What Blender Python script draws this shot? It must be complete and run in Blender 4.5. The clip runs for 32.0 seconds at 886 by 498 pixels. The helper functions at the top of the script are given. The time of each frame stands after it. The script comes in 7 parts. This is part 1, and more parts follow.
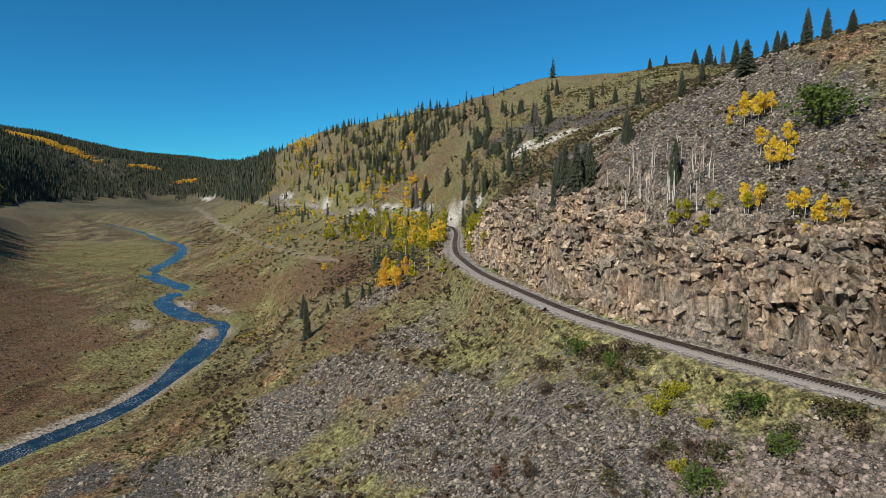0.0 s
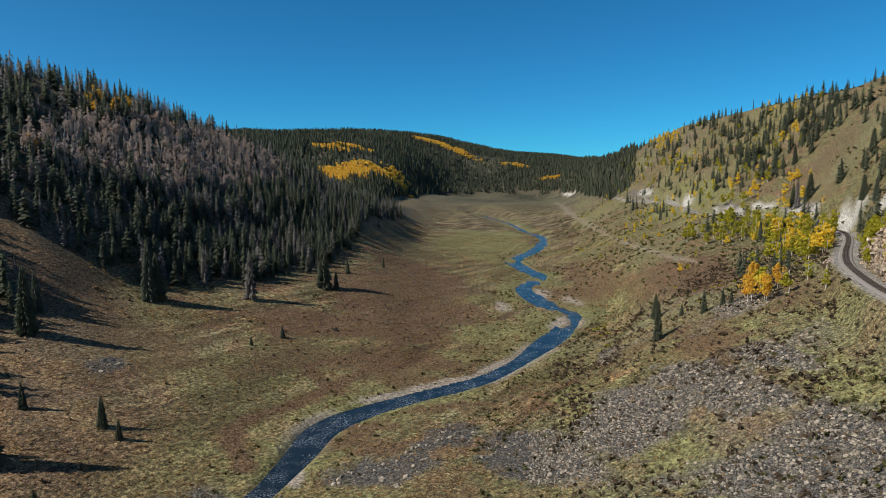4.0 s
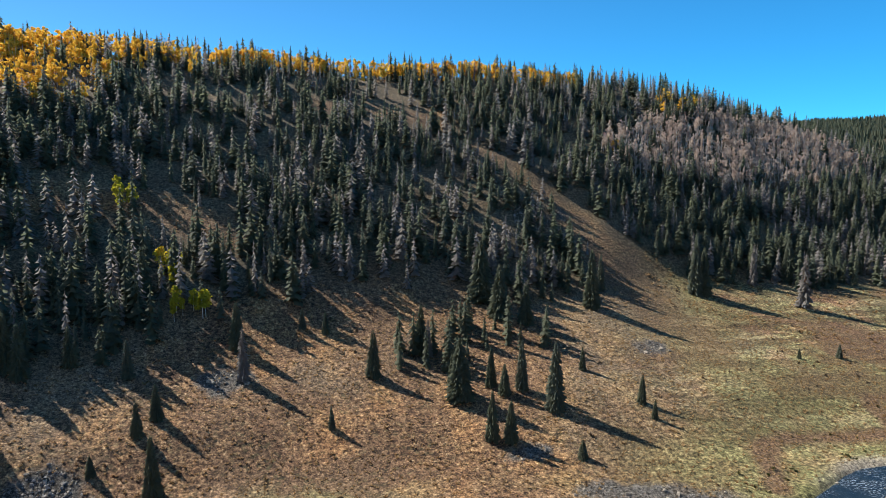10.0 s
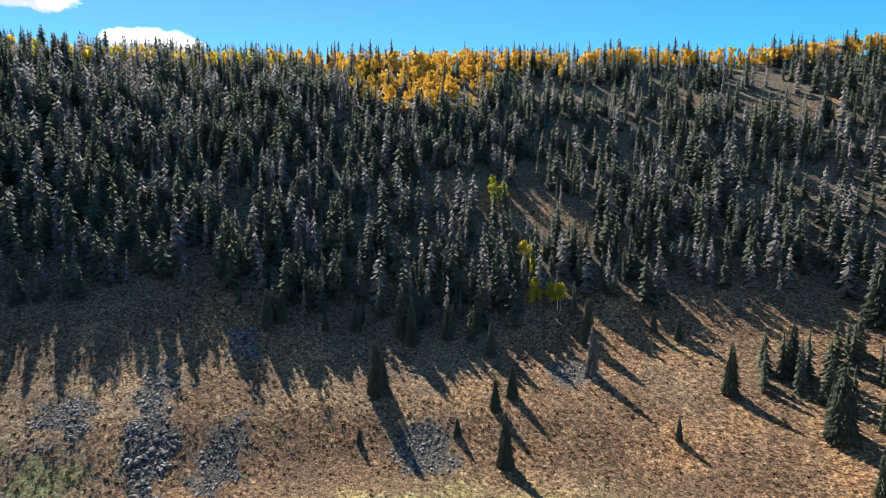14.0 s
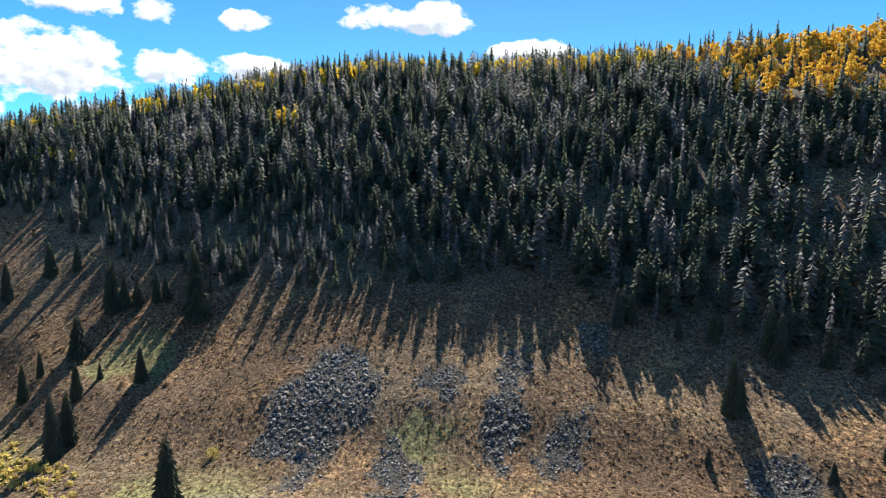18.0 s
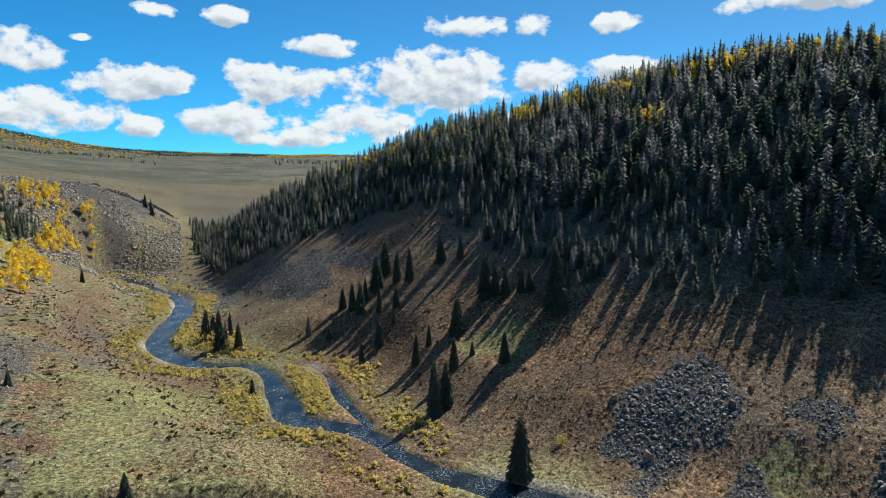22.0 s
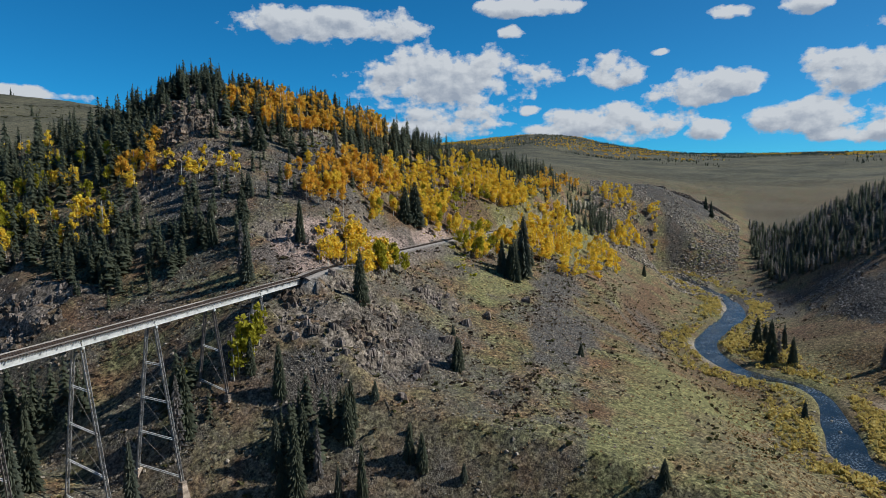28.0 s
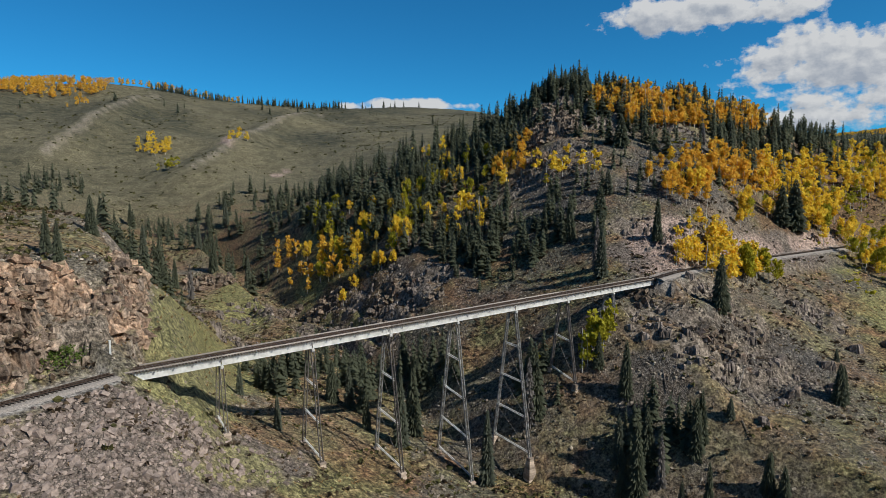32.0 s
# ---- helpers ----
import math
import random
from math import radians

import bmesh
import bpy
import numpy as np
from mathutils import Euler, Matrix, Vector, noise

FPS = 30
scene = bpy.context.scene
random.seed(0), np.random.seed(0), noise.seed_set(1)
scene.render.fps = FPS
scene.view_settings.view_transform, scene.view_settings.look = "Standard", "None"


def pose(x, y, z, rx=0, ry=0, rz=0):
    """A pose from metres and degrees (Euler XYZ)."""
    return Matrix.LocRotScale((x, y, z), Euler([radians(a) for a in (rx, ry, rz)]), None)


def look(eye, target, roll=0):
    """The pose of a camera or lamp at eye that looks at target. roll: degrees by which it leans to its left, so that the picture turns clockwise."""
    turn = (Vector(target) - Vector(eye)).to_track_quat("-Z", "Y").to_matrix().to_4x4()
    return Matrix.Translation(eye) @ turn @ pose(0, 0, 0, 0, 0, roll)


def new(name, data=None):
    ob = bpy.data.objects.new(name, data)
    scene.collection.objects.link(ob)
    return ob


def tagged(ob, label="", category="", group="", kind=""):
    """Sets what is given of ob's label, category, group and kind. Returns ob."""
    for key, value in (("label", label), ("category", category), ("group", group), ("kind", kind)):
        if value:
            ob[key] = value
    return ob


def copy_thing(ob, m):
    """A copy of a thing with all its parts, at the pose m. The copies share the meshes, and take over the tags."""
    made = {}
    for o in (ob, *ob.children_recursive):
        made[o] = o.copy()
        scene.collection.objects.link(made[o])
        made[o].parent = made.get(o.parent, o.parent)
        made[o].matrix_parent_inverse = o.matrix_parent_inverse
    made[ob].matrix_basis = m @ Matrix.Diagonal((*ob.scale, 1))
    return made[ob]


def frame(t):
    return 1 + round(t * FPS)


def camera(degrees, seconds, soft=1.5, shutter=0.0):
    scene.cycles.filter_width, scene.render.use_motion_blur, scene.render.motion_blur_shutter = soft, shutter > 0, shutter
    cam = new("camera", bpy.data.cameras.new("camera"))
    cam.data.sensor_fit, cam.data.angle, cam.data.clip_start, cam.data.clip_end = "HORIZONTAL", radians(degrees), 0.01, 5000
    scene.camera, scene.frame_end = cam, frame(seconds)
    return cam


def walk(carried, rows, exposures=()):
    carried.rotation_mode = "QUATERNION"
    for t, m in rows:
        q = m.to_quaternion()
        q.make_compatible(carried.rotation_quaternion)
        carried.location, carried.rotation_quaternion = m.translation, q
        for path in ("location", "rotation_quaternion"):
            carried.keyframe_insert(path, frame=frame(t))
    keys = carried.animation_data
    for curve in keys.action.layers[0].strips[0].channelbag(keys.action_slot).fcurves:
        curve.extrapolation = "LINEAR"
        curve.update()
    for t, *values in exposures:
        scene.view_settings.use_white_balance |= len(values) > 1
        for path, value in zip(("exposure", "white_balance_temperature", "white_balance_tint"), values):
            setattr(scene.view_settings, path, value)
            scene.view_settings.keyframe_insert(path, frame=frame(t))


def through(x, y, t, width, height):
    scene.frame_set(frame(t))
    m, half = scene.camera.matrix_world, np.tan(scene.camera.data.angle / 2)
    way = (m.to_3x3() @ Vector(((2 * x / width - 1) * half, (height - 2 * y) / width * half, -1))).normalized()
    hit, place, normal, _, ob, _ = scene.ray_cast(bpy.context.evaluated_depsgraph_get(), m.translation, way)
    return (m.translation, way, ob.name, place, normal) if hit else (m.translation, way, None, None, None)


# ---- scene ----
# ================= camera: it hovers over the valley and turns once round =================
EYE = Vector((0, 0, 75))
cam = camera(71.06, 32.0, soft=0.7)
TURN = [(0, 0.01, -6.0, -0.73), (1, 8.02, -5.97, -0.68), (2, 16.05, -5.99, -0.65), (3, 24.07, -5.99, -0.64), (4.5, 36.1, -5.95, -0.55),
        (5.5, 44.11, -5.93, -0.46), (7, 56.08, -5.95, -0.44)]
TURN += [(8.5, 68.1, -5.95, -0.31), (10, 80.12, -5.98, -0.15), (11.5, 92.14, -6.0, -0.13), (13, 104.18, -6.03, -0.08), (14.5, 116.24, -6.02, -0.1),
         (16.5, 132.27, -6.08, 0.16), (18, 144.34, -6.12, 0.2), (19, 152.43, -6.13, 0.16)]
TURN += [(20, 160.52, -6.14, -0.06), (21, 168.6, -6.16, -0.15), (22, 176.67, -6.14, -0.14), (23, 184.78, -6.11, -0.32), (24, 192.92, -6.05, -0.48),
         (25, 201.02, -5.95, -0.63), (25.5, 205.06, -5.88, -0.68), (27.5, 221.19, -5.64, -0.7)]
TURN += [(28.5, 229.18, -5.56, -0.58), (29, 233.1, -5.53, -0.52), (30, 241.13, -5.51, -0.39), (31, 249.2, -5.53, -0.23), (32, 257.29, -5.58, -0.21)]


def heading(yaw, pitch):
    a, e = radians(yaw), radians(pitch)
    return Vector((math.cos(a) * math.cos(e), math.sin(a) * math.cos(e), math.sin(e)))


walk(cam, [(t, look(EYE, EYE + heading(y, p) * 100, roll)) for t, y, p, roll in TURN], exposures=[(0, 0.2, 6500, 8), (5.5, 0.34, 6500, 10), (7, 0.54, 6500, 10), (9, 1.0, 6500, 10), (13, 1.5, 6500, 10), (18, 1.32, 6450, 8), (20, 1.08, 6300, 6), (22, 0.74, 6200, 5), (25, 0.26, 6050, 6), (28, 0.15, 6000, 8), (30, 0.16, 6050, 8), (32, 0.19, 6350, 9)])

# ================= sky and sun =================
SUN_AZ, SUN_EL = 139.0, 40.0
world = bpy.data.worlds.new("sky")
scene.world = world
world.use_nodes = True
wn = world.node_tree
sky = wn.nodes.new("ShaderNodeTexSky")
sky.sky_type = "NISHITA"
sky.sun_disc = False
sky.sun_elevation = radians(SUN_EL)
sky.sun_rotation = radians(90 - SUN_AZ)
sky.altitude = 2900
sky.air_density, sky.dust_density, sky.ozone_density = 1.0, 0.3, 2.0


def wmath(op, a, b=0.0, c=None, clamp=False):
    n = wn.nodes.new("ShaderNodeMath")
    n.operation, n.use_clamp = op, clamp
    for i, v in enumerate((a, b) if c is None else (a, b, c)):
        if isinstance(v, bpy.types.NodeSocket):
            wn.links.new(v, n.inputs[i])
        else:
            n.inputs[i].default_value = v
    return n.outputs[0]


def wmix(fac, a, b, blend="MIX"):
    n = wn.nodes.new("ShaderNodeMix")
    n.data_type, n.blend_type = "RGBA", blend
    for i, v in ((0, fac), (6, a), (7, b)):
        if isinstance(v, bpy.types.NodeSocket):
            wn.links.new(v, n.inputs[i])
        else:
            n.inputs[i].default_value = v if i == 0 else (*v, 1)
    return n.outputs[2]


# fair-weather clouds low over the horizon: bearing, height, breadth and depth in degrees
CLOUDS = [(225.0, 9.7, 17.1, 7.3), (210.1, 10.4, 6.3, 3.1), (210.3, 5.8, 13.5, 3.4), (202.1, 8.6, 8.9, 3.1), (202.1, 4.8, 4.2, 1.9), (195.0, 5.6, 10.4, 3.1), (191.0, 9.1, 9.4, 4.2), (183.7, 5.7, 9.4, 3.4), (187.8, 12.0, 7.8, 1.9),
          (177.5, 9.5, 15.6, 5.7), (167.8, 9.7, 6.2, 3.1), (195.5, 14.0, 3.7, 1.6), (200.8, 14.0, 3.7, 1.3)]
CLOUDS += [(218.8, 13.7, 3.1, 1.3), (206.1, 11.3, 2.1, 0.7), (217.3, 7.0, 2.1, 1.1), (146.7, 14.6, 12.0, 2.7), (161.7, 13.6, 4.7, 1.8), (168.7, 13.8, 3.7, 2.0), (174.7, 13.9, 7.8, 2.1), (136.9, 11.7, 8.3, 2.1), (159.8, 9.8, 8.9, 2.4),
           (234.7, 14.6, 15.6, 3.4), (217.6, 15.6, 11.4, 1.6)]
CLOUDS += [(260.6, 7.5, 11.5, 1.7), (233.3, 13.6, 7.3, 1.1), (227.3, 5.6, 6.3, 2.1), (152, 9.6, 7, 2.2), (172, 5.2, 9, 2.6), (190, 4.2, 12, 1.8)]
# the same fair-weather field goes on overhead: unseen clouds added to fill the shade
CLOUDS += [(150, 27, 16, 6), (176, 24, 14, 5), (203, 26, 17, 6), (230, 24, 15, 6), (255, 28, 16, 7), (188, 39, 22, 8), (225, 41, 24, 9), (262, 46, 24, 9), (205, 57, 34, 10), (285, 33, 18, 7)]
direction = wn.nodes.new("ShaderNodeTexCoord").outputs["Generated"]
axes = wn.nodes.new("ShaderNodeSeparateXYZ")
wn.links.new(direction, axes.inputs[0])
bearing = wmath("MULTIPLY", wmath("ARCTAN2", wmath("MULTIPLY", axes.outputs[1], -1), wmath("MULTIPLY", axes.outputs[0], -1)), 57.2958)
rise = wmath("MULTIPLY", wmath("ARCSINE", axes.outputs[2]), 57.2958)
flat = wn.nodes.new("ShaderNodeCombineXYZ")
wn.links.new(bearing, flat.inputs[0])
wn.links.new(wmath("MULTIPLY", rise, 1.35), flat.inputs[1])


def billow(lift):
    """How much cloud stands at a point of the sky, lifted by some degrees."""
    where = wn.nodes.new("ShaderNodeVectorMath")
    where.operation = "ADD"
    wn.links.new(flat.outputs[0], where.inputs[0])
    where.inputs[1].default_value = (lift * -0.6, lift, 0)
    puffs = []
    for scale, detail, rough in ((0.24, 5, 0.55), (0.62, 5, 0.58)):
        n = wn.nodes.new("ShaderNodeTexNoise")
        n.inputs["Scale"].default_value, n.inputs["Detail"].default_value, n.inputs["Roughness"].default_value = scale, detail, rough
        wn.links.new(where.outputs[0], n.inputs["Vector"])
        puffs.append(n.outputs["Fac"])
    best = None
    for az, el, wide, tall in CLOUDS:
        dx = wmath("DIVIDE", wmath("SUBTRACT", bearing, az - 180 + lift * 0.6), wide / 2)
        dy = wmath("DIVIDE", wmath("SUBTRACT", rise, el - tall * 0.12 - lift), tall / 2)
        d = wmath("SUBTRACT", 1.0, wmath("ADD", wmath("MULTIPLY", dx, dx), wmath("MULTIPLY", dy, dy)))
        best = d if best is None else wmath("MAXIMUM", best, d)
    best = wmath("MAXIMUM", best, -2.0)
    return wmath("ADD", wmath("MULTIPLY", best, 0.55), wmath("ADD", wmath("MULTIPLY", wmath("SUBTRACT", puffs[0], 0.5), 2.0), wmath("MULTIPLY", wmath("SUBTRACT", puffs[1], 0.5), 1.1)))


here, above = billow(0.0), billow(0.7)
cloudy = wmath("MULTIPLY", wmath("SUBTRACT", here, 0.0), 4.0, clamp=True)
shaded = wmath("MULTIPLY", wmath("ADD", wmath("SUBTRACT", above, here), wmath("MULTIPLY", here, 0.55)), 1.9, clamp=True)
# the paler glow of the sky round the sun
toward = wn.nodes.new("ShaderNodeVectorMath")
toward.operation = "DOT_PRODUCT"
wn.links.new(wn.nodes.new("ShaderNodeTexCoord").outputs["Generated"], toward.inputs[0])
toward.inputs[1].default_value = heading(SUN_AZ, SUN_EL)
glow = wmath("POWER", wmath("MAXIMUM", toward.outputs["Value"], 0.0), 1.8)
tint = wmix(1.0, sky.outputs[0], wmix(glow, (0.125, 0.63, 0.86), (0.26, 0.45, 0.53)), "MULTIPLY")
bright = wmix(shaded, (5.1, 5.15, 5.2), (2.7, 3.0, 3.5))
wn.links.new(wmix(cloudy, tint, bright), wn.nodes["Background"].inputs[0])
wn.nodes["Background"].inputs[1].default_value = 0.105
sun = new("sun", bpy.data.lights.new("sun", "SUN"))
sun.data.energy, sun.data.angle, sun.data.color = 4.0, radians(0.55), (1.0, 0.965, 0.87)
sun.matrix_world = look(heading(SUN_AZ, SUN_EL) * 500, (0, 0, 0))

# ================= land form =================
# Spokes of the valley's relief round the overlook: bearing, then (distance, height against the overlook's level).
SPOKES = []


def spoke(az, *knots):
    SPOKES.append((az % 360, [k[0] for k in knots], [k[1] for k in knots]))


spoke(325, (60, -43), (97, -28.5), (112, -12), (150, 10), (195, 40), (300, 56), (700, 105), (4700, 150))
spoke(333, (60, -46), (106, -28.5), (122, -12), (160, 8), (205, 36), (300, 48), (600, 98), (4700, 150))
spoke(340, (65, -46), (114, -28.5), (132, -13), (160, 5), (195, 23), (240, 26), (480, 86), (4700, 150))
spoke(349, (70, -48), (138, -28.5), (152, -17), (172, -6), (195, 2), (250, 8), (540, 89), (4700, 150))
spoke(354, (75, -50), (168, -28.5), (182, -18), (200, -10), (220, -6), (290, 0), (570, 86), (4700, 150))
spoke(359, (85, -52), (230, -31), (255, -28), (330, -28), (395, -26), (430, -10), (640, 86), (4700, 140))
spoke(4, (90, -54), (200, -40), (330, -34), (420, -32), (520, -24), (560, -10), (820, 94), (4700, 120))
spoke(9, (90, -57), (200, -50), (330, -44), (450, -34), (565, -25), (610, -10), (1000, 96), (4700, 120))
spoke(12, (95, -58), (200, -56), (330, -52), (520, -42), (740, -26), (800, -8), (1150, 96), (4700, 120))
spoke(17, (95, -60), (200, -62), (310, -73), (450, -58), (900, -36), (1150, -15), (1500, 50), (4700, 120))
spoke(21, (95, -62), (200, -68), (300, -75), (600, -72), (1300, -58), (2200, -34), (2900, 90), (4700, 200))
spoke(27, (100, -63), (190, -72), (235, -75), (600, -71), (1300, -54), (2300, -34), (2900, 140), (4700, 230))
spoke(32, (100, -64), (190, -73), (220, -75), (600, -68), (1300, -50), (2200, -34), (2900, 222), (4700, 250))
spoke(38, (100, -64), (180, -74), (205, -75), (450, -58), (700, -22), (1000, -38), (2800, 242), (4700, 230))
spoke(43, (95, -64), (165, -74), (195, -75), (450, -54), (640, 4), (900, -30), (2800, 232), (4700, 230))
spoke(50, (90, -63), (150, -75), (175, -73), (390, -52), (600, 44), (900, 10), (2800, 230), (4700, 230))
spoke(57, (80, -62), (140, -75), (165, -73), (335, -50), (560, 68.0), (900, 40), (2800, 200), (4700, 230))
spoke(65, (75, -62), (130, -75), (155, -73), (285, -47), (530, 83.0), (900, 60), (2800, 150), (4700, 230))
spoke(75, (72, -62), (128, -75), (150, -72), (250, -48), (490, 85.0), (900, 70), (2800, 140), (4700, 200))
spoke(87, (70, -62), (127, -75), (148, -72), (222, -50), (465, 83.0), (900, 75), (2800, 140), (4700, 200))
spoke(100, (70, -62), (126, -75), (146, -72), (208, -52), (445, 84.0), (900, 76), (2800, 140), (4700, 200))
spoke(115, (70, -62), (126, -75), (145, -72), (200, -53), (430, 83.0), (900, 76), (2800, 140), (4700, 200))
spoke(127, (70, -62), (127, -75), (145, -72), (195, -54), (425, 80.0), (900, 70), (2800, 130), (4700, 200))
spoke(140, (70, -62), (128, -75), (146, -72), (195, -54), (425, 76.0), (900, 60), (2800, 120), (4700, 200))
spoke(150, (72, -62), (130, -75), (148, -72), (197, -55), (430, 75.0), (900, 50), (2800, 110), (4700, 200))
spoke(158, (75, -62), (132, -75), (150, -72), (200, -56), (430, 68.0), (900, 40), (2800, 110), (4700, 200))
spoke(164, (78, -62), (135, -75), (155, -73), (208, -56), (440, 58.0), (900, 30), (2800, 110), (4700, 200))
spoke(173, (80, -62), (140, -75), (162, -74), (228, -58), (470, 44.0), (900, 10), (2900, 105), (4700, 200))
spoke(179, (85, -62), (145, -74), (168, -75), (250, -57), (500, 33.0), (900, -5), (3000, 110), (4700, 205))
spoke(184, (88, -62), (155, -72), (188, -75), (280, -60), (540, 12), (1000, -28), (3300, 120), (4700, 205))
spoke(191, (90, -61), (165, -70), (215, -75), (330, -62), (600, -9), (1000, -40), (3300, 120), (4700, 203))
spoke(198, (90, -60), (175, -63), (235, -75), (470, -73), (700, -58), (1000, -42), (3300, 120), (4700, 205))
spoke(202, (90, -59), (195, -63), (250, -74), (530, -71), (720, -14), (900, -42), (3300, 122), (4700, 212))
spoke(206, (90, -58), (200, -60), (300, -66), (480, -60), (650, 5), (900, -30), (3300, 125), (4700, 245))
spoke(211, (85, -57), (200, -56), (300, -52), (430, -38), (580, 6), (900, -20), (3300, 150), (4700, 325))
spoke(214, (80, -56.5), (175, -54.5), (285, -46), (385, -32), (540, 10), (900, -10), (3300, 172), (4700, 398))
spoke(217, (75, -56), (150, -53), (270, -41), (340, -26), (500, 14), (900, 0), (3300, 190), (4700, 402))
spoke(225, (65, -55), (130, -53), (210, -40), (285, -25), (430, 31), (900, 15), (3300, 160), (4700, 355))
spoke(235, (60, -55), (120, -57), (166, -30), (200, -25), (335, 44), (600, 20), (1500, 60), (4700, 200))
spoke(242, (60, -55), (125, -60), (160, -32), (192, -25), (325, 50), (500, 20), (1300, 100), (4700, 200))
spoke(247, (60, -55), (132, -62), (156, -45), (205, -26), (320, 55), (420, 26), (1200, 118), (4700, 200))
spoke(254, (60, -55), (130, -63), (168, -54), (215, -29), (335, 33), (420, 18), (1200, 148), (4700, 200))
spoke(262, (60, -53), (122, -56), (175, -56), (225, -32), (340, 13), (420, 4), (1100, 142), (4700, 200))
spoke(269, (60, -51), (115, -50), (180, -54), (235, -36), (345, -5), (430, -14), (1050, 137), (4700, 200))
spoke(277, (60, -50), (110, -42), (190, -52), (260, -43), (350, -19), (430, -24), (1000, 139), (4700, 200))
spoke(281, (60, -49), (106, -34), (148, -22), (230, -45), (360, -34), (450, -26), (1000, 151), (4700, 200))
spoke(286, (60, -48), (103, -28.5), (132, -14), (180, -7), (330, -25), (480, -18), (1000, 154), (4700, 200))
spoke(293, (60, -46), (100, -28.5), (122, -13), (190, -3), (260, 0), (480, -6), (1000, 141), (4700, 200))
spoke(309, (60, -44), (95, -28.5), (115, -14), (165, 8), (230, 25), (450, 32), (1000, 130), (4700, 180))
SPOKES.sort(key=lambda s: s[0])

# lines in plan: the river (from upstream), its side channel, the creek in the gorge, the railway
RIVER = [(1150, 640), (946, 465), (824, 382), (741, 316), (667, 283), (598, 264), (523, 249), (476, 216), (448, 191), (397, 182), (359, 155), (345, 138), (336, 122),
         (314, 115), (275, 111), (229, 108), (197, 112), (174, 122), (153, 129), (136, 130), (115, 121), (85, 112), (40, 118), (-10, 126), (-60, 114), (-110, 70),
         (-155, 6), (-171, -6), (-184, -18), (-192, -36), (-212, -44), (-244, -57), (-254, -70), (-257, -90), (-286, -115), (-325, -125), (-365, -131),
         (-407, -150), (-447, -184), (-486, -222)]
SIDE = [(-252, -60), (-250, -42), (-238, -32), (-213, -24), (-186, -12)]
CREEK = [(120, -460), (60, -400), (30, -330), (8, -265), (-12, -210), (-28, -165), (-40, -132), (-62, -108), (-85, -82), (-105, -48), (-128, -8), (-150, 10)]
RAIL_WEST = [(29.6, -103.4), (34, -98.5), (40, -91.5), (50, -81), (63, -69), (78, -57.5), (96, -46.5), (118, -34.5), (135, -27.3), (167, -18.2), (192, -12), (223, -7.5),
             (251, -5.2), (290, -5.5), (331, -7), (365, -7), (395, -4), (440, 10), (480, 35), (520, 65), (562, 95), (650, 125), (741, 158), (900, 250), (1100, 340)]
RAIL_EAST = [(-92.9, -150.2), (-107, -160), (-135, -174), (-168, -187), (-205, -201), (-250, -215), (-300, -225), (-350, -245), (-400, -265), (-450, -274)]


def smooth_line(pts, step):
    """A Catmull-Rom line through the points, about step metres from point to point."""
    p = [np.array(q, float) for q in pts]
    p = [2 * p[0] - p[1]] + p + [2 * p[-1] - p[-2]]
    out = []
    for i in range(1, len(p) - 2):
        n = max(2, int(np.linalg.norm(p[i + 1] - p[i]) / step))
        for k in range(n):
            t = k / n
            out.append(0.5 * (2 * p[i] + (p[i + 1] - p[i - 1]) * t + (2 * p[i - 1] - 5 * p[i] + 4 * p[i + 1] - p[i + 2]) * t * t
                              + (3 * p[i] - p[i - 1] - 3 * p[i + 1] + p[i + 2]) * t ** 3))
    out.append(p[-2])
    return np.array(out)


river_line, side_line, creek_line = smooth_line(RIVER, 7), smooth_line(SIDE, 5), smooth_line(CREEK, 6)
west_line, east_line = smooth_line(RAIL_WEST, 4), smooth_line(RAIL_EAST, 4)


def lattice(ix, iy, seed):
    h = (ix.astype(np.int64) * 374761393 + iy.astype(np.int64) * 668265263 + seed * 1442695041) & 0xFFFFFFFF
    h = ((h ^ (h >> 13)) * 1274126177) & 0xFFFFFFFF
    return ((h ^ (h >> 16)) & 0xFFFF) / 65535.0


def vnoise(x, y, size, seed=0):
    """Smooth noise from -1 to 1 with features of that size in metres."""
    x, y = np.asarray(x, float) / size, np.asarray(y, float) / size
    ix, iy = np.floor(x), np.floor(y)
    fx, fy = x - ix, y - iy
    fx, fy = fx * fx * (3 - 2 * fx), fy * fy * (3 - 2 * fy)
    a, b = lattice(ix, iy, seed), lattice(ix + 1, iy, seed)
    c, d = lattice(ix, iy + 1, seed), lattice(ix + 1, iy + 1, seed)
    return 2 * ((a * (1 - fx) + b * fx) * (1 - fy) + (c * (1 - fx) + d * fx) * fy) - 1


def fbm(x, y, size, octaves=4, seed=0):
    v, amp = 0, 1.0
    for k in range(octaves):
        v = v + amp * vnoise(x, y, size / 2.03 ** k, seed + 17 * k)
        amp *= 0.5
    return v / 1.8


def step(a, b, v):
    t = np.clip((v - a) / (b - a), 0, 1)
    return t * t * (3 - 2 * t)


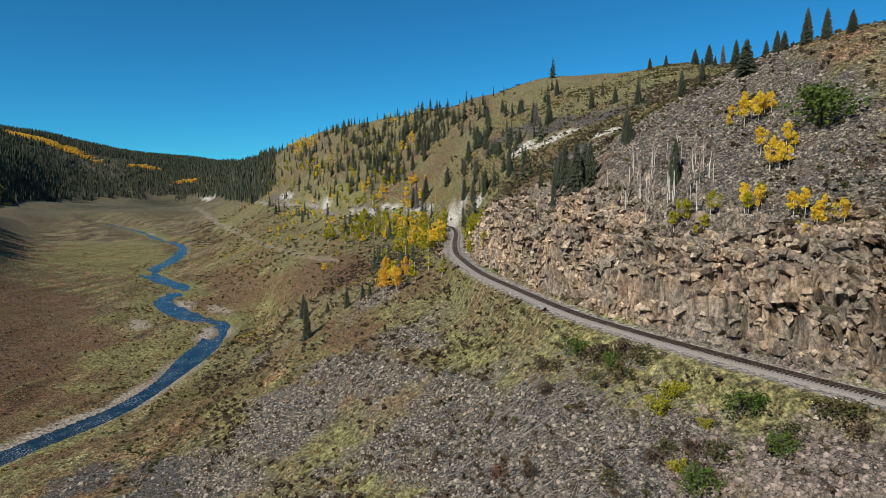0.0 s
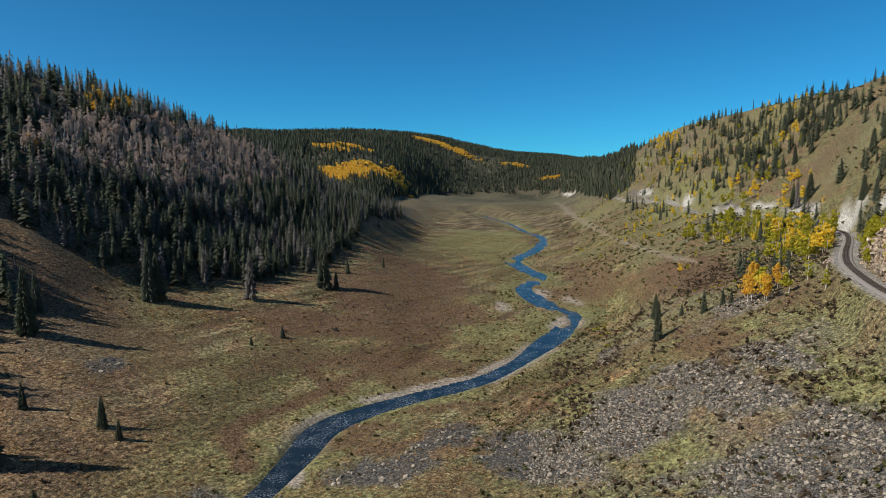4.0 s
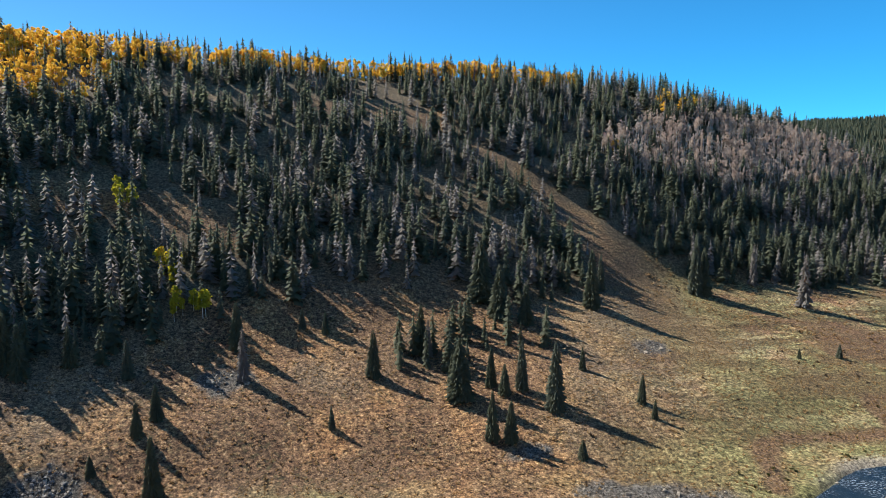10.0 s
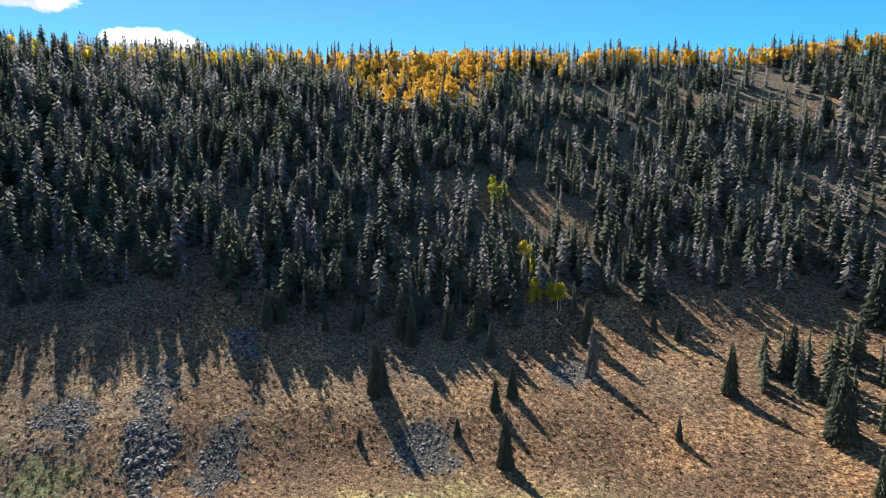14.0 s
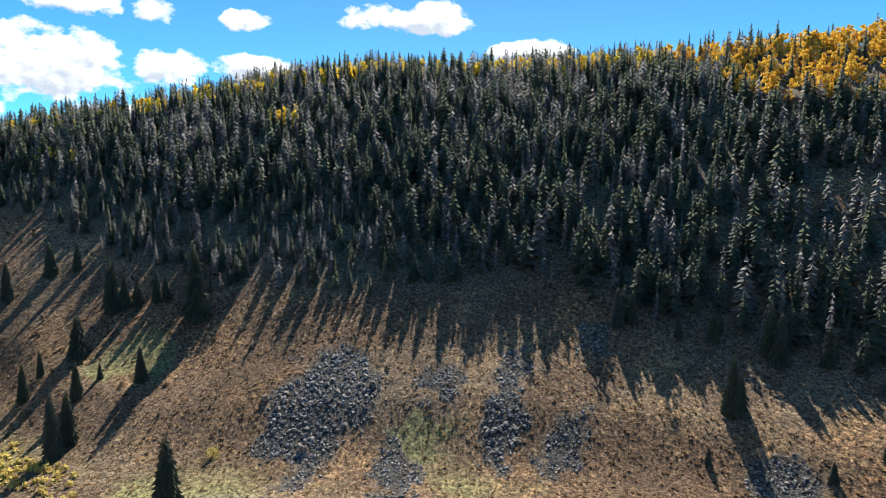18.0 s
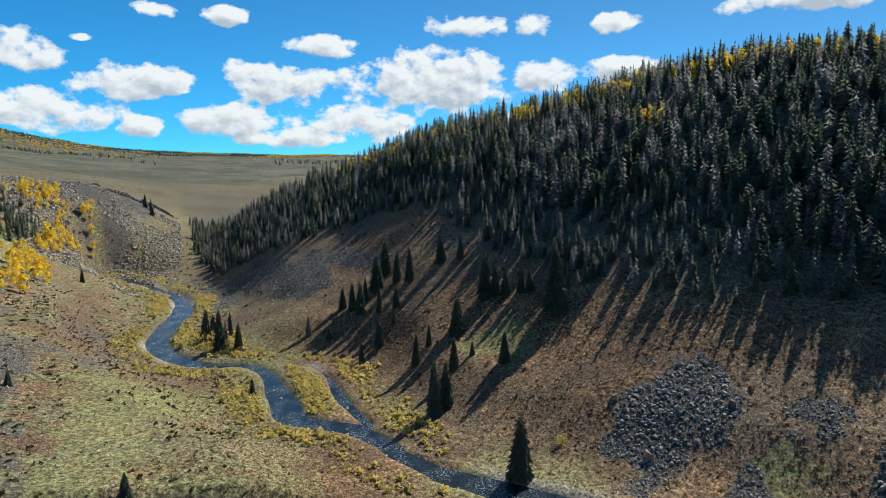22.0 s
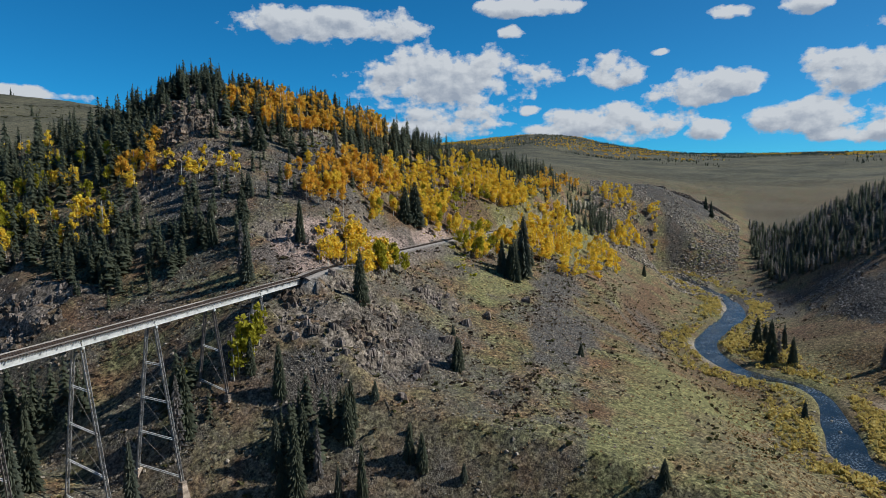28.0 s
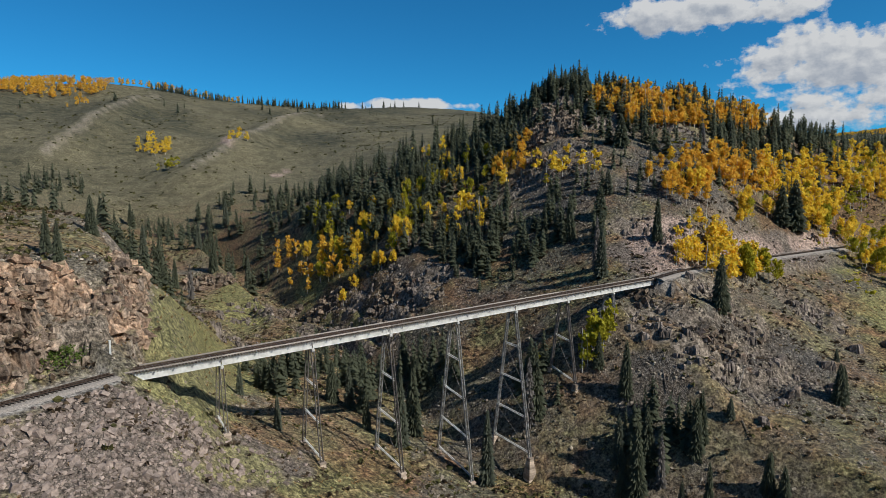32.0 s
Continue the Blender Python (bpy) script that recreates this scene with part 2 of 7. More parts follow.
def nearest(x, y, line):
    """Distance to a line in plan, and how far along it (in its points) the foot lies; 1e9 where the line is out of reach."""
    best, along = np.full(x.shape, 1e9), np.zeros(x.shape)
    lo, hi = line.min(0) - 90, line.max(0) + 90
    sel = np.where((x > lo[0]) & (x < hi[0]) & (y > lo[1]) & (y < hi[1]))
    xs, ys = x[sel], y[sel]
    bs, al = np.full(xs.shape, 1e9), np.zeros(xs.shape)
    for i in range(len(line) - 1):
        p, d = line[i], line[i + 1] - line[i]
        t = np.clip(((xs - p[0]) * d[0] + (ys - p[1]) * d[1]) / (d @ d), 0, 1)
        q = np.hypot(xs - p[0] - t * d[0], ys - p[1] - t * d[1])
        m = q < bs
        bs[m], al[m] = q[m], (i + t)[m]
    best[sel], along[sel] = bs, al
    return best, along


def river_z(r):
    return -75 + 0.0125 * np.maximum(r - 350, 0)


def run(line):
    return np.concatenate([[0], np.cumsum(np.hypot(*np.diff(line, axis=0).T))])


west_run, east_run = run(west_line), run(east_line)
west_z = -28.4 + 0.004 * west_run
east_z = -24.2 + 0.008 * east_run
creek_z = np.interp(np.arange(len(creek_line)), np.linspace(0, len(creek_line) - 1, 6), [-28, -42, -52, -62, -71, -75])

AZ = np.radians(np.arange(0, 360, 0.36))
RR = np.concatenate([6 * np.exp(np.arange(0, 24) * 0.1079), 80 * np.exp(np.arange(0, 150) * 0.0099), 353 * np.exp(np.arange(0, 109) * 0.024)])
RR[-1] = 4780


def base_relief():
    az = np.degrees(AZ)
    sa = np.array([s[0] for s in SPOKES])
    kr, kz = np.array([s[1] for s in SPOKES], float), np.array([s[2] for s in SPOKES], float)
    z = np.zeros((len(AZ), len(RR)))
    cols_r, cols_z = [], []
    for k in range(kr.shape[1]):
        a = np.interp(az, sa, kr[:, k], period=360)
        b = np.interp(az, sa, kz[:, k], period=360)
        w = np.exp(-0.5 * (np.arange(-9, 10) / 3.5) ** 2)
        w /= w.sum()
        cols_r.append(np.convolve(np.concatenate([a[-9:], a, a[:9]]), w, "valid"))
        cols_z.append(np.convolve(np.concatenate([b[-9:], b, b[:9]]), w, "valid"))
    for i in range(len(AZ)):
        z[i] = np.interp(RR, [0] + [c[i] for c in cols_r], [-55] + [c[i] for c in cols_z])
    w = np.exp(-0.5 * (np.arange(-6, 7) / 2.5) ** 2)
    w /= w.sum()
    pad = np.concatenate([np.repeat(z[:, :1], 6, 1), z, np.repeat(z[:, -1:], 6, 1)], 1)
    return sum(w[k] * pad[:, k:k + len(RR)] for k in range(13))


GX, GY = np.outer(np.cos(AZ), RR), np.outer(np.sin(AZ), RR)
GR = np.tile(RR, (len(AZ), 1))
GA = np.degrees(np.tile(AZ[:, None], (1, len(RR))))
GZ = base_relief()
d_riv, s_riv = nearest(GX, GY, river_line)
d_side, _ = nearest(GX, GY, side_line)
d_creek, s_creek = nearest(GX, GY, creek_line)
d_west, s_west = nearest(GX, GY, west_line)
d_east, s_east = nearest(GX, GY, east_line)
# roughness of the ground: broad swells, gullies, small bumps
near_water = step(70, 15, d_riv)
GZ = GZ + fbm(GX, GY, 90, 4, 3) * np.clip(GR * 0.012, 0.6, 6) * (1 - 0.85 * near_water) * step(20, 80, GR)
GZ = GZ + fbm(GX, GY, 13, 2, 5) * 0.5 * (1 - 0.7 * near_water)
GZ = GZ + fbm(GX, GY, 400, 3, 9) * 14 * step(700, 1600, GR)
GZ = GZ - np.abs(fbm(GX, GY, 190, 3, 13)) * 16 * step(470, 640, GR) * step(1000, 880, GR) * ((GA > 252) & (GA < 305))
# folds of the far forested hills, two spurs down the far grassy hill
GZ = GZ + fbm(GX, GY, 460, 3, 12) * 34 * step(1150, 1700, GR) * step(2800, 2300, GR) * ((GA > 20) & (GA < 56))
for pts in ([(196, -850), (203, -760), (206, -574)], [(-8, -880), (40, -740), (89, -541)]):
    GZ = GZ + 11 * np.exp(-(nearest(GX, GY, np.array(pts, float))[0] / 24.0) ** 2)
# the gorge of the creek
cz = np.interp(s_creek, np.arange(len(creek_line)), creek_z)
GZ = np.where(d_creek < 60, np.minimum(GZ, cz + np.maximum(d_creek - 4, 0) * 1.05), GZ)
# the river bed and its banks
wz = river_z(GR)
bank = np.minimum(d_riv, d_side + 2.5)
width = 3.8 + 2.2 * np.interp(s_riv, np.arange(len(river_line)), vnoise(np.arange(len(river_line)) * 7.0, np.zeros(len(river_line)), 42, 4))
# gravel bars and grassy islets that part the stream
islet, swell = np.zeros_like(GZ), np.zeros_like(GZ)
for cx, cy, rx, ry, turn in ((311, 119, 12, 3.6, 12), (371, 151, 13, 4.0, 40), (436, 189, 12, 4.2, 35), (520, 250, 16, 4.5, 20)):
    c, s = math.cos(radians(turn)), math.sin(radians(turn))
    away = np.hypot(((GX - cx) * c + (GY - cy) * s) / rx, ((GY - cy) * c - (GX - cx) * s) / ry)
    islet, swell = np.maximum(islet, step(1.15, 0.8, away)), np.maximum(swell, step(2.0, 1.0, away))
width = width + 3.4 * swell
flood = step(46, 12, bank)
GZ = GZ * (1 - flood) + np.minimum(GZ, wz + 0.9 + bank * 0.035) * flood
bed = step(width + 2.2, width - 1.0, bank) * (1 - islet)
GZ = GZ * (1 - bed) + (wz - 0.9) * bed
# the railway's bench, cut into the slope
for dist, s, lz in ((d_west, s_west, west_z), (d_east, s_east, east_z)):
    tz = np.interp(s, np.arange(len(lz)), lz) - 0.75
    inside = (s > 0.01) & (s < len(lz) - 1.01)
    reach = np.where(inside, dist, 1e9)
    cut = step(9.5, 3.6, reach)
    GZ = GZ * (1 - cut) + tz * cut
# crags above the track and on the slopes across the gorge
rough = np.abs(fbm(GX, GY, 16, 3, 21)) + 0.5 * np.abs(fbm(GX * 1.6, GY * 0.9, 9, 2, 27))


def blob(x, y, cx, cy, rx, ry, turn=0, ragged=0.35, seed=1):
    """1 inside an uneven patch, 0 outside."""
    c, s = math.cos(radians(turn)), math.sin(radians(turn))
    u, v = ((x - cx) * c + (y - cy) * s) / rx, ((y - cy) * c - (x - cx) * s) / ry
    return step(1.15, 0.75, np.hypot(u, v) + ragged * fbm(x, y, max(4, min(rx, ry) * 0.7), 3, seed))


inner = (GR > 90) & (GR < 260)
uphill = step(2, 7, GR - np.interp(s_west, np.arange(len(west_line)), np.hypot(*west_line.T)))
cliff = np.where(inner & ((GA > 318) | (GA < 1)), step(4.5, 8, d_west) * step(31, 19, d_west + 5 * fbm(GX, GY, 30, 3, 35)), 0) * step(300, 320, (GA - 20) % 360) * step(359.4, 355, GA)
cliff = np.maximum(cliff, np.where((GA > 280) & (GA < 330) & inner, step(5, 8, d_west) * step(25, 15, d_west + 4 * fbm(GX, GY, 22, 3, 36)), 0)) * uphill


def ledges(z, x, y, high, seed):
    """The slope broken into ledges and steep faces of that height."""
    q = z / high + 0.9 * fbm(x, y, 22, 3, seed) + 0.18 * fbm(x, y, 8, 2, seed + 3)
    k = np.floor(q)
    return z + (k + step(0.55, 0.95, q - k) - q) * high * 0.85


GZ = GZ * (1 - cliff) + cliff * (ledges(GZ, GX, GY, 6.5, 23) + (rough - 0.3) * 3.2)
def polar(az, r):
    return r * math.cos(radians(az)), r * math.sin(radians(az))


CRAGS = [(268, 245, 40, 10), (262, 215, 20, 8), (238, 215, 20, 8), (233, 185, 14, 7), (248, 300, 22, 14), (243, 292, 26, 10), (229, 172, 16, 7), (232, 158, 14, 7), (236, 165, 16, 6), (265, 225, 26, 9), (272, 232, 26, 9), (278, 205, 18, 8), (247, 330, 26, 10), (226, 212, 10, 7), (247.5, 262, 17, 12), (245, 309, 30, 7), (239, 300, 24, 6), (260.8, 219, 30, 6), (233, 164, 12, 7)]
crag = np.zeros_like(GZ)
for i, (a, r, w, h) in enumerate(CRAGS):
    crag = np.maximum(crag, blob(GX, GY, *polar(a, r), w, h, a + 90, 0.5, 40 + i))
scale = np.clip(GR / 250, 0.8, 2.5)
GZ = GZ * (1 - crag) + crag * (ledges(GZ, GX, GY, 6.0, 29) + (rough - 0.3) * 3.0 * scale)
Z0 = EYE.z
LAND = GZ + Z0


def ground(x, y):
    """Height of the land at points in plan."""
    x, y = np.asarray(x, float), np.asarray(y, float)
    r, a = np.clip(np.hypot(x, y), RR[0], RR[-1] * 0.999), np.arctan2(y, x) % (2 * np.pi)
    fi = a / (2 * np.pi) * len(AZ)
    i = np.floor(fi).astype(int)
    fi, i = fi - i, i % len(AZ)
    j = np.clip(np.searchsorted(RR, r) - 1, 0, len(RR) - 2)
    fj = (r - RR[j]) / (RR[j + 1] - RR[j])
    k = (i + 1) % len(AZ)
    return (LAND[i, j] * (1 - fi) + LAND[k, j] * fi) * (1 - fj) + (LAND[i, j + 1] * (1 - fi) + LAND[k, j + 1] * fi) * fj

# ================= materials =================
class Shade:
    """A small helper to write node materials."""

    def __init__(self, name, rough=0.9):
        self.m = bpy.data.materials.new(name)
        self.m.use_nodes = True
        self.t = self.m.node_tree
        self.b = self.t.nodes["Principled BSDF"]
        self.b.inputs["Roughness"].default_value = rough
        self.b.inputs["Specular IOR Level"].default_value = 0.25
        self.pos = self.t.nodes.new("ShaderNodeNewGeometry").outputs["Position"]

    def node(self, kind, **values):
        n = self.t.nodes.new(kind)
        for k, v in values.items():
            self.put(n, k.replace("_", " "), v)
        return n

    def put(self, n, k, v):
        if isinstance(v, bpy.types.NodeSocket):
            self.t.links.new(v, n.inputs[k])
        else:
            n.inputs[k].default_value = v

    def noise(self, scale, detail=4.0, rough=0.6, vec=None):
        n = self.node("ShaderNodeTexNoise", Scale=scale, Detail=detail, Roughness=rough)
        self.t.links.new(vec or self.pos, n.inputs["Vector"])
        return n.outputs["Fac"]

    def cells(self, scale, out="Distance", feature="F1", vec=None):
        n = self.node("ShaderNodeTexVoronoi", Scale=scale)
        n.feature = feature
        self.t.links.new(vec or self.pos, n.inputs["Vector"])
        return n.outputs[out]

    def attr(self, name):
        n = self.t.nodes.new("ShaderNodeAttribute")
        n.attribute_name = name
        return n.outputs["Fac"]

    def mix(self, fac, a, b, blend="MIX"):
        n = self.t.nodes.new("ShaderNodeMix")
        n.data_type, n.blend_type = "RGBA", blend
        for i, v in ((0, fac), (6, a), (7, b)):
            if isinstance(v, bpy.types.NodeSocket):
                self.t.links.new(v, n.inputs[i])
            else:
                n.inputs[i].default_value = v if i == 0 else (*v, 1)
        return n.outputs[2]

    def math(self, op, a, b=0.0):
        n = self.t.nodes.new("ShaderNodeMath")
        n.operation = op
        for i, v in ((0, a), (1, b)):
            if isinstance(v, bpy.types.NodeSocket):
                self.t.links.new(v, n.inputs[i])
            else:
                n.inputs[i].default_value = v
        return n.outputs[0]

    def ramp(self, fac, *stops):
        n = self.t.nodes.new("ShaderNodeValToRGB")
        self.t.links.new(fac, n.inputs[0])
        e = n.color_ramp.elements
        while len(e) < len(stops):
            e.new(0.5)
        for q, (p, c) in zip(e, stops):
            q.position, q.color = p, (*c, 1) if isinstance(c, tuple) else (c, c, c, 1)
        return n.outputs[0]

    def color(self, v):
        self.put(self.b, "Base Color", v if isinstance(v, bpy.types.NodeSocket) else (*v, 1))
        return self

    def bump(self, height, strength=0.5, distance=0.1):
        n = self.node("ShaderNodeBump", Strength=strength, Distance=distance, Height=height)
        self.put(self.b, "Normal", n.outputs[0])
        return self

    def random(self):
        return self.t.nodes.new("ShaderNodeObjectInfo").outputs["Random"]

    def island(self):
        return self.t.nodes.new("ShaderNodeNewGeometry").outputs["Random Per Island"]


def land_material():
    s = Shade("land", 0.95)
    big, mid, small, fine = s.noise(0.013, 5), s.noise(0.09, 5), s.noise(0.7, 5, 0.65), s.noise(3.2, 4, 0.7)
    speck = s.noise(1.7, 6, 0.75)
    dry = s.ramp(s.mix(0.5, small, speck), (0.40, (0.035, 0.017, 0.010)), (0.47, (0.13, 0.066, 0.036)), (0.55, (0.265, 0.145, 0.075)), (0.63, (0.44, 0.285, 0.155)))
    olive = s.ramp(s.mix(0.5, small, speck), (0.41, (0.02, 0.019, 0.009)), (0.48, (0.10, 0.09, 0.037)), (0.6, (0.35, 0.295, 0.14)))
    col = s.mix(s.math("MULTIPLY", s.ramp(mid, (0.36, 0.0), (0.58, 1.0)), s.math("SUBTRACT", 1.0, s.attr("warm"))), dry, olive)
    col = s.mix(s.ramp(big, (0.45, 0.0), (0.65, 0.5)), col, s.ramp(speck, (0.35, (0.06, 0.045, 0.032)), (0.65, (0.31, 0.25, 0.17))))
    flow = s.noise(1.0, 5, 0.7, s.node("ShaderNodeMapping", Vector=s.pos, Rotation=(0, 0, -0.5), Scale=(0.02, 0.11, 0.05)).outputs[0])
    col = s.mix(s.attr("floor"), col, s.mix(1.0, col, s.ramp(flow, (0.38, (0.42, 0.33, 0.31)), (0.5, (0.95, 0.92, 0.9)), (0.6, (1.75, 1.75, 1.7))), "MULTIPLY"))
    drift = s.noise(1.0, 4, 0.65, s.node("ShaderNodeMapping", Vector=s.pos, Scale=(0.06, 0.03, 0.03)).outputs[0])
    col = s.mix(s.attr("warm"), col, s.mix(1.0, col, s.ramp(drift, (0.38, (0.74, 0.71, 0.70)), (0.5, (0.98, 0.98, 0.97)), (0.62, (1.48, 1.38, 1.14))), "MULTIPLY"))
    green = s.ramp(small, (0.32, (0.085, 0.083, 0.030)), (0.68, (0.315, 0.285, 0.11)))
    col = s.mix(s.attr("green"), col, green)
    rust = s.ramp(speck, (0.35, (0.045, 0.022, 0.013)), (0.5, (0.12, 0.062, 0.034)), (0.68, (0.30, 0.19, 0.11)))
    col = s.mix(s.attr("rust"), col, rust)
    tuft = s.cells(0.5, "Distance", "F1", s.mix(0.35, s.pos, s.node("ShaderNodeTexNoise", Scale=0.9).outputs["Color"], "ADD"))
    brush = s.math("MULTIPLY", s.ramp(tuft, (0.22, 0.85), (0.42, 0.0)), s.ramp(s.noise(0.045, 4), (0.42, 0.15), (0.6, 1.0)))
    brush = s.math("MULTIPLY", brush, s.math("SUBTRACT", 1.0, s.math("MULTIPLY", s.attr("green"), 0.8)))
    col = s.mix(brush, col, s.ramp(small, (0.35, (0.03, 0.022, 0.012)), (0.65, (0.105, 0.08, 0.035))))
    stone_edge = s.cells(2.6, "Distance", "DISTANCE_TO_EDGE")
    stone_tone = s.cells(2.6, "Color")
    stone = s.mix(0.55, s.ramp(s.noise(1.5, 5), (0.3, (0.075, 0.063, 0.052)), (0.7, (0.28, 0.24, 0.20))), s.ramp(stone_tone, (0.2, (0.08, 0.068, 0.058)), (0.8, (0.38, 0.33, 0.285))))
    stone = s.mix(s.ramp(stone_edge, (0.0, 0.9), (0.1, 0.0)), s.mix(1.0, stone, (0.75, 0.75, 0.75), "MULTIPLY"), (0.025, 0.021, 0.019))
    stone = s.mix(s.attr("dark"), stone, s.mix(1.0, stone, (0.72, 0.70, 0.68), "MULTIPLY"))
    pinkish = s.mix(s.math("MULTIPLY", s.attr("pink"), 0.7), stone, s.ramp(fine, (0.3, (0.09, 0.068, 0.055)), (0.7, (0.30, 0.23, 0.19))))
    patchy = s.math("MULTIPLY", s.attr("scree"), s.ramp(mid, (0.25, 0.55), (0.5, 1.0)))
    col = s.mix(patchy, col, pinkish)
    strata = s.noise(0.55, 8, 0.75, s.node("ShaderNodeMapping", Vector=s.pos, Scale=(1.0, 1.0, 0.8)).outputs[0])
    fissure = s.cells(0.6, "Distance", "DISTANCE_TO_EDGE", s.node("ShaderNodeMapping", Vector=s.pos, Scale=(1.0, 1.0, 0.5)).outputs[0])
    rock = s.ramp(strata, (0.32, (0.03, 0.024, 0.019)), (0.42, (0.10, 0.078, 0.06)), (0.52, (0.225, 0.175, 0.135)), (0.66, (0.40, 0.32, 0.255)))
    rock = s.mix(s.ramp(fissure, (0.0, 0.4), (0.05, 0.0)), rock, (0.02, 0.016, 0.013))
    col = s.mix(s.attr("rock"), col, rock)
    col = s.mix(s.attr("far"), col, s.mix(0.45, s.ramp(s.noise(0.006, 6, 0.7), (0.4, (0.035, 0.036, 0.022)), (0.6, (0.165, 0.137, 0.08))), s.ramp(s.noise(0.12, 6, 0.75), (0.4, (0.025, 0.025, 0.015)), (0.6, (0.175, 0.148, 0.09)))))
    # sand colour, also laid along two ridges as painted sunlight
    col = s.mix(s.attr("sand_lit_ridge"), col, s.ramp(fine, (0.3, (0.24, 0.19, 0.145)), (0.7, (0.42, 0.34, 0.27))))
    col = s.mix(s.attr("pale"), col, s.ramp(speck, (0.35, (0.34, 0.30, 0.26)), (0.65, (0.66, 0.60, 0.53))))
    col = s.mix(s.attr("dirt"), col, s.ramp(speck, (0.35, (0.26, 0.175, 0.14)), (0.65, (0.50, 0.36, 0.295))))
    col = s.mix(s.attr("duff"), col, s.ramp(small, (0.35, (0.055, 0.042, 0.028)), (0.65, (0.17, 0.13, 0.08))))
    col = s.mix(s.attr("gravel"), col, s.ramp(fine, (0.3, (0.17, 0.145, 0.125)), (0.7, (0.40, 0.35, 0.31))))
    # fine mottle; crevice shadow and sunlit specks are worked into the colour
    grain_shade = s.mix(0.5, s.noise(2.1, 3, 0.7), s.noise(0.95, 3, 0.7))
    col = s.mix(1.0, col, s.ramp(grain_shade, (0.4, (0.28, 0.285, 0.285)), (0.5, (0.91, 0.94, 0.96)), (0.6, (1.76, 1.83, 1.85))), "MULTIPLY")
    s.color(col)
    height = s.math("ADD", s.math("MULTIPLY", small, 0.7), s.math("ADD", s.math("MULTIPLY", fine, 0.25), s.math("MULTIPLY", s.math("MULTIPLY", stone_edge, s.attr("scree")), 1.2)))
    s.bump(s.math("ADD", height, s.math("MULTIPLY", strata, s.math("MULTIPLY", s.attr("rock"), 0.5))), 1.0, 0.45)
    return s.m


def plain(name, dark, light, scale=2.0, rough=0.9, vary=None, bump=0.3, metal=0.0):
    """Two tones in grains of 1/scale metres; vary: 'object' or 'island' shifts the tone from piece to piece."""
    s = Shade(name, rough)
    c = s.ramp(s.noise(scale, 5, 0.65), (0.3, dark), (0.7, light))
    if vary:
        v = s.random() if vary == "object" else s.island()
        c = s.mix(1.0, c, s.ramp(v, (0.0, 0.45), (1.0, 1.3)), "MULTIPLY")
    s.color(c).bump(s.noise(scale * 4, 4), bump, 0.05)
    s.b.inputs["Metallic"].default_value = metal
    return s.m


def cliff_rock(name, dark, light):
    """Fissured rock: blocky cracks, stained faces."""
    s = Shade(name, 0.92)
    upright = s.node("ShaderNodeMapping", Vector=s.pos, Scale=(1.0, 1.0, 0.33)).outputs[0]
    crack = s.cells(0.75, "Distance", "DISTANCE_TO_EDGE", s.mix(0.8, upright, s.node("ShaderNodeTexNoise", Scale=0.6, Detail=4.0).outputs["Color"], "ADD"))
    c = s.ramp(s.noise(1.1, 7, 0.75), (0.34, dark), (0.66, light))
    c = s.mix(0.5, c, s.ramp(s.cells(0.75, "Color", "F1", upright), (0.2, dark), (0.8, light)))
    c = s.mix(1.0, c, s.ramp(s.island(), (0.0, 0.55), (1.0, 1.25)), "MULTIPLY")
    s.color(s.mix(s.ramp(crack, (0.0, 0.6), (0.035, 0.0)), c, (0.03, 0.024, 0.019)))
    s.bump(s.math("ADD", s.ramp(crack, (0.0, 0.0), (0.2, 1.0)), s.math("MULTIPLY", s.noise(2.5, 5, 0.7), 0.6)), 0.9, 0.4)
    return s.m


def leafy(name, dark, light, vary="island", through=0.25):
    s = Shade(name, 0.75)
    v = s.island() if vary == "island" else s.random()
    c = s.ramp(v, (0.0, dark), (1.0, light))
    c = s.mix(0.5, c, s.ramp(s.noise(0.25, 3), (0.3, dark), (0.7, light)))
    s.color(c)
    if through:
        d = s.node("ShaderNodeBsdfTranslucent", Color=c)
        mixer = s.node("ShaderNodeMixShader", Fac=through)
        s.t.links.new(s.b.outputs[0], mixer.inputs[1])
        s.t.links.new(d.outputs[0], mixer.inputs[2])
        s.t.links.new(mixer.outputs[0], s.t.nodes["Material Output"].inputs[0])
    return s.m


def water_material():
    s = Shade("river_water", 0.06)
    s.b.inputs["IOR"].default_value = 1.33
    s.b.inputs["Specular IOR Level"].default_value = 0.3
    riffle = s.ramp(s.noise(0.12, 4, 0.6), (0.44, 0.0), (0.6, 0.95))
    foam = s.math("MULTIPLY", riffle, s.ramp(s.noise(1.6, 5, 0.75), (0.52, 0.0), (0.62, 0.6)))
    s.color(s.mix(foam, s.ramp(s.noise(0.3, 3), (0.3, (0.008, 0.014, 0.020)), (0.7, (0.020, 0.028, 0.034))), (0.55, 0.58, 0.62)))
    s.bump(s.math("ADD", s.noise(1.1, 4, 0.6), s.math("MULTIPLY", s.noise(0.35, 2), 0.5)), 0.4, 0.25)
    return s.m


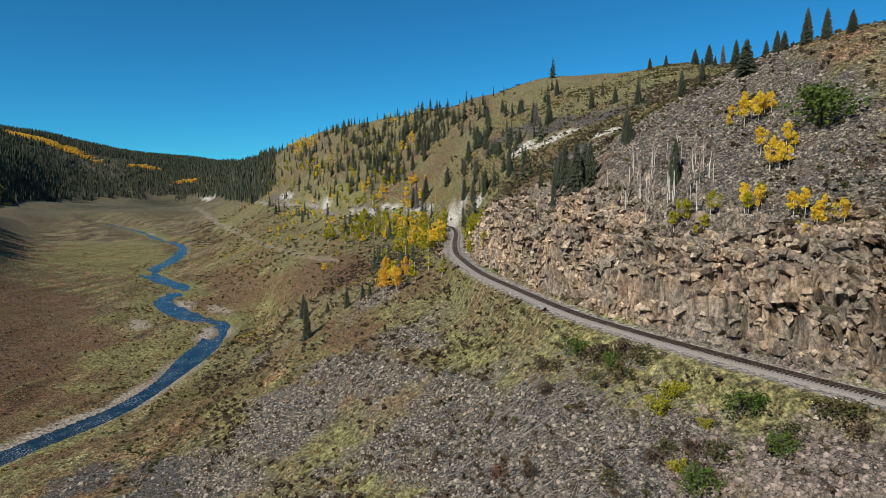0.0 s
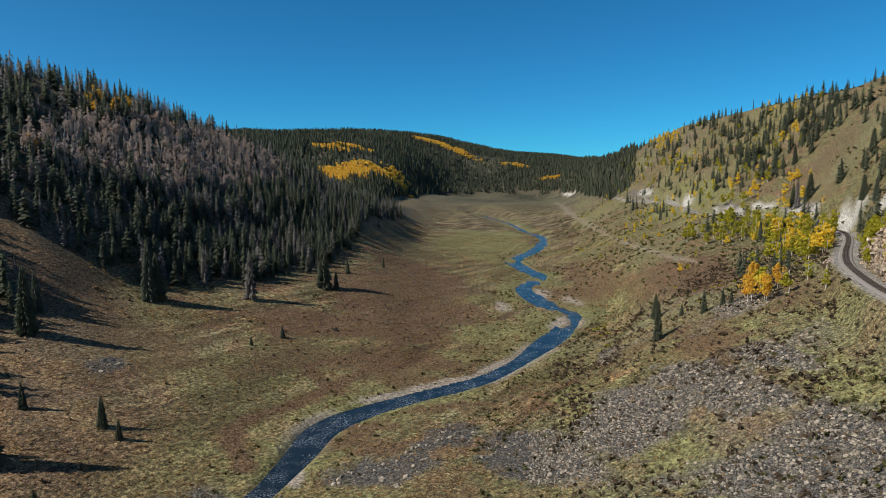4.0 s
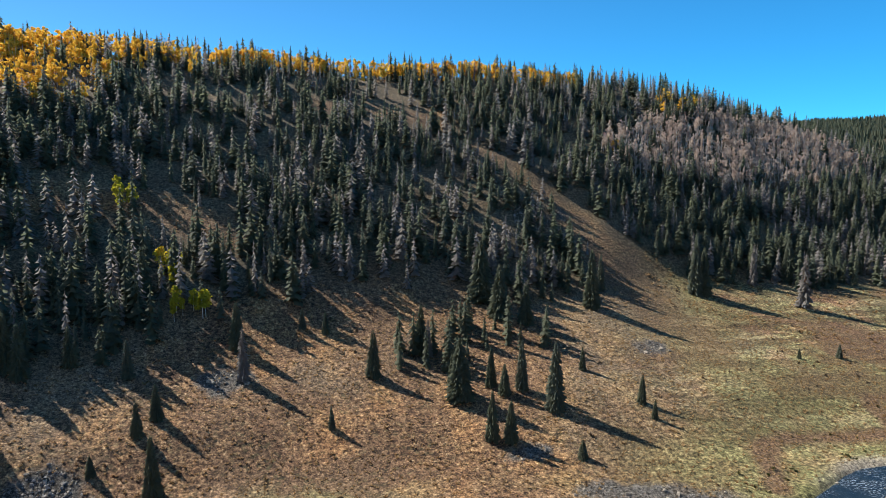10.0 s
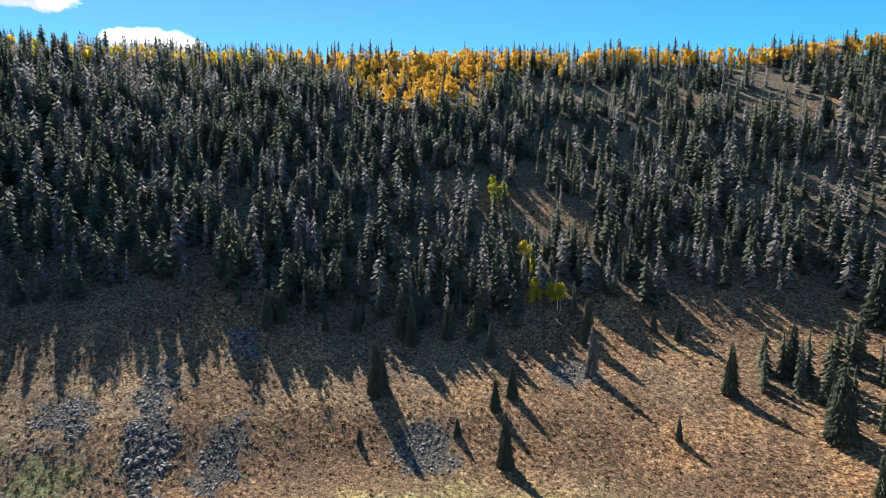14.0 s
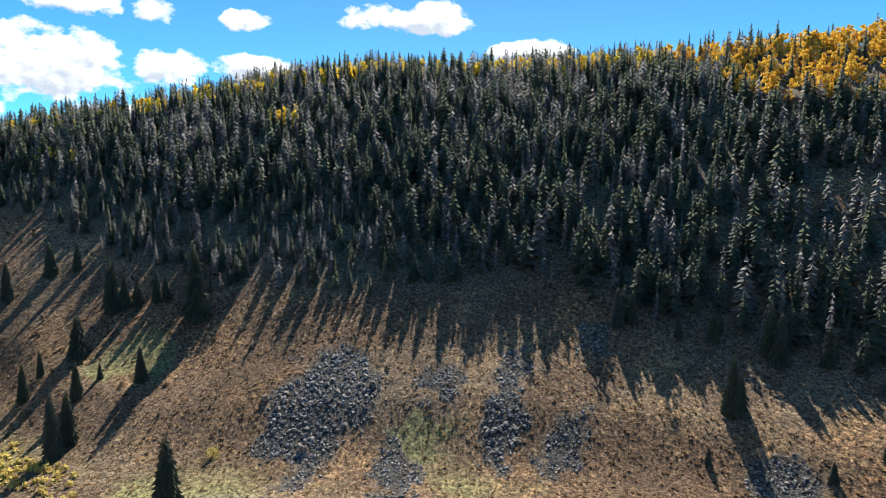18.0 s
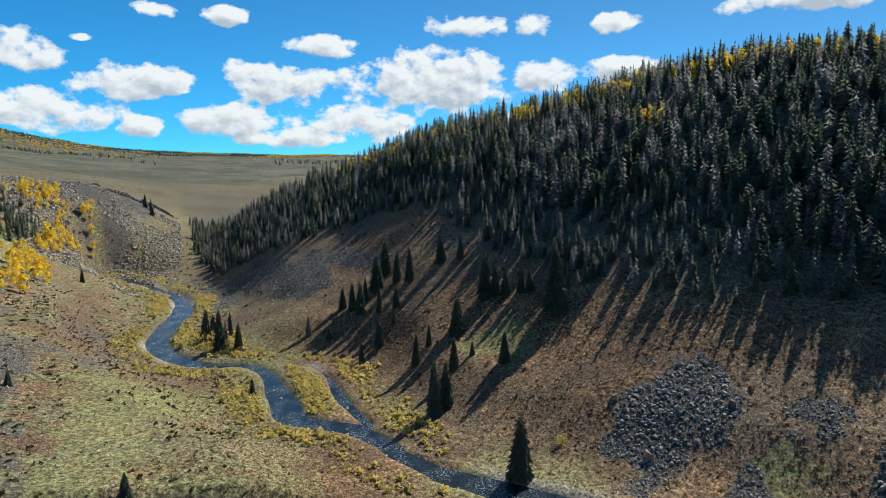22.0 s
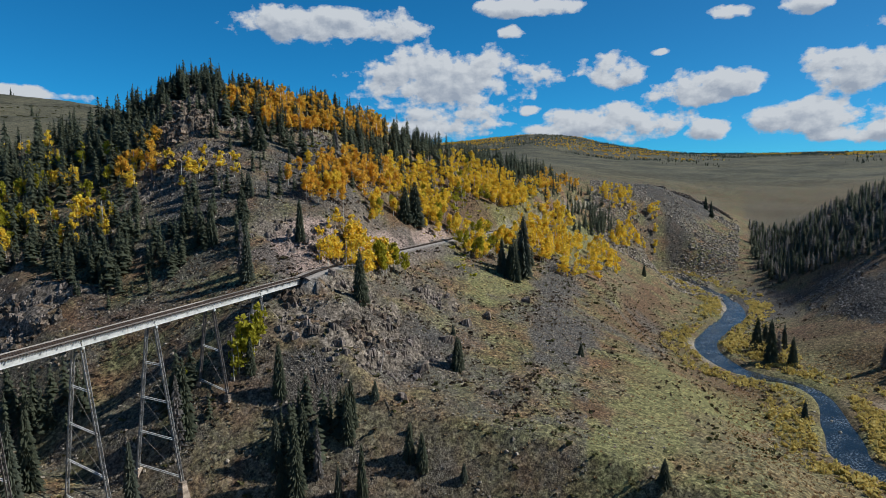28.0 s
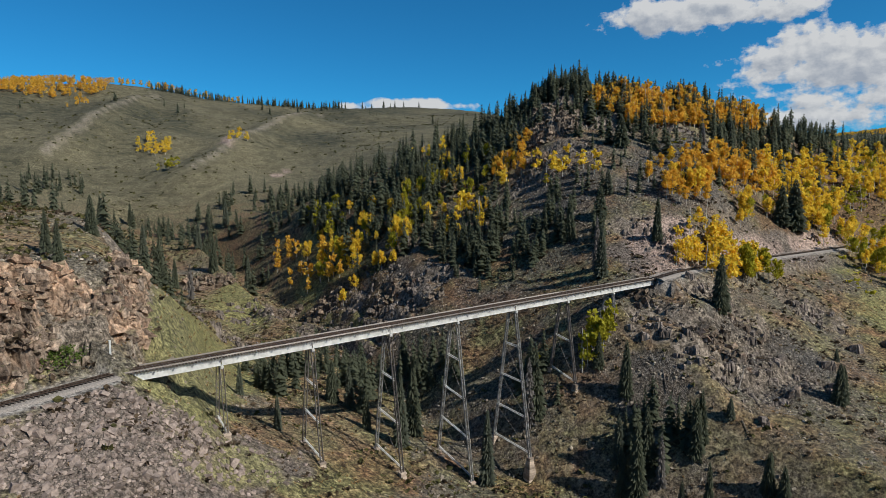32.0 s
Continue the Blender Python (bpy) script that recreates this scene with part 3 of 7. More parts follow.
M_LAND = land_material()
M_WATER = water_material()
M_SPRUCE = leafy("spruce_needles", (0.08, 0.09, 0.06), (0.15, 0.165, 0.105), through=0.55)
M_BLUE = leafy("blue_spruce_needles", (0.085, 0.095, 0.072), (0.155, 0.17, 0.118), through=0.5)
M_DEAD = leafy("dead_spruce_twigs", (0.17, 0.155, 0.142), (0.32, 0.29, 0.268), through=0.55)
M_GOLD = leafy("golden_aspen_leaves", (0.76, 0.49, 0.03), (0.96, 0.80, 0.12), through=0.5)
M_ORANGE = leafy("orange_aspen_leaves", (0.68, 0.37, 0.04), (0.93, 0.66, 0.11), through=0.5)
M_LIME = leafy("yellow_green_leaves", (0.24, 0.24, 0.02), (0.62, 0.54, 0.05), through=0.45)
M_GREEN = leafy("green_leaves", (0.05, 0.09, 0.015), (0.14, 0.19, 0.035), through=0.3)
M_BARE = leafy("bare_aspen_twigs", (0.40, 0.31, 0.255), (0.70, 0.57, 0.48), through=0.45)
M_BARK = plain("spruce_bark", (0.035, 0.028, 0.024), (0.10, 0.085, 0.07), 4)
M_ASPEN = plain("aspen_bark", (0.42, 0.39, 0.34), (0.76, 0.73, 0.66), 3)
M_STONE = plain("scree_stone", (0.145, 0.12, 0.093), (0.48, 0.405, 0.32), 1.2, 0.9, "island")
M_PINK = plain("pink_stone", (0.13, 0.10, 0.086), (0.43, 0.34, 0.29), 1.2, 0.9, "island")
M_DARKSTONE = plain("dark_stone", (0.125, 0.105, 0.09), (0.42, 0.37, 0.32), 1.2, 0.85, "island")
M_CLIFF = cliff_rock("tan_cliff_rock", (0.10, 0.075, 0.057), (0.48, 0.375, 0.29))
M_CRAG = cliff_rock("dark_crag_rock", (0.075, 0.060, 0.052), (0.36, 0.295, 0.25))
def face_rock(name, tone):
    """Jointed cliff rock: warm and pinkish faces, grey weathering on ledges, fissures with shade painted in; tone tints
    the stone.
    """
    s = Shade(name, 0.92)
    upright = s.node("ShaderNodeMapping", Vector=s.pos, Scale=(1.0, 1.0, 0.4)).outputs[0]
    warm = s.ramp(s.noise(0.9, 7, 0.72), (0.34, (0.13, 0.095, 0.07)), (0.5, (0.30, 0.225, 0.165)), (0.66, (0.50, 0.40, 0.31)))
    grey = s.ramp(s.noise(1.4, 7, 0.75), (0.34, (0.075, 0.065, 0.055)), (0.66, (0.33, 0.285, 0.24)))
    c = s.mix(s.ramp(s.noise(0.14, 5, 0.65), (0.42, 0.0), (0.58, 1.0)), warm, grey)
    c = s.mix(s.ramp(s.noise(0.22, 4, 0.6, upright), (0.58, 0.0), (0.7, 0.55)), c, (0.33, 0.20, 0.145))
    c = s.mix(1.0, c, tone, "MULTIPLY")
    up = s.t.nodes.new("ShaderNodeSeparateXYZ")
    s.t.links.new(s.t.nodes.new("ShaderNodeNewGeometry").outputs["True Normal"], up.inputs[0])
    scrub = s.math("MULTIPLY", s.ramp(up.outputs[2], (0.72, 0.0), (0.88, 1.0)), s.ramp(s.noise(0.5, 4), (0.4, 0.2), (0.6, 0.9)))
    c = s.mix(scrub, c, s.ramp(s.noise(2.0, 4), (0.35, (0.06, 0.052, 0.03)), (0.65, (0.24, 0.205, 0.125))))
    streak = s.noise(1.0, 6, 0.7, s.node("ShaderNodeMapping", Vector=s.pos, Scale=(1.3, 1.3, 0.8)).outputs[0])
    c = s.mix(1.0, c, s.ramp(streak, (0.38, (0.55, 0.53, 0.52)), (0.48, (1.1, 1.08, 1.06)), (0.6, (1.5, 1.47, 1.42))), "MULTIPLY")
    c = s.mix(1.0, c, s.ramp(s.attr("block"), (0.0, (0.5, 0.47, 0.45)), (0.5, (0.95, 0.93, 0.9)), (1.0, (1.45, 1.4, 1.34))), "MULTIPLY")
    # recessed joints darkened in the colour, in place of deep crevice shade
    c = s.mix(s.attr("joint"), c, s.mix(1.0, c, (0.4, 0.37, 0.35), "MULTIPLY"))
    s.color(c)
    s.bump(s.math("ADD", streak, s.math("MULTIPLY", s.noise(3.0, 5, 0.7), 0.6)), 1.0, 0.5)
    return s.m


M_FACE = face_rock("jointed_tan_rock", (1.25, 1.26, 1.27))
M_OUTCROP = face_rock("jointed_grey_rock", (0.66, 0.66, 0.68))
M_PINKFACE = face_rock("jointed_pinkish_rock", (1.2, 1.1, 1.06))
M_SHRUB = leafy("brown_shrub_twigs", (0.042, 0.030, 0.020), (0.16, 0.112, 0.07), through=0.2)
M_RED = leafy("reddish_shrub_twigs", (0.09, 0.04, 0.025), (0.24, 0.12, 0.075), through=0.15)
M_OLIVE = leafy("olive_shrub_leaves", (0.035, 0.036, 0.013), (0.135, 0.122, 0.04), through=0.15)
M_WILLOW = leafy("yellow_willow_leaves", (0.42, 0.31, 0.07), (0.74, 0.60, 0.22), through=0.45)
M_STEEL = plain("silver_painted_steel", (0.46, 0.45, 0.43), (0.76, 0.75, 0.72), 0.8, 0.55, None, 0.15)
M_RUSTY = plain("weathered_dark_steel", (0.075, 0.058, 0.048), (0.30, 0.27, 0.25), 0.7, 0.6, None, 0.15)
M_RAIL = plain("rusty_rail_steel", (0.06, 0.04, 0.03), (0.16, 0.11, 0.085), 3, 0.45, None, 0.1, 0.6)
M_TIE = plain("weathered_tie_timber", (0.045, 0.036, 0.03), (0.15, 0.125, 0.105), 3, 0.9, "island")
M_BRIDGE_TIE = plain("bridge_tie_timber", (0.07, 0.056, 0.047), (0.21, 0.17, 0.145), 3, 0.9, "object")
M_WORN = plain("worn_silver_steel", (0.10, 0.085, 0.075), (0.62, 0.60, 0.57), 0.9, 0.6, None, 0.15)
M_PLANK = plain("grey_walkway_timber", (0.26, 0.22, 0.19), (0.48, 0.42, 0.37), 2, 0.9, "object")
M_PIER = plain("pink_dressed_stone", (0.34, 0.26, 0.20), (0.58, 0.47, 0.38), 1.5, 0.9, "object")
M_BALLAST = plain("track_ballast", (0.15, 0.13, 0.115), (0.42, 0.37, 0.33), 6, 0.95, None, 0.8)
M_LOG = plain("bleached_dead_wood", (0.10, 0.085, 0.075), (0.34, 0.30, 0.27), 2, 0.9, "object")
M_WHITE = plain("white_paint", (0.6, 0.6, 0.58), (0.82, 0.82, 0.8), 3, 0.6)
M_TUSSOCK = leafy("dry_grass_tussocks", (0.15, 0.082, 0.036), (0.52, 0.335, 0.155), through=0.4)


# ================= building helpers =================


def mesh(name, verts, faces, material, smooth=False):
    """A mesh from arrays: verts (n, 3) and faces, an (m, 3) or (m, 4) array."""
    verts, faces = np.ascontiguousarray(verts, np.float32), np.ascontiguousarray(faces, np.int32)
    me = bpy.data.meshes.new(name)
    me.vertices.add(len(verts))
    me.vertices.foreach_set("co", verts.ravel())
    k = faces.shape[1]
    me.loops.add(faces.size)
    me.loops.foreach_set("vertex_index", faces.ravel())
    me.polygons.add(len(faces))
    me.polygons.foreach_set("loop_start", np.arange(0, faces.size, k, dtype=np.int32))
    me.polygons.foreach_set("use_smooth", np.full(len(faces), smooth))
    me.update(calc_edges=True)
    me.materials.append(material)
    return me


def spread(shape, x, y, z, size, turn, stretch=None):
    """Many copies of one shape (verts, triangles) joined into one pair of arrays."""
    v, f = shape
    n = len(x)
    c, s = np.cos(turn)[:, None], np.sin(turn)[:, None]
    st = np.ones(n) if stretch is None else stretch
    out = np.empty((n, len(v), 3), np.float32)
    out[:, :, 0] = (v[:, 0] * c - v[:, 1] * s) * (size * st)[:, None] + x[:, None]
    out[:, :, 1] = (v[:, 0] * s + v[:, 1] * c) * (size * st)[:, None] + y[:, None]
    out[:, :, 2] = v[:, 2] * size[:, None] + z[:, None]
    return out.reshape(-1, 3), (f[None] + (np.arange(n) * len(v))[:, None, None]).reshape(-1, f.shape[1])


def join(parts):
    vs, fs, n = [], [], 0
    for v, f in parts:
        vs.append(v)
        fs.append(f + n)
        n += len(v)
    return np.concatenate(vs), np.concatenate(fs)


def stuff(name, parts, material, label, category):
    ob = new(name, mesh(name, *join(parts), material))
    return tagged(ob, label, category, kind="stuff")


# ================= the land itself =================
n_a, n_r = len(AZ), len(RR)
idx = np.arange(n_a * n_r).reshape(n_a, n_r)
nxt = np.roll(idx, -1, 0)
quads = np.stack([idx[:, :-1], idx[:, 1:], nxt[:, 1:], nxt[:, :-1]], -1).reshape(-1, 4)
verts = np.stack([GX, GY, LAND], -1).reshape(-1, 3)
verts = np.concatenate([verts, [[0, 0, float(LAND[:, 0].mean())]]])
land_me = mesh("ground", verts, quads, M_LAND, True)
land = tagged(new("ground", land_me), "autumn mountain valley ground of dry grass, scree and rock", "ground", kind="structure")
tri = mesh("ground_middle", verts[np.r_[idx[:, 0], n_a * n_r]], np.stack([np.full(n_a, n_a), np.arange(n_a), (np.arange(n_a) + 1) % n_a], -1), M_LAND, True)
tagged(new("ground_middle", tri), "dry grassy ground under the overlook", "ground", kind="structure")

# ================= ground cover =================
slope = np.hypot(np.gradient(LAND, axis=1) / np.gradient(GR, axis=1), (np.roll(LAND, -1, 0) - np.roll(LAND, 1, 0)) / (2 * GR * (AZ[1] - AZ[0])))
FOREST_IN = [(30, 2000), (36, 740), (40, 510), (43, 405), (49, 355), (54, 345), (59, 324), (62, 328), (65, 318), (66.3, 300), (67.6, 262), (75, 243), (87, 246), (92, 232), (100, 224), (110, 198), (119, 199), (127, 206), (133, 226), (140, 219), (153, 221), (160, 233), (167, 238), (173, 292), (178, 350), (182.6, 398), (189, 412), (194, 445), (197, 480), (198.6, 550), (199.2, 900)]
GLADES = [[(80, 362), (105, 332), (118, 306), (132, 288), (161, 280)], [(-105, 381), (-84, 381), (-63, 381)], [(-29, 392), (-1, 392), (20, 397), (60, 387)], [(-112, 262), (-95, 270), (-76, 271), (-60, 268), (-45, 262)],
          [(-54, 392), (-29, 391), (-11, 396)], [(18, 400), (48, 392), (100, 409)], [(120, 303), (128, 284), (137, 262)]]
GLADE_HALF = [5.5, 7, 8, 8, 6, 7, 11]
DARK_SCREE = [(-162, 72, 22, 12, 129), (-168, 82, 10, 9, 129), (-128, 115, 19, 4.6, 131), (-110, 118, 8, 5, 110), (-128, 77, 11, 5, 150), (-132, 155, 6, 4, 130), (-147, 106, 9, 5, 145), (-377, -75, 53, 15, -146), (-358, -35, 28, 7, -140), (-64, 144, 7, 7, -136),
              (-66, 145, 7, 6, -153), (-590, -300, 90, 34, -155), (100, 300, 13, 10, -144)]
GREY_SCREE = [(330, -62, 34, 8, -155), (285, -78, 26, 7, -150), (385, -45, 34, 7, -160), (250, -50, 22, 8, -150), (142, -66, 42, 20, -27), (165, -60, 24, 14, -20), (105, -5, 30, 12, 45), (165, 24, 30, 7, -146), (173, 11, 14, 5, -146), (166, 45, 16, 6, -139), (136, 57, 24, 10, 54), (103, -17, 13, 7, -159), (126, -75, 15, 10, 167), (137, -88, 12, 6, 162),
              (75, 128, 18, 7, 159), (145, 90, 12, 8, -169), (115, 208, 7, 5, -163), (120, 92, 13, 9, 113), (157, 42, 21, 12, -159), (-34, 189, 7, 5, -163), (51, 152, 6, 3, -171), (-179, -120, 28, 9, -158)]
HILL_SCREE = [(-95, -234, 15, 8, 98), (-610, -280, 95, 30, -166), (-78, -127, 9, 6, 135), (-32, 188, 7, 5, -140), (-110, -130, 18, 12, -154), (85, -20, 18, 14, -120), (-140, -215, 40, 18, -157), (-98, -224, 20, 14, 73), (-405, -130, 45, 20, -162), (-590, -300, 80, 30, -155), (-188, -131, 20, 8, -150), (-240, -165, 44, 9, -150)]
PINK_SCREE = [(72, -45, 8, 6, -139), (78, -34, 5, 5, 83), (22, -90, 17, 9, 49), (14, -97, 10, 7, 70), (45, -72, 12, 7, 45), (-103, -169, 8, 5, -172), (-107, -174, 8, 8, -178), (-174, -192, 12, 8, -157), (475, 17, 27, 5, -157),
              (545, 71, 25, 6, -144), (909, 237, 71, 7, -155), (96, -54, 11, 4, -143), (115, -43, 7, 4, -148), (60, -62, 12, 6, -140), (26, -89, 15, 9, -140), (12, -100, 15, 7, 58), (-109, -178, 17, 7, 180), (-172, -185, 16, 4, -166)]
GREENS = [(188, 139, 16, 8, 151), (236, 128, 16, 8, 153), (314, 135, 28, 9, -161), (380, 182, 47, 11, -157), (177, 160, 12, 5, 147), (621, 309, 129, 29, -155), (-133, -69, 20, 10, 178), (185, 137, 18, 6, 162), (223, 131, 12, 6, 166), (-134, 89, 8, 6, -159), (-199, -73, 20, 11, 172), (621, 350, 104, 40, -154), (269, 139, 24, 19, 46), (180, 131, 17, 7, 137),
          (27, -152, 45, 4, 94), (10, -101, 9, 5, 56), (-222, 33, 14, 10, -137), (372, 132, 23, 10, 47), (-194, -162, 25, 9, -161), (26, -147, 37, 5, 92), (20, -128, 20, 6, 92), (120, 20, 34, 7, -150), (150, -2, 30, 6, -160), (95, -30, 16, 5, -140), (175, 60, 26, 8, -150), (210, 20, 40, 7, 175), (640, 120, 120, 26, -158), (480, 30, 60, 12, -160), (-12, -272, 34, 13, 105), (24, -248, 32, 12, 98), (-262, -222, 60, 13, -155), (-335, -214, 50, 11, -158), (-190, -225, 40, 9, -155), (-178, -86, 24, 10, 25), (-150, -72, 18, 9, 20), (-196, -72, 14, 8, 30), (24, -165, 34, 9, 93), (22, -125, 16, 6, 95)]
RUSTS = [(131, 106, 9, 5, 89), (168, 108, 12, 4, 132), (438, 147, 66, 14, -152), (219, 208, 38, 22, 173), (384, 143, 34, 17, 61), (138, 117, 11, 8, -150), (-161, -18, 15, 9, 177), (-283, -147, 69, 9, -159), (-137, -83, 10, 4, -151), (203, 31, 31, 7, -153), (-77, 130, 25, 8, -161),
         (5, 151, 17, 8, -168), (-34, -223, 44, 8, 122), (-48, -220, 20, 5, 116), (300, 215, 110, 40, 30), (330, 60, 60, 16, 20), (-220, -230, 90, 24, -155)]
PALE = [(334, -43, 14, 4, -160), (308, -55, 14, 4, -150), (349, -21, 10, 3, -170), (249, -67, 10, 3, -150), (474, 17, 18, 3, -155), (398, -10, 9, 3, -160), (470, 16, 19, 3, -152), (523, 45, 15, 4, -146), (534, 65, 21, 3, -139), (671, 124, 30, 3, -161), (885, 223, 40, 5, -156), (1921, 716, 167, 10, -151), (409, -6, 15, 3, -167)]
DIRT = [(-104, -163, 13, 5, -148), (-113, -178, 14, 8, -160), (-150, -186, 22, 4, -157), (-196, -204, 18, 4, -157), (262, -1, 10, 4, 175), (280, -12, 9, 5, 170), (70, -640, 16, 6, 100), (20, -560, 14, 5, 60)]
SANDBARS = [(191, 122, 14, 3.2, -28), (168, 130, 11, 3.2, -35), (225, 114, 14, 3, -10), (319, 121, 8, 3.5, 10), (330, 165, 12, 4, 30), (311, 121, 8, 3, 0), (384, 160, 12, 3.5, 30), (365, 135, 14, 4, 50), (173, 129, 13, 2.6, 145), (201, 118, 12, 2.4, 148), (231, 113, 10, 2.4, 159), (308, 121, 15, 4, -170), (132, 126, 5, 2.4, -144), (386, 162, 14, 5, -151), (109, 114, 9, 2, 48)]
# one trail, then two ridge lines whose sunlit crests are painted pale
TRAILS_AND_LIT_RIDGES = [[(1500, 600), (861, 301), (540, 155), (385, 79), (348, 59)], [(206, -574), (203, -760), (190, -939)], [(89, -541), (40, -740), (-27, -942)]]
SEEPS = [[(162, 146), (171, 169), (199, 163), (241, 164)], [(262, 195), (215, 160), (160, 150), (120, 150), (105, 128)]]


def forest_edge(az):
    return np.interp(az, [f[0] for f in FOREST_IN], [f[1] for f in FOREST_IN], left=9e9, right=9e9)


def glade(x, y):
    g = np.zeros(x.shape)
    for pts, half in zip(GLADES, GLADE_HALF):
        g = np.maximum(g, step(half + 5, half - 2, nearest(x, y, np.array(pts, float))[0] + 3 * fbm(x, y, 12, 2, 14)))
    return g


def patches(x, y, rows, seed, ragged=0.55):
    m = np.zeros(x.shape)
    for i, (cx, cy, rx, ry, turn) in enumerate(rows):
        near = np.hypot(x - cx, y - cy) < 2.2 * max(rx, ry)
        m[near] = np.maximum(m[near], blob(x[near], y[near], cx, cy, rx * 1.1, ry * 1.1, turn, ragged, seed + i))
    return m


cover = {k: np.zeros_like(GZ) for k in ("green", "rust", "scree", "dark", "pink", "rock", "sand_lit_ridge", "duff", "gravel", "far", "pale", "warm", "floor", "dirt")}
cover["rock"] = np.maximum(np.maximum(cliff, crag) * step(0.35, 0.6, slope + 0.3 * rough), step(0.95, 1.25, slope) * step(320, 240, GR) * np.maximum(uphill, step(10, 22, d_west)))
cover["green"] = np.maximum(step(30, 8, bank) * step(-0.2, 0.3, fbm(GX, GY, 30, 3, 51)) * 0.8, patches(GX, GY, GREENS, 300, 0.8) * 0.75)
cover["rust"] = np.maximum(step(0.15, 0.6, fbm(GX, GY, 45, 4, 61)) * 0.55 * step(900, 300, GR), patches(GX, GY, RUSTS, 340, 0.9) * 0.8)
cover["rock"] = cover["rock"] * (1 - np.clip(patches(GX, GY, GREENS, 300, 0.8) * 2, 0, 1))
cover["green"] = np.maximum(cover["green"], np.where((GA > 300) | (GA < 20), step(34, 12, d_west) * (uphill < 0.5) * step(-0.25, 0.2, fbm(GX, GY, 20, 3, 53)) * 0.6, 0))
cover["green"] = np.maximum(cover["green"], np.where((GA > 320) | (GA < 20), 0.42 * step(-0.3, 0.3, fbm(GX, GY, 60, 3, 55)) * np.maximum(step(205, 250, GR), uphill < 0.5), 0))
cover["green"] = np.maximum(cover["green"], np.where((GA > 188) & (GA < 240) & (GR < 320), np.where(GA < 212, 0.3, 0.1) * step(-0.35, 0.25, fbm(GX, GY, 50, 3, 57)), 0))
cover["green"] = np.maximum(cover["green"], np.where((GA > 14) & (GA < 66) & (GR < 700), 0.4 * step(66, 56, GA) * step(-0.3, 0.3, fbm(GX, GY, 45, 3, 59)), 0))
cover["sand_lit_ridge"] = step(width + 6.5, width + 1.8, bank) * 0.8 * step(0.2, 0.5, fbm(GX, GY, 35, 2, 71))
cover["gravel"] = np.maximum(step(4.6, 3.2, np.where(s_west > 0.02, d_west, 99)), step(4.6, 3.2, np.where(s_east > 0.02, d_east, 99)))
clear = glade(GX, GY)
cover["duff"] = step(-4, 16, GR - forest_edge(GA) + 8 * fbm(GX, GY, 30, 2, 15)) * step(1500, 900, GR) * 0.8 * (1 - clear)
cover["far"] = np.maximum(step(900, 1900, GR), np.where((GA > 240) & (GA < 306), step(400, 520, GR), 0))
cover["warm"] = 0.92 * step(46, 74, GA) * step(197, 185, GA)
cover["floor"] = step(11, 16, GA) * step(64, 56, GA) * step(150, 200, GR) * step(-50, -58, GZ)
cover["pale"] = patches(GX, GY, PALE, 520)
cover["dirt"] = patches(GX, GY, DIRT, 560, 0.6) * 0.9
cover["duff"] = np.maximum(cover["duff"], np.where((GA > 15) & (GA < 64) & (GR > 1050), step(-36, -26, GZ) * step(-0.45, -0.2, fbm(GX, GY, 260, 3, 97)), 0))
cover["dark"] = patches(GX, GY, DARK_SCREE, 400, 1.05)
cover["pink"] = patches(GX, GY, PINK_SCREE, 440)
talus = np.where(((GA > 300) | (GA < 18)) & (GR < 300), step(0.08, 0.4, fbm(GX, GY, 26, 4, 81)), 0) * step(40, 60, GR) * (1 - cliff) * np.where(uphill < 0.5, step(7, 26, d_west + 9 * fbm(GX, GY, 18, 3, 37)), 1)
talus = np.maximum(talus, np.where((GA > 205) & (GA < 300) & (GR > 60) & (GR < 330), 0.7 * step(0.22, 0.5, fbm(GX, GY, 24, 4, 83)), 0))
talus = np.maximum(talus, np.where((GA > 212) & (GA < 262) & (GR > 90) & (GR < 300), 0.62 * step(-0.35, 0.3, fbm(GX, GY, 9, 3, 87)), 0))
cover["scree"] = np.maximum.reduce([talus, patches(GX, GY, GREY_SCREE + HILL_SCREE, 480), cover["dark"], cover["pink"]]) * (1 - cover["gravel"])
cover["scree"] *= np.where((GA > 205) & (GA < 300), 1 - 0.75 * patches(GX, GY, GREENS, 300, 0.8), 1)
cover["sand_lit_ridge"] = np.maximum(cover["sand_lit_ridge"], patches(GX, GY, SANDBARS, 540, 0.35))
for pts in TRAILS_AND_LIT_RIDGES:
    cover["sand_lit_ridge"] = np.maximum(cover["sand_lit_ridge"], 0.45 * step(1.2, 0.3, nearest(GX, GY, np.array(pts, float))[0] / np.clip(GR * 0.005, 1.6, 6) + 0.12 * fbm(GX, GY, 9, 2, 31)))
# a broader pale stripe paints the sun on the crests of both spurs
for pts in TRAILS_AND_LIT_RIDGES[1:]:
    cover["sand_lit_ridge"] = np.maximum(cover["sand_lit_ridge"], 0.55 * step(5.5, 1.5, nearest(GX, GY, np.array(pts, float))[0] + 3 * fbm(GX, GY, 14, 2, 38)))
for pts in SEEPS:
    cover["rust"] = np.maximum(cover["rust"], 0.9 * step(5, 1.5, nearest(GX, GY, smooth_line(pts, 8))[0] + 1.6 * fbm(GX, GY, 8, 2, 33)))
for key, val in cover.items():
    at = land_me.attributes.new(key, "FLOAT", "POINT")
    at.data.foreach_set("value", np.append(np.clip(val, 0, 1).ravel(), 0).astype(np.float32))


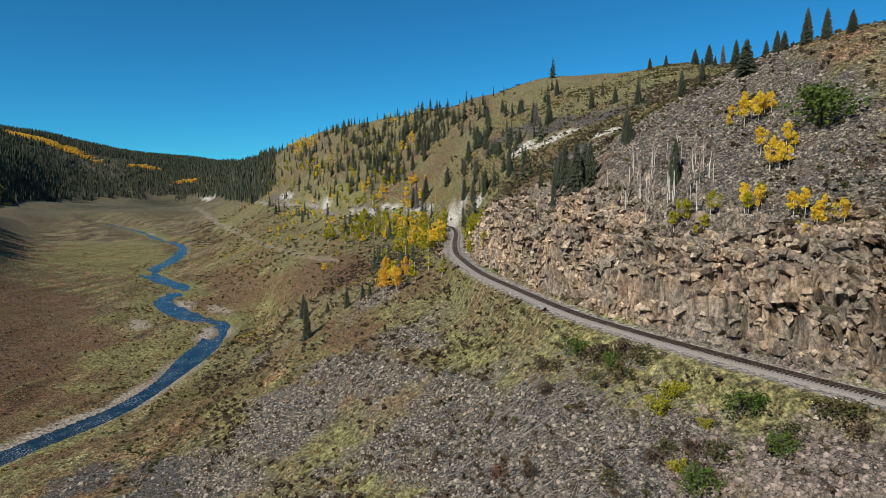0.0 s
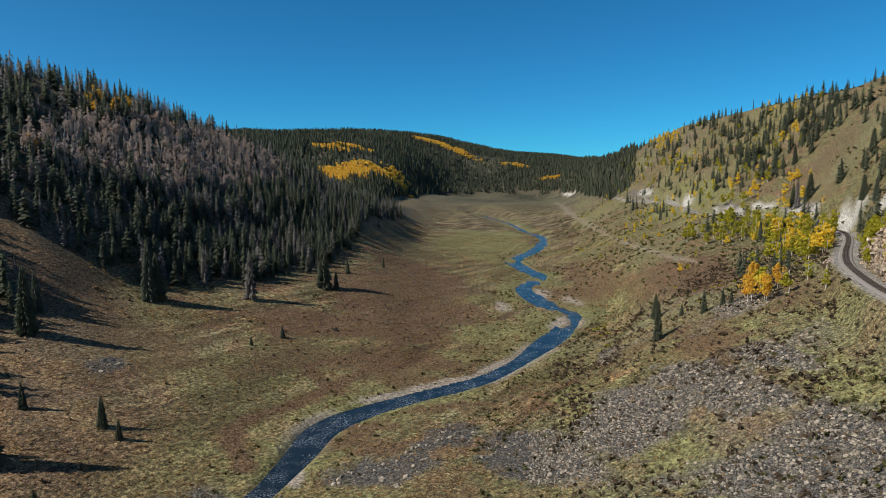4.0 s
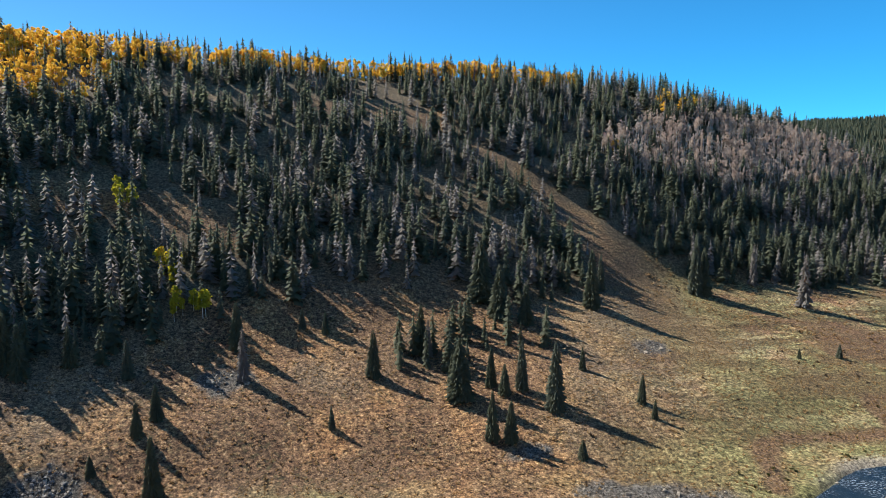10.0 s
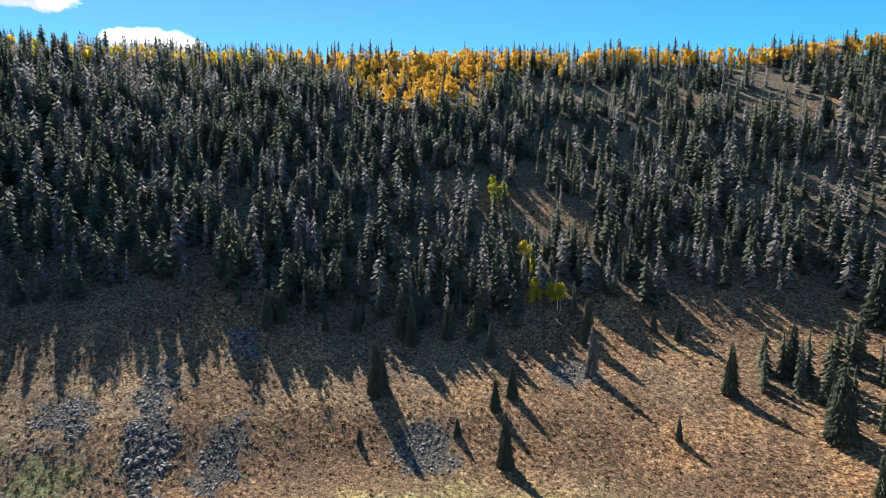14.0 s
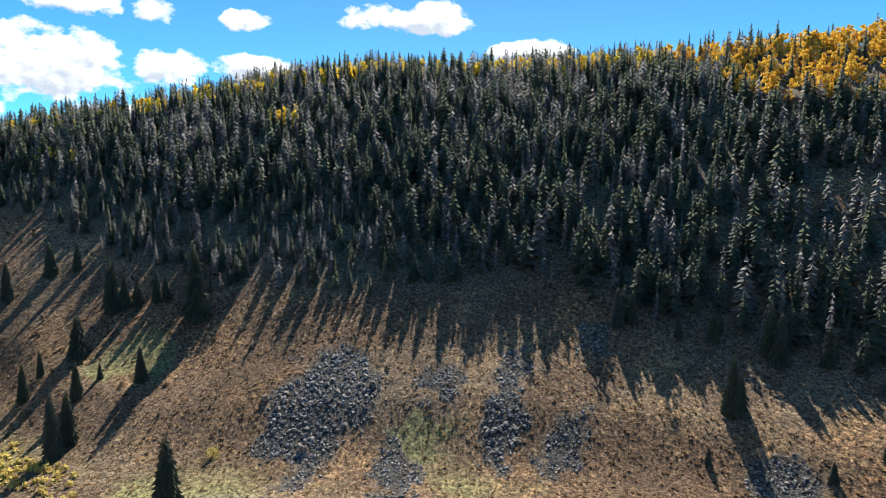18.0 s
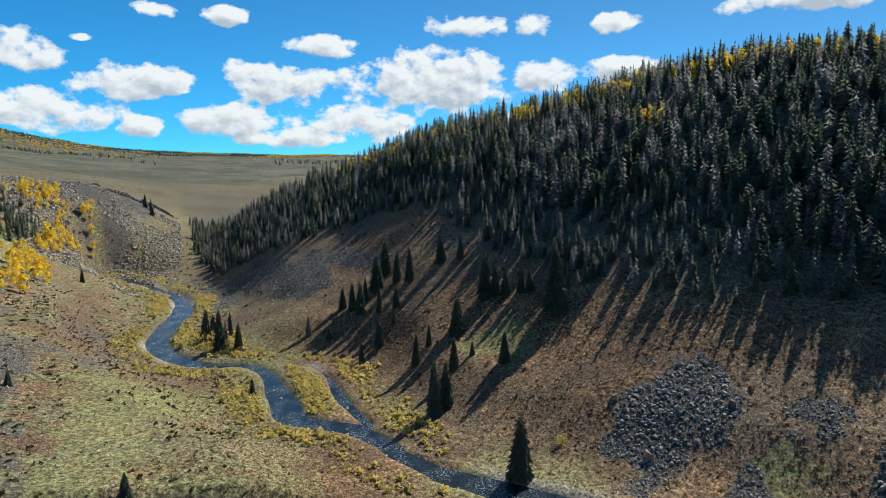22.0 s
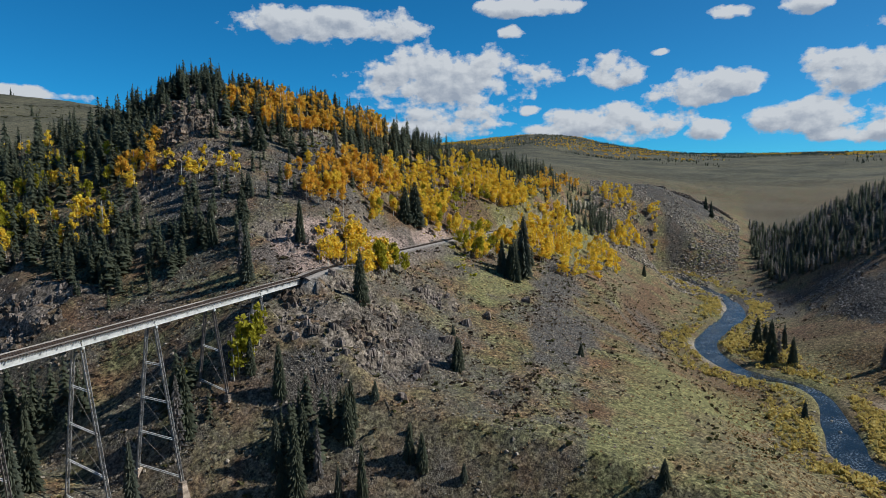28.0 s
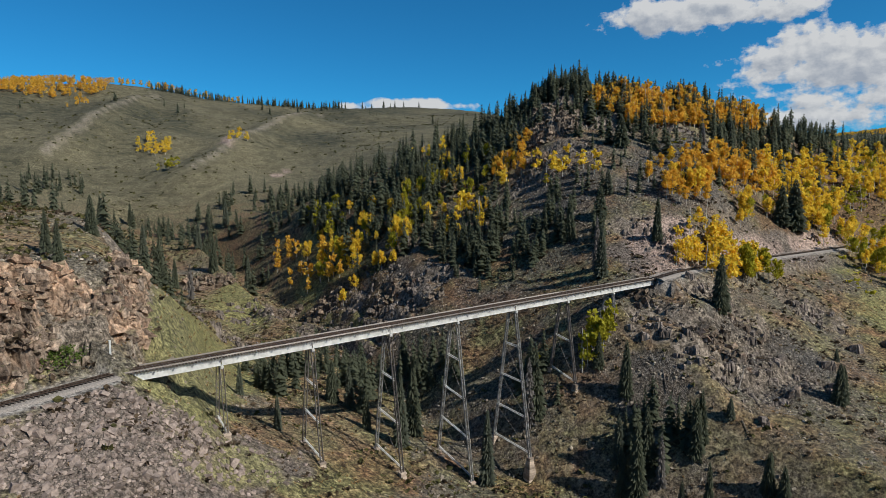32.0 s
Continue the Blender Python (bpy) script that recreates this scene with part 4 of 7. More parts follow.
def sample(arr, x, y):
    """The cover at points in plan, from the nearest node of the land's grid."""
    i = np.round((np.arctan2(y, x) % (2 * np.pi)) / (2 * np.pi) * len(AZ)).astype(int) % len(AZ)
    j = np.clip(np.searchsorted(RR, np.hypot(x, y)), 0, len(RR) - 1)
    return arr[i, j]


# ================= river =================
def ribbon(name, line, half, lift, material, label, category, kind="structure"):
    d = np.gradient(line, axis=0)
    d /= np.linalg.norm(d, axis=1)[:, None]
    nrm = np.stack([-d[:, 1], d[:, 0]], 1)
    cols = [line + nrm * half * k for k in (-1, -0.5, 0, 0.5, 1)]
    v = np.stack([np.column_stack([c, river_z(np.hypot(*line.T)) + Z0 + lift]) for c in cols], 1).reshape(-1, 3)
    i = np.arange(len(line) - 1)[:, None] * 5 + np.arange(4)[None]
    f = np.stack([i, i + 5, i + 6, i + 1], -1).reshape(-1, 4)
    return tagged(new(name, mesh(name, v, f[:, ::-1], material, True)), label, category, kind=kind)


ribbon("river", river_line, 11.5, 0, M_WATER, "shallow dark mountain river with riffles", "water")
ribbon("river_channel", side_line, 5.5, -0.02, M_WATER, "shallow side channel round a grassy island", "water")


# ================= shapes of plants and stones =================
def core(girth, sides=7, rings=4, seed=0):
    """The dark closed inside of a conifer's crown."""
    g = np.random.default_rng(seed)
    v = [(girth * (1 - k / rings) ** 0.8 * np.cos(a), girth * (1 - k / rings) ** 0.8 * np.sin(a), 0.05 + 0.88 * k / rings + g.normal() * 0.01)
         for k in range(rings) for a in np.linspace(0, 6.283, sides, endpoint=False) + k * 0.4]
    f = []
    for k in range(rings - 1):
        for s in range(sides):
            a, b = k * sides + s, k * sides + (s + 1) % sides
            f += [(a, b, b + sides), (a, b + sides, a + sides)]
    v.append((0, 0, 0.97))
    f += [((rings - 1) * sides + s, (rings - 1) * sides + (s + 1) % sides, len(v) - 1) for s in range(sides)]
    return np.array(v), np.array(f)


def bough_spruce(seed, boughs=190, girth=0.2):
    """A unit-high spruce: single drooping boughs wound about a dark core, each a bent ragged blade."""
    g = np.random.default_rng(seed)
    v, f = core(girth * 0.42, 8, 5, seed)
    v, f = list(v), [tuple(t) for t in f]
    for k in range(boughs):
        u = 1 - (1 - (k + g.random()) / boughs) ** 0.62
        z0 = 0.04 + 0.95 * u
        a = 2.39996 * k + g.normal() * 0.35
        length = girth * (1 - u) ** 0.62 * g.uniform(0.6, 1.22) + 0.016
        wide, droop = length * 0.17 + 0.006, length * g.uniform(0.1, 0.6)
        d, s = np.array([np.cos(a), np.sin(a), 0]), np.array([-np.sin(a), np.cos(a), 0])
        c = np.array([0, 0, z0])
        i = len(v)
        v += [c + d * length * 0.2 + (0, 0, 0.012), c + d * length * 0.6 + s * wide - (0, 0, droop * 0.75), c + d * length * 0.62 + (0, 0, 0.014 - droop * 0.35),
              c + d * length * 0.55 - s * wide - (0, 0, droop * 0.7), c + d * length + s * wide * g.normal() * 0.4 - (0, 0, droop)]
        f += [(i, i + 1, i + 2), (i, i + 2, i + 3), (i + 1, i + 4, i + 2), (i + 2, i + 4, i + 3)]
    i = len(v)
    v += [(0, 0, 1.0), (0.012, 0, 0.9), (-0.006, 0.011, 0.9), (-0.006, -0.011, 0.9)]
    f += [(i, i + 1, i + 2), (i, i + 2, i + 3), (i, i + 3, i + 1)]
    return np.array(v), np.array(f)


def trunk_shape(height, r0, r1, sides=6, lean=0.0, seed=0):
    g = np.random.default_rng(seed)
    v, f = [], []
    rings = 5
    ox = oy = 0.0
    for k in range(rings):
        u = k / (rings - 1)
        ox, oy = ox + g.normal() * lean, oy + g.normal() * lean
        q = r0 * (1 - u) + r1 * u
        for s in range(sides):
            a = 2 * np.pi * s / sides
            v.append((ox + q * np.cos(a), oy + q * np.sin(a), height * u - (0.03 if k == 0 else 0)))
    for k in range(rings - 1):
        for s in range(sides):
            a, b = k * sides + s, k * sides + (s + 1) % sides
            f += [(a, b, b + sides), (a, b + sides, a + sides)]
    return np.array(v), np.array(f)


def leaf_cloud(seed, n, low, high, rad, leaf, lobes=9, slim=0.7):
    """Leaf clumps, each two bent triangles, filling an uneven crown."""
    g = np.random.default_rng(seed)
    spots = []
    for _ in range(lobes):
        u = g.random()
        belly = 0.45 + 0.85 * math.sin(math.pi * min(1.0, 0.12 + u * 0.86))
        spots.append((g.normal() * rad * 0.5 * belly, g.normal() * rad * 0.5 * belly, low + (high - low) * (0.1 + 0.8 * u), rad * g.uniform(0.42, 0.7) * belly))
    v, f = [], []
    for i in range(n):
        cx, cy, cz, cr = spots[g.integers(lobes)]
        p = g.normal(size=3)
        p *= cr * g.random() ** 0.4 / np.linalg.norm(p)
        c = np.array([cx + p[0], cy + p[1], np.clip(cz + p[2], low, high)])
        a, b = g.normal(size=3), g.normal(size=3)
        a /= np.linalg.norm(a)
        b -= a * (a @ b)
        b /= np.linalg.norm(b)
        s = leaf * g.uniform(0.6, 1.4)
        k = len(v)
        v += [c - a * s, c + b * s * slim, c + a * s, c - b * s * slim + np.cross(a, b) * s * 0.4]
        f += [(k, k + 1, k + 2), (k, k + 2, k + 3)]
    return np.array(v), np.array(f)


def twig_shape(seed, n=26):
    """A bare crown of thin upward twigs on a unit-high tree."""
    g = np.random.default_rng(seed)
    v, f = [], []
    for i in range(n):
        z = g.uniform(0.35, 0.9)
        a, q = g.uniform(0, 6.28), g.uniform(0.05, 0.15) * (1.15 - z * 0.6)
        d = np.array([np.cos(a) * q, np.sin(a) * q, g.uniform(0.06, 0.16)])
        k = len(v)
        v += [(0, 0, z), (0.004, 0.003, z + 0.006), (d[0], d[1], z + d[2]), (d[0] * 0.7 + 0.005, d[1] * 0.7 - 0.005, z + d[2] * 1.25)]
        f += [(k, k + 1, k + 2), (k + 1, k + 3, k + 2)]
    return np.array(v), np.array(f)


def rock_shape(seed):
    """An angular broken block: a box with sheared, uneven corners and one knocked-off edge."""
    g = np.random.default_rng(seed)
    v = np.array([(x, y, z) for x in (-0.5, 0.5) for y in (-0.4, 0.4) for z in (-0.36, 0.3)]) + g.normal(size=(8, 3)) * 0.12
    v[[1, 3, 5, 7], :2] *= g.uniform(0.65, 0.98)
    v = np.concatenate([v, [[g.normal() * 0.1, g.normal() * 0.1, 0.37]]])
    f = [(0, 4, 5), (0, 5, 1), (4, 6, 7), (4, 7, 5), (6, 2, 3), (6, 3, 7), (2, 0, 1), (2, 1, 3), (1, 5, 8), (5, 7, 8), (7, 3, 8), (3, 1, 8), (0, 2, 6), (0, 6, 4)]
    return v, np.array(f)


def tuft_shape(seed, blades=6):
    g = np.random.default_rng(seed)
    v, f = [], []
    for i in range(blades):
        a = 6.28 * i / blades + g.normal() * 0.3
        d, s = np.array([np.cos(a), np.sin(a), 0]), np.array([-np.sin(a), np.cos(a), 0])
        k = len(v)
        v += [d * 0.05 - s * 0.22, d * 0.05 + s * 0.22, d * g.uniform(0.3, 0.55) + s * g.normal() * 0.1 + (0, 0, g.uniform(0.25, 0.6))]
        f += [(k, k + 1, k + 2)]
    return np.array(v), np.array(f)


def feather_spruce(seed, boughs, girth, inside=0.26):
    """A unit-high spruce of few boughs, each one folded blade, for the depth of the forest."""
    g = np.random.default_rng(seed)
    v, f = core(girth * inside, 5, 2, seed) if inside else (np.zeros((0, 3)), np.zeros((0, 3), int))
    v, f = list(v), [tuple(t) for t in f]
    for k in range(boughs):
        u = 1 - (1 - (k + g.random()) / boughs) ** 0.66
        z0 = 0.05 + 0.93 * u
        a = 2.39996 * k + g.normal() * 0.4
        length = girth * (1 - u) ** 0.56 * g.uniform(0.55, 1.25) + 0.018
        wide, droop = length * 0.42 + 0.008, length * g.uniform(0.2, 0.65)
        d, s = np.array([np.cos(a), np.sin(a), 0]), np.array([-np.sin(a), np.cos(a), 0])
        i = len(v)
        v += [np.array([0, 0, z0 + 0.04]), d * length * 0.6 + s * wide + (0, 0, z0 - droop * 0.8), d * length + (0, 0, z0 - droop), d * length * 0.55 - s * wide + (0, 0, z0 - droop * 0.6)]
        f += [(i, i + 1, i + 2), (i, i + 2, i + 3)]
    i = len(v)
    v += [(0, 0, 1.0), (0.014, 0, 0.86), (-0.007, 0.013, 0.86), (-0.007, -0.013, 0.86), (0.012, 0, 0), (-0.006, 0.01, 0), (-0.006, -0.01, 0)]
    f += [(i, i + 1, i + 2), (i, i + 2, i + 3), (i, i + 3, i + 1), (i + 4, i + 5, i), (i + 5, i + 6, i), (i + 6, i + 4, i)]
    return np.array(v), np.array(f)


def column_shape(seed):
    """A cracked upright block of cliff: an uneven five-sided column with a slanting broken top."""
    g = np.random.default_rng(seed)
    a = np.sort(np.linspace(0, 6.283, 5, endpoint=False) + g.normal(size=5) * 0.25)
    q, slant = g.uniform(0.35, 0.6, 5), g.uniform(0, 6.28)
    low = np.stack([q * np.cos(a) * 1.15, q * np.sin(a) * 1.15, np.full(5, -0.8)], 1)
    mid = np.stack([q * np.cos(a) * g.uniform(0.85, 1.1, 5), q * np.sin(a), g.uniform(0.0, 0.3, 5)], 1)
    top = np.stack([q * np.cos(a) * 0.75, q * np.sin(a) * 0.75, 0.5 + 0.28 * np.cos(a - slant) + g.normal(size=5) * 0.08], 1)
    f = []
    for k in range(2):
        for s in range(5):
            i, j = k * 5 + s, k * 5 + (s + 1) % 5
            f += [(i, j, j + 5), (i, j + 5, i + 5)]
    f += [(10, 11, 12), (10, 12, 13), (10, 13, 14)]
    return np.concatenate([low, mid, top]), np.array(f)


def tilted(shape, seed):
    """The same block thrown down at a random tilt."""
    g = np.random.default_rng(seed)
    m = np.array(Euler((g.normal() * 0.4, g.normal() * 0.4, g.uniform(0, 6.28))).to_matrix())
    return shape[0] @ m.T, shape[1]


SPRUCES = [feather_spruce(s, n, g) for s, n, g in ((1, 46, 0.175), (2, 44, 0.155), (3, 48, 0.2), (4, 46, 0.165), (5, 42, 0.14))]
DEADS = [feather_spruce(s, 36, g, 0) for s, g in ((11, 0.155), (12, 0.135), (13, 0.175))]
BOUGHS = [bough_spruce(s, n, g) for s, n, g in ((21, 520, 0.2), (22, 540, 0.175), (23, 500, 0.225), (24, 520, 0.19))]
ASPENS = [leaf_cloud(s, 420, 0.26, 0.99, r, 0.042, 11) for s, r in ((31, 0.19), (32, 0.23), (33, 0.17))]
ASPENS_FAR = [leaf_cloud(s, 170, 0.17, 0.99, r, 0.05, 10) for s, r in ((35, 0.135), (36, 0.17), (37, 0.15))]
ASPEN_STEMS = [trunk_shape(0.8, 0.014, 0.006, 5, 0.012, s) for s in (1, 2, 3)]
TWIGS = [twig_shape(s) for s in (41, 42)]
BARE_CROWNS = [leaf_cloud(s, 90, 0.3, 1.0, 0.13, 0.055, 8, 0.22) for s in (43, 44)]
LOW_BUSHES = [leaf_cloud(s, 8, 0.03, 0.42, 0.45, 0.3, 4) for s in (54, 55, 56)]
BUSHES = [leaf_cloud(s, 14, 0.05, 0.5, 0.45, 0.24, 5) for s in (51, 52, 53)]
ROCKS = [tilted(rock_shape(s), s) for s in range(61, 69)]
COLUMNS = [column_shape(s) for s in range(171, 177)]
TUFTS = [tuft_shape(s) for s in (71, 72, 73)]


def scatter(n, az0, az1, r0, r1, seed):
    g = np.random.default_rng(seed)
    a = np.radians(g.uniform(az0, az1, n))
    r = np.sqrt(g.uniform(r0 ** 2, r1 ** 2, n))
    return r * np.cos(a), r * np.sin(a), np.degrees(a) % 360, r


def in_patch(n, cx, cy, rx, ry, turn, seed):
    g = np.random.default_rng(seed)
    q, a = np.sqrt(g.random(n)), g.uniform(0, 6.28, n)
    u, v = rx * q * np.cos(a), ry * q * np.sin(a)
    c, s = math.cos(radians(turn)), math.sin(radians(turn))
    return cx + u * c - v * s, cy + u * s + v * c


def grove(shapes, x, y, hmin, hmax, seed, sink=0.3, fat=0.2, small=0.25, tall=None):
    g = np.random.default_rng(seed)
    z = ground(x, y) - sink
    pick = g.integers(0, len(shapes), len(x))
    h = g.uniform(hmin, hmax, len(x)) * np.where(g.random(len(x)) < small, 0.62, 1)
    h = h if tall is None else h * tall
    t = g.uniform(0, 6.28, len(x))
    w = np.clip(1 + g.normal(size=len(x)) * fat, 0.6, 1.6)
    return [spread(shapes[k], x[pick == k], y[pick == k], z[pick == k], h[pick == k], t[pick == k], w[pick == k]) for k in range(len(shapes)) if (pick == k).any()]


def dry_of_water(x, y, gap=9):
    return (nearest(x, y, river_line)[0] > gap) & (nearest(x, y, side_line)[0] > gap - 3) & (nearest(x, y, west_line)[0] > 4.5) & (nearest(x, y, east_line)[0] > 4.5)


# ================= forests =================
def crest(az):
    """Distance of the ridge's crest on a bearing."""
    return np.interp(az, [s[0] for s in SPOKES], [s[1][4] for s in SPOKES])


x, y, a, r = scatter(46000, 34, 206, 190, 820, 5)
edge = r - forest_edge(a) + 10 * fbm(x, y, 26, 2, 93)
dens = step(-4, 22, edge) * np.where((r > 560) & (a < 185), 0.5, 1) * (0.42 + 0.58 * step(-0.4, 0.1, fbm(x, y, 34, 3, 91))) * (1 - 0.96 * glade(x, y))
dens *= np.where((a > 122) | (a < 62), 1.45, 0.72) * np.where((edge < 40) & (a > 60) & (a < 128), 1.6, 1)
dens *= 1 - 0.88 * blob(x, y, -158, 356, 46, 38, -140, 0.35, 79)
dens *= step(45, 25, r - crest(a)) * (1 - 0.55 * ((a > 66) & (a < 133)) * step(-26, -10, r - crest(a)))
keep = (np.random.default_rng(6).random(len(x)) < dens * 0.92) & dry_of_water(x, y, 14)
x, y, a, r = x[keep], y[keep], a[keep], r[keep]
bare_zone = blob(x, y, 294, 406, 122, 32, -164, 0.5, 77)
thin = np.random.default_rng(16).random(len(x)) > bare_zone * 0.97
x, y, a, r = x[thin], y[thin], a[thin], r[thin]
tall = np.where((a > 148) & (r - forest_edge(a) < 55), 0.66, np.where(a > 195, 0.6, np.where(a > 189, 0.75, 1.0)))
dead = np.random.default_rng(7).random(len(x)) < 0.33 + 0.3 * fbm(x, y, 50, 2, 92) + np.where((a > 125) & (a < 170), 0.12, 0)
blue = ~dead & (np.random.default_rng(9).random(len(x)) < 0.25)
stuff("spruce_forest", grove(SPRUCES, x[~dead & ~blue], y[~dead & ~blue], 11, 21, 8, tall=tall[~dead & ~blue]), M_SPRUCE, "dense dark green spruce forest on the shady hillside", "forest")
stuff("blue_spruce_forest", grove(SPRUCES, x[blue], y[blue], 10, 20, 18, tall=tall[blue]), M_BLUE, "blue-green spruces scattered through the shady forest", "forest")
stuff("dead_spruce_forest", grove(DEADS, x[dead], y[dead], 11, 20, 19, tall=tall[dead]), M_DEAD, "grey beetle-killed spruces among the living forest", "forest")

# woods on the sunny side: across the gorge, on the knob, on the nose and up the track's hillside
# count, centre, half-lengths, turn, least and greatest height
WOODS = [(44, 695, 52, 138, 28, -163, 11, 19), (22, 752, 97, 99, 23, -167, 11, 19), (14, 622, 13, 71, 14, -167, 11, 18), (18, 739, 119, 131, 21, -157, 10, 17), (18, 1135, 290, 290, 18, -156, 12, 18), (14, 1476, 457, 363, 17, -158, 12, 18), (26, 925, 152, 161, 12, -156, 11, 16), (6, 663, 151, 49, 10, -160, 8, 13), (9, 651, 103, 53, 8, -158, 10, 16), (8, 1512, 493, 311, 15, -157, 10, 15)]
WOODS += [(14, 312, -35, 70, 7, -175, 8, 13), (14, 434, -27, 88, 10, -173, 9, 15), (12, 289, 23, 36, 9, -167, 8, 13), (20, -124, -286, 11, 5, 135, 8, 13), (16, -153, -281, 10, 5, 175, 8, 13), (16, -182, -274, 8, 4, -175, 8, 13), (12, -226, -281, 33, 4, -148, 7, 12), (10, -119, -249, 18, 11, 63, 9, 14), (16, -92, -207, 19, 12, 77, 7, 12), (26, -66, -221, 21, 13, 112, 7, 12)]
WOODS += [(14, -74, -204, 11, 8, 99, 6, 11), (24, -355, -290, 45, 14, -143, 8, 13), (12, -430, -262, 40, 10, -155, 7, 12), (14, -379, -233, 49, 6, -164, 8, 13), (18, 178, -504, 31, 22, 60, 10, 16), (18, 80, -342, 86, 16, 99, 8, 13), (12, 10, -167, 18, 8, 92, 7, 12), (14, -15, -176, 34, 9, 79, 7, 12), (9, -29, -177, 12, 5, 90, 8, 14)]
WOODS += [(46, -34, -277, 49, 16, 113, 6, 12), (26, -59, -224, 20, 11, 90, 7, 13), (14, -71, -231, 19, 8, 82, 7, 13), (30, -115, -292, 10, 5, 114, 7, 11), (40, -131, -293, 13, 6, 152, 6, 10), (30, -159, -283, 14, 7, -169, 6, 10), (26, -179, -276, 13, 5, -176, 6, 10)]
WOODS += [(16, -208, -275, 23, 7, -151, 7, 11), (8, -140, -255, 17, 8, 63, 8, 13), (20, -221, -278, 32, 6, -152, 7, 11), (16, -276, -294, 24, 6, -151, 7, 11), (8, -233, -256, 36, 10, -156, 7, 11), (12, -90, -201, 16, 9, 75, 8, 13), (6, -94, -184, 11, 4, 69, 8, 14), (50, -330, -292, 50, 14, -145, 7, 12)]
WOODS += [(22, -389, -236, 45, 7, -163, 6, 10), (8, -235, -183, 24, 5, -146, 9, 14), (6, -198, -220, 15, 3, -141, 8, 12), (40, -7, -178, 25, 15, 66, 7, 13), (18, -35, -176, 14, 4, 118, 7, 13), (10, -57, -143, 8, 5, 102, 7, 12), (14, -75, -119, 7, 4, 139, 7, 12), (8, -70, -117, 5, 3, 127, 8, 14)]
WOODS += [(50, 768, 97, 130, 34, -165, 10, 17), (40, 687, 34, 108, 23, -164, 10, 17), (34, 861, 169, 219, 26, -159, 10, 16), (30, 1129, 269, 206, 15, -157, 10, 16), (20, 1416, 422, 309, 17, -159, 10, 16), (26, 579, -17, 85, 22, -170, 9, 15), (26, 625, 49, 82, 18, -158, 9, 15), (14, 615, 76, 64, 13, -149, 8, 14)]
WOODS += [(16, 35, -330, 50, 25, 100, 9, 15), (18, 60, -420, 40, 20, 100, 9, 15), (46, 30, -440, 60, 40, 100, 9, 15), (26, 5, -380, 30, 20, 100, 9, 14), (16, 60, -360, 30, 20, 100, 8, 14), (60, -230, -262, 70, 22, -155, 11, 16), (24, -170, -250, 40, 16, -155, 11, 15), (12, 60, 214, 26, 12, -20, 11, 18), (16, 30, 200, 14, 9, 0, 10, 16)]
WOODS += [(12, -188, -250, 16, 5, -143, 10, 15), (10, -189, -270, 12, 5, -146, 9, 13), (12, -215, -261, 20, 5, -153, 10, 15), (16, -243, -271, 29, 6, -150, 9, 14), (7, -190, -240, 20, 4, -150, 10, 14), (20, -326, -260, 34, 8, -169, 9, 14), (18, -367, -267, 48, 8, -161, 8, 13), (8, -344, -238, 32, 10, -146, 8, 12), (12, -399, -253, 39, 12, -155, 7, 11)]
WOODS += [(38, -392, -294, 58, 9, -170, 11, 17), (9, -390, -234, 26, 5, -170, 9, 13)]
WOODS += [(12, 756, 154, 148, 8, -155, 8, 13), (14, 378, -21, 62, 6, -174, 8, 13), (14, 403, -41, 86, 14, -175, 8, 13)]
parts = []
for n, cx, cy, rx, ry, turn, lo, hi in WOODS + [(210, -30, -325, 90, 30, 96, 10, 17), (120, -78, -300, 42, 26, 95, 10, 16), (50, -140, -300, 42, 9, -157, 8, 15), (30, -215, -310, 45, 7, -157, 7, 13), (80, -355, -300, 60, 20, -143, 8, 14),
                                        (40, -420, -268, 50, 12, -155, 6, 11), (26, -150, -225, 50, 16, -157, 6, 11), (40, -60, -225, 36, 14, 100, 5, 12), (26, 55, -225, 40, 14, 110, 7, 14), (24, 95, -215, 30, 14, 150, 7, 13)]:
    x, y = in_patch(n, cx, cy, rx, ry, turn, n + 4000 + int(cx))
    ok = dry_of_water(x, y)
    parts += grove(SPRUCES, x[ok], y[ok], lo, hi, n)
near_pts, far_pts = scatter(380, 350, 377, 300, 900, 25), scatter(380, 356, 378, 800, 1500, 27)
x, y, a, r = (np.concatenate(q) for q in zip(near_pts, far_pts))
ok = dry_of_water(x, y, 14) & (sample(GZ, x, y) > -34) & (np.random.default_rng(3).random(len(x)) < 0.2 + 0.8 * step(-0.15, 0.25, fbm(x, y, 90, 3, 96)) * np.where((a < 20) | (a > 357), 1, 0.3))
parts += grove(SPRUCES, x[ok], y[ok], 9, 17, 26)
stuff("spruce_wood", parts, M_SPRUCE, "open spruce wood on the sunny rocky hillsides", "forest")


def far_cone(seed):
    g = np.random.default_rng(seed)
    v = [(0, 0, 1)] + [(0.16 * np.cos(k * 1.2566) * g.uniform(0.6, 1.4), 0.16 * np.sin(k * 1.2566) * g.uniform(0.6, 1.4), 0) for k in range(5)]
    return np.array(v), np.array([(0, 1 + k, 1 + (k + 1) % 5) for k in range(5)])


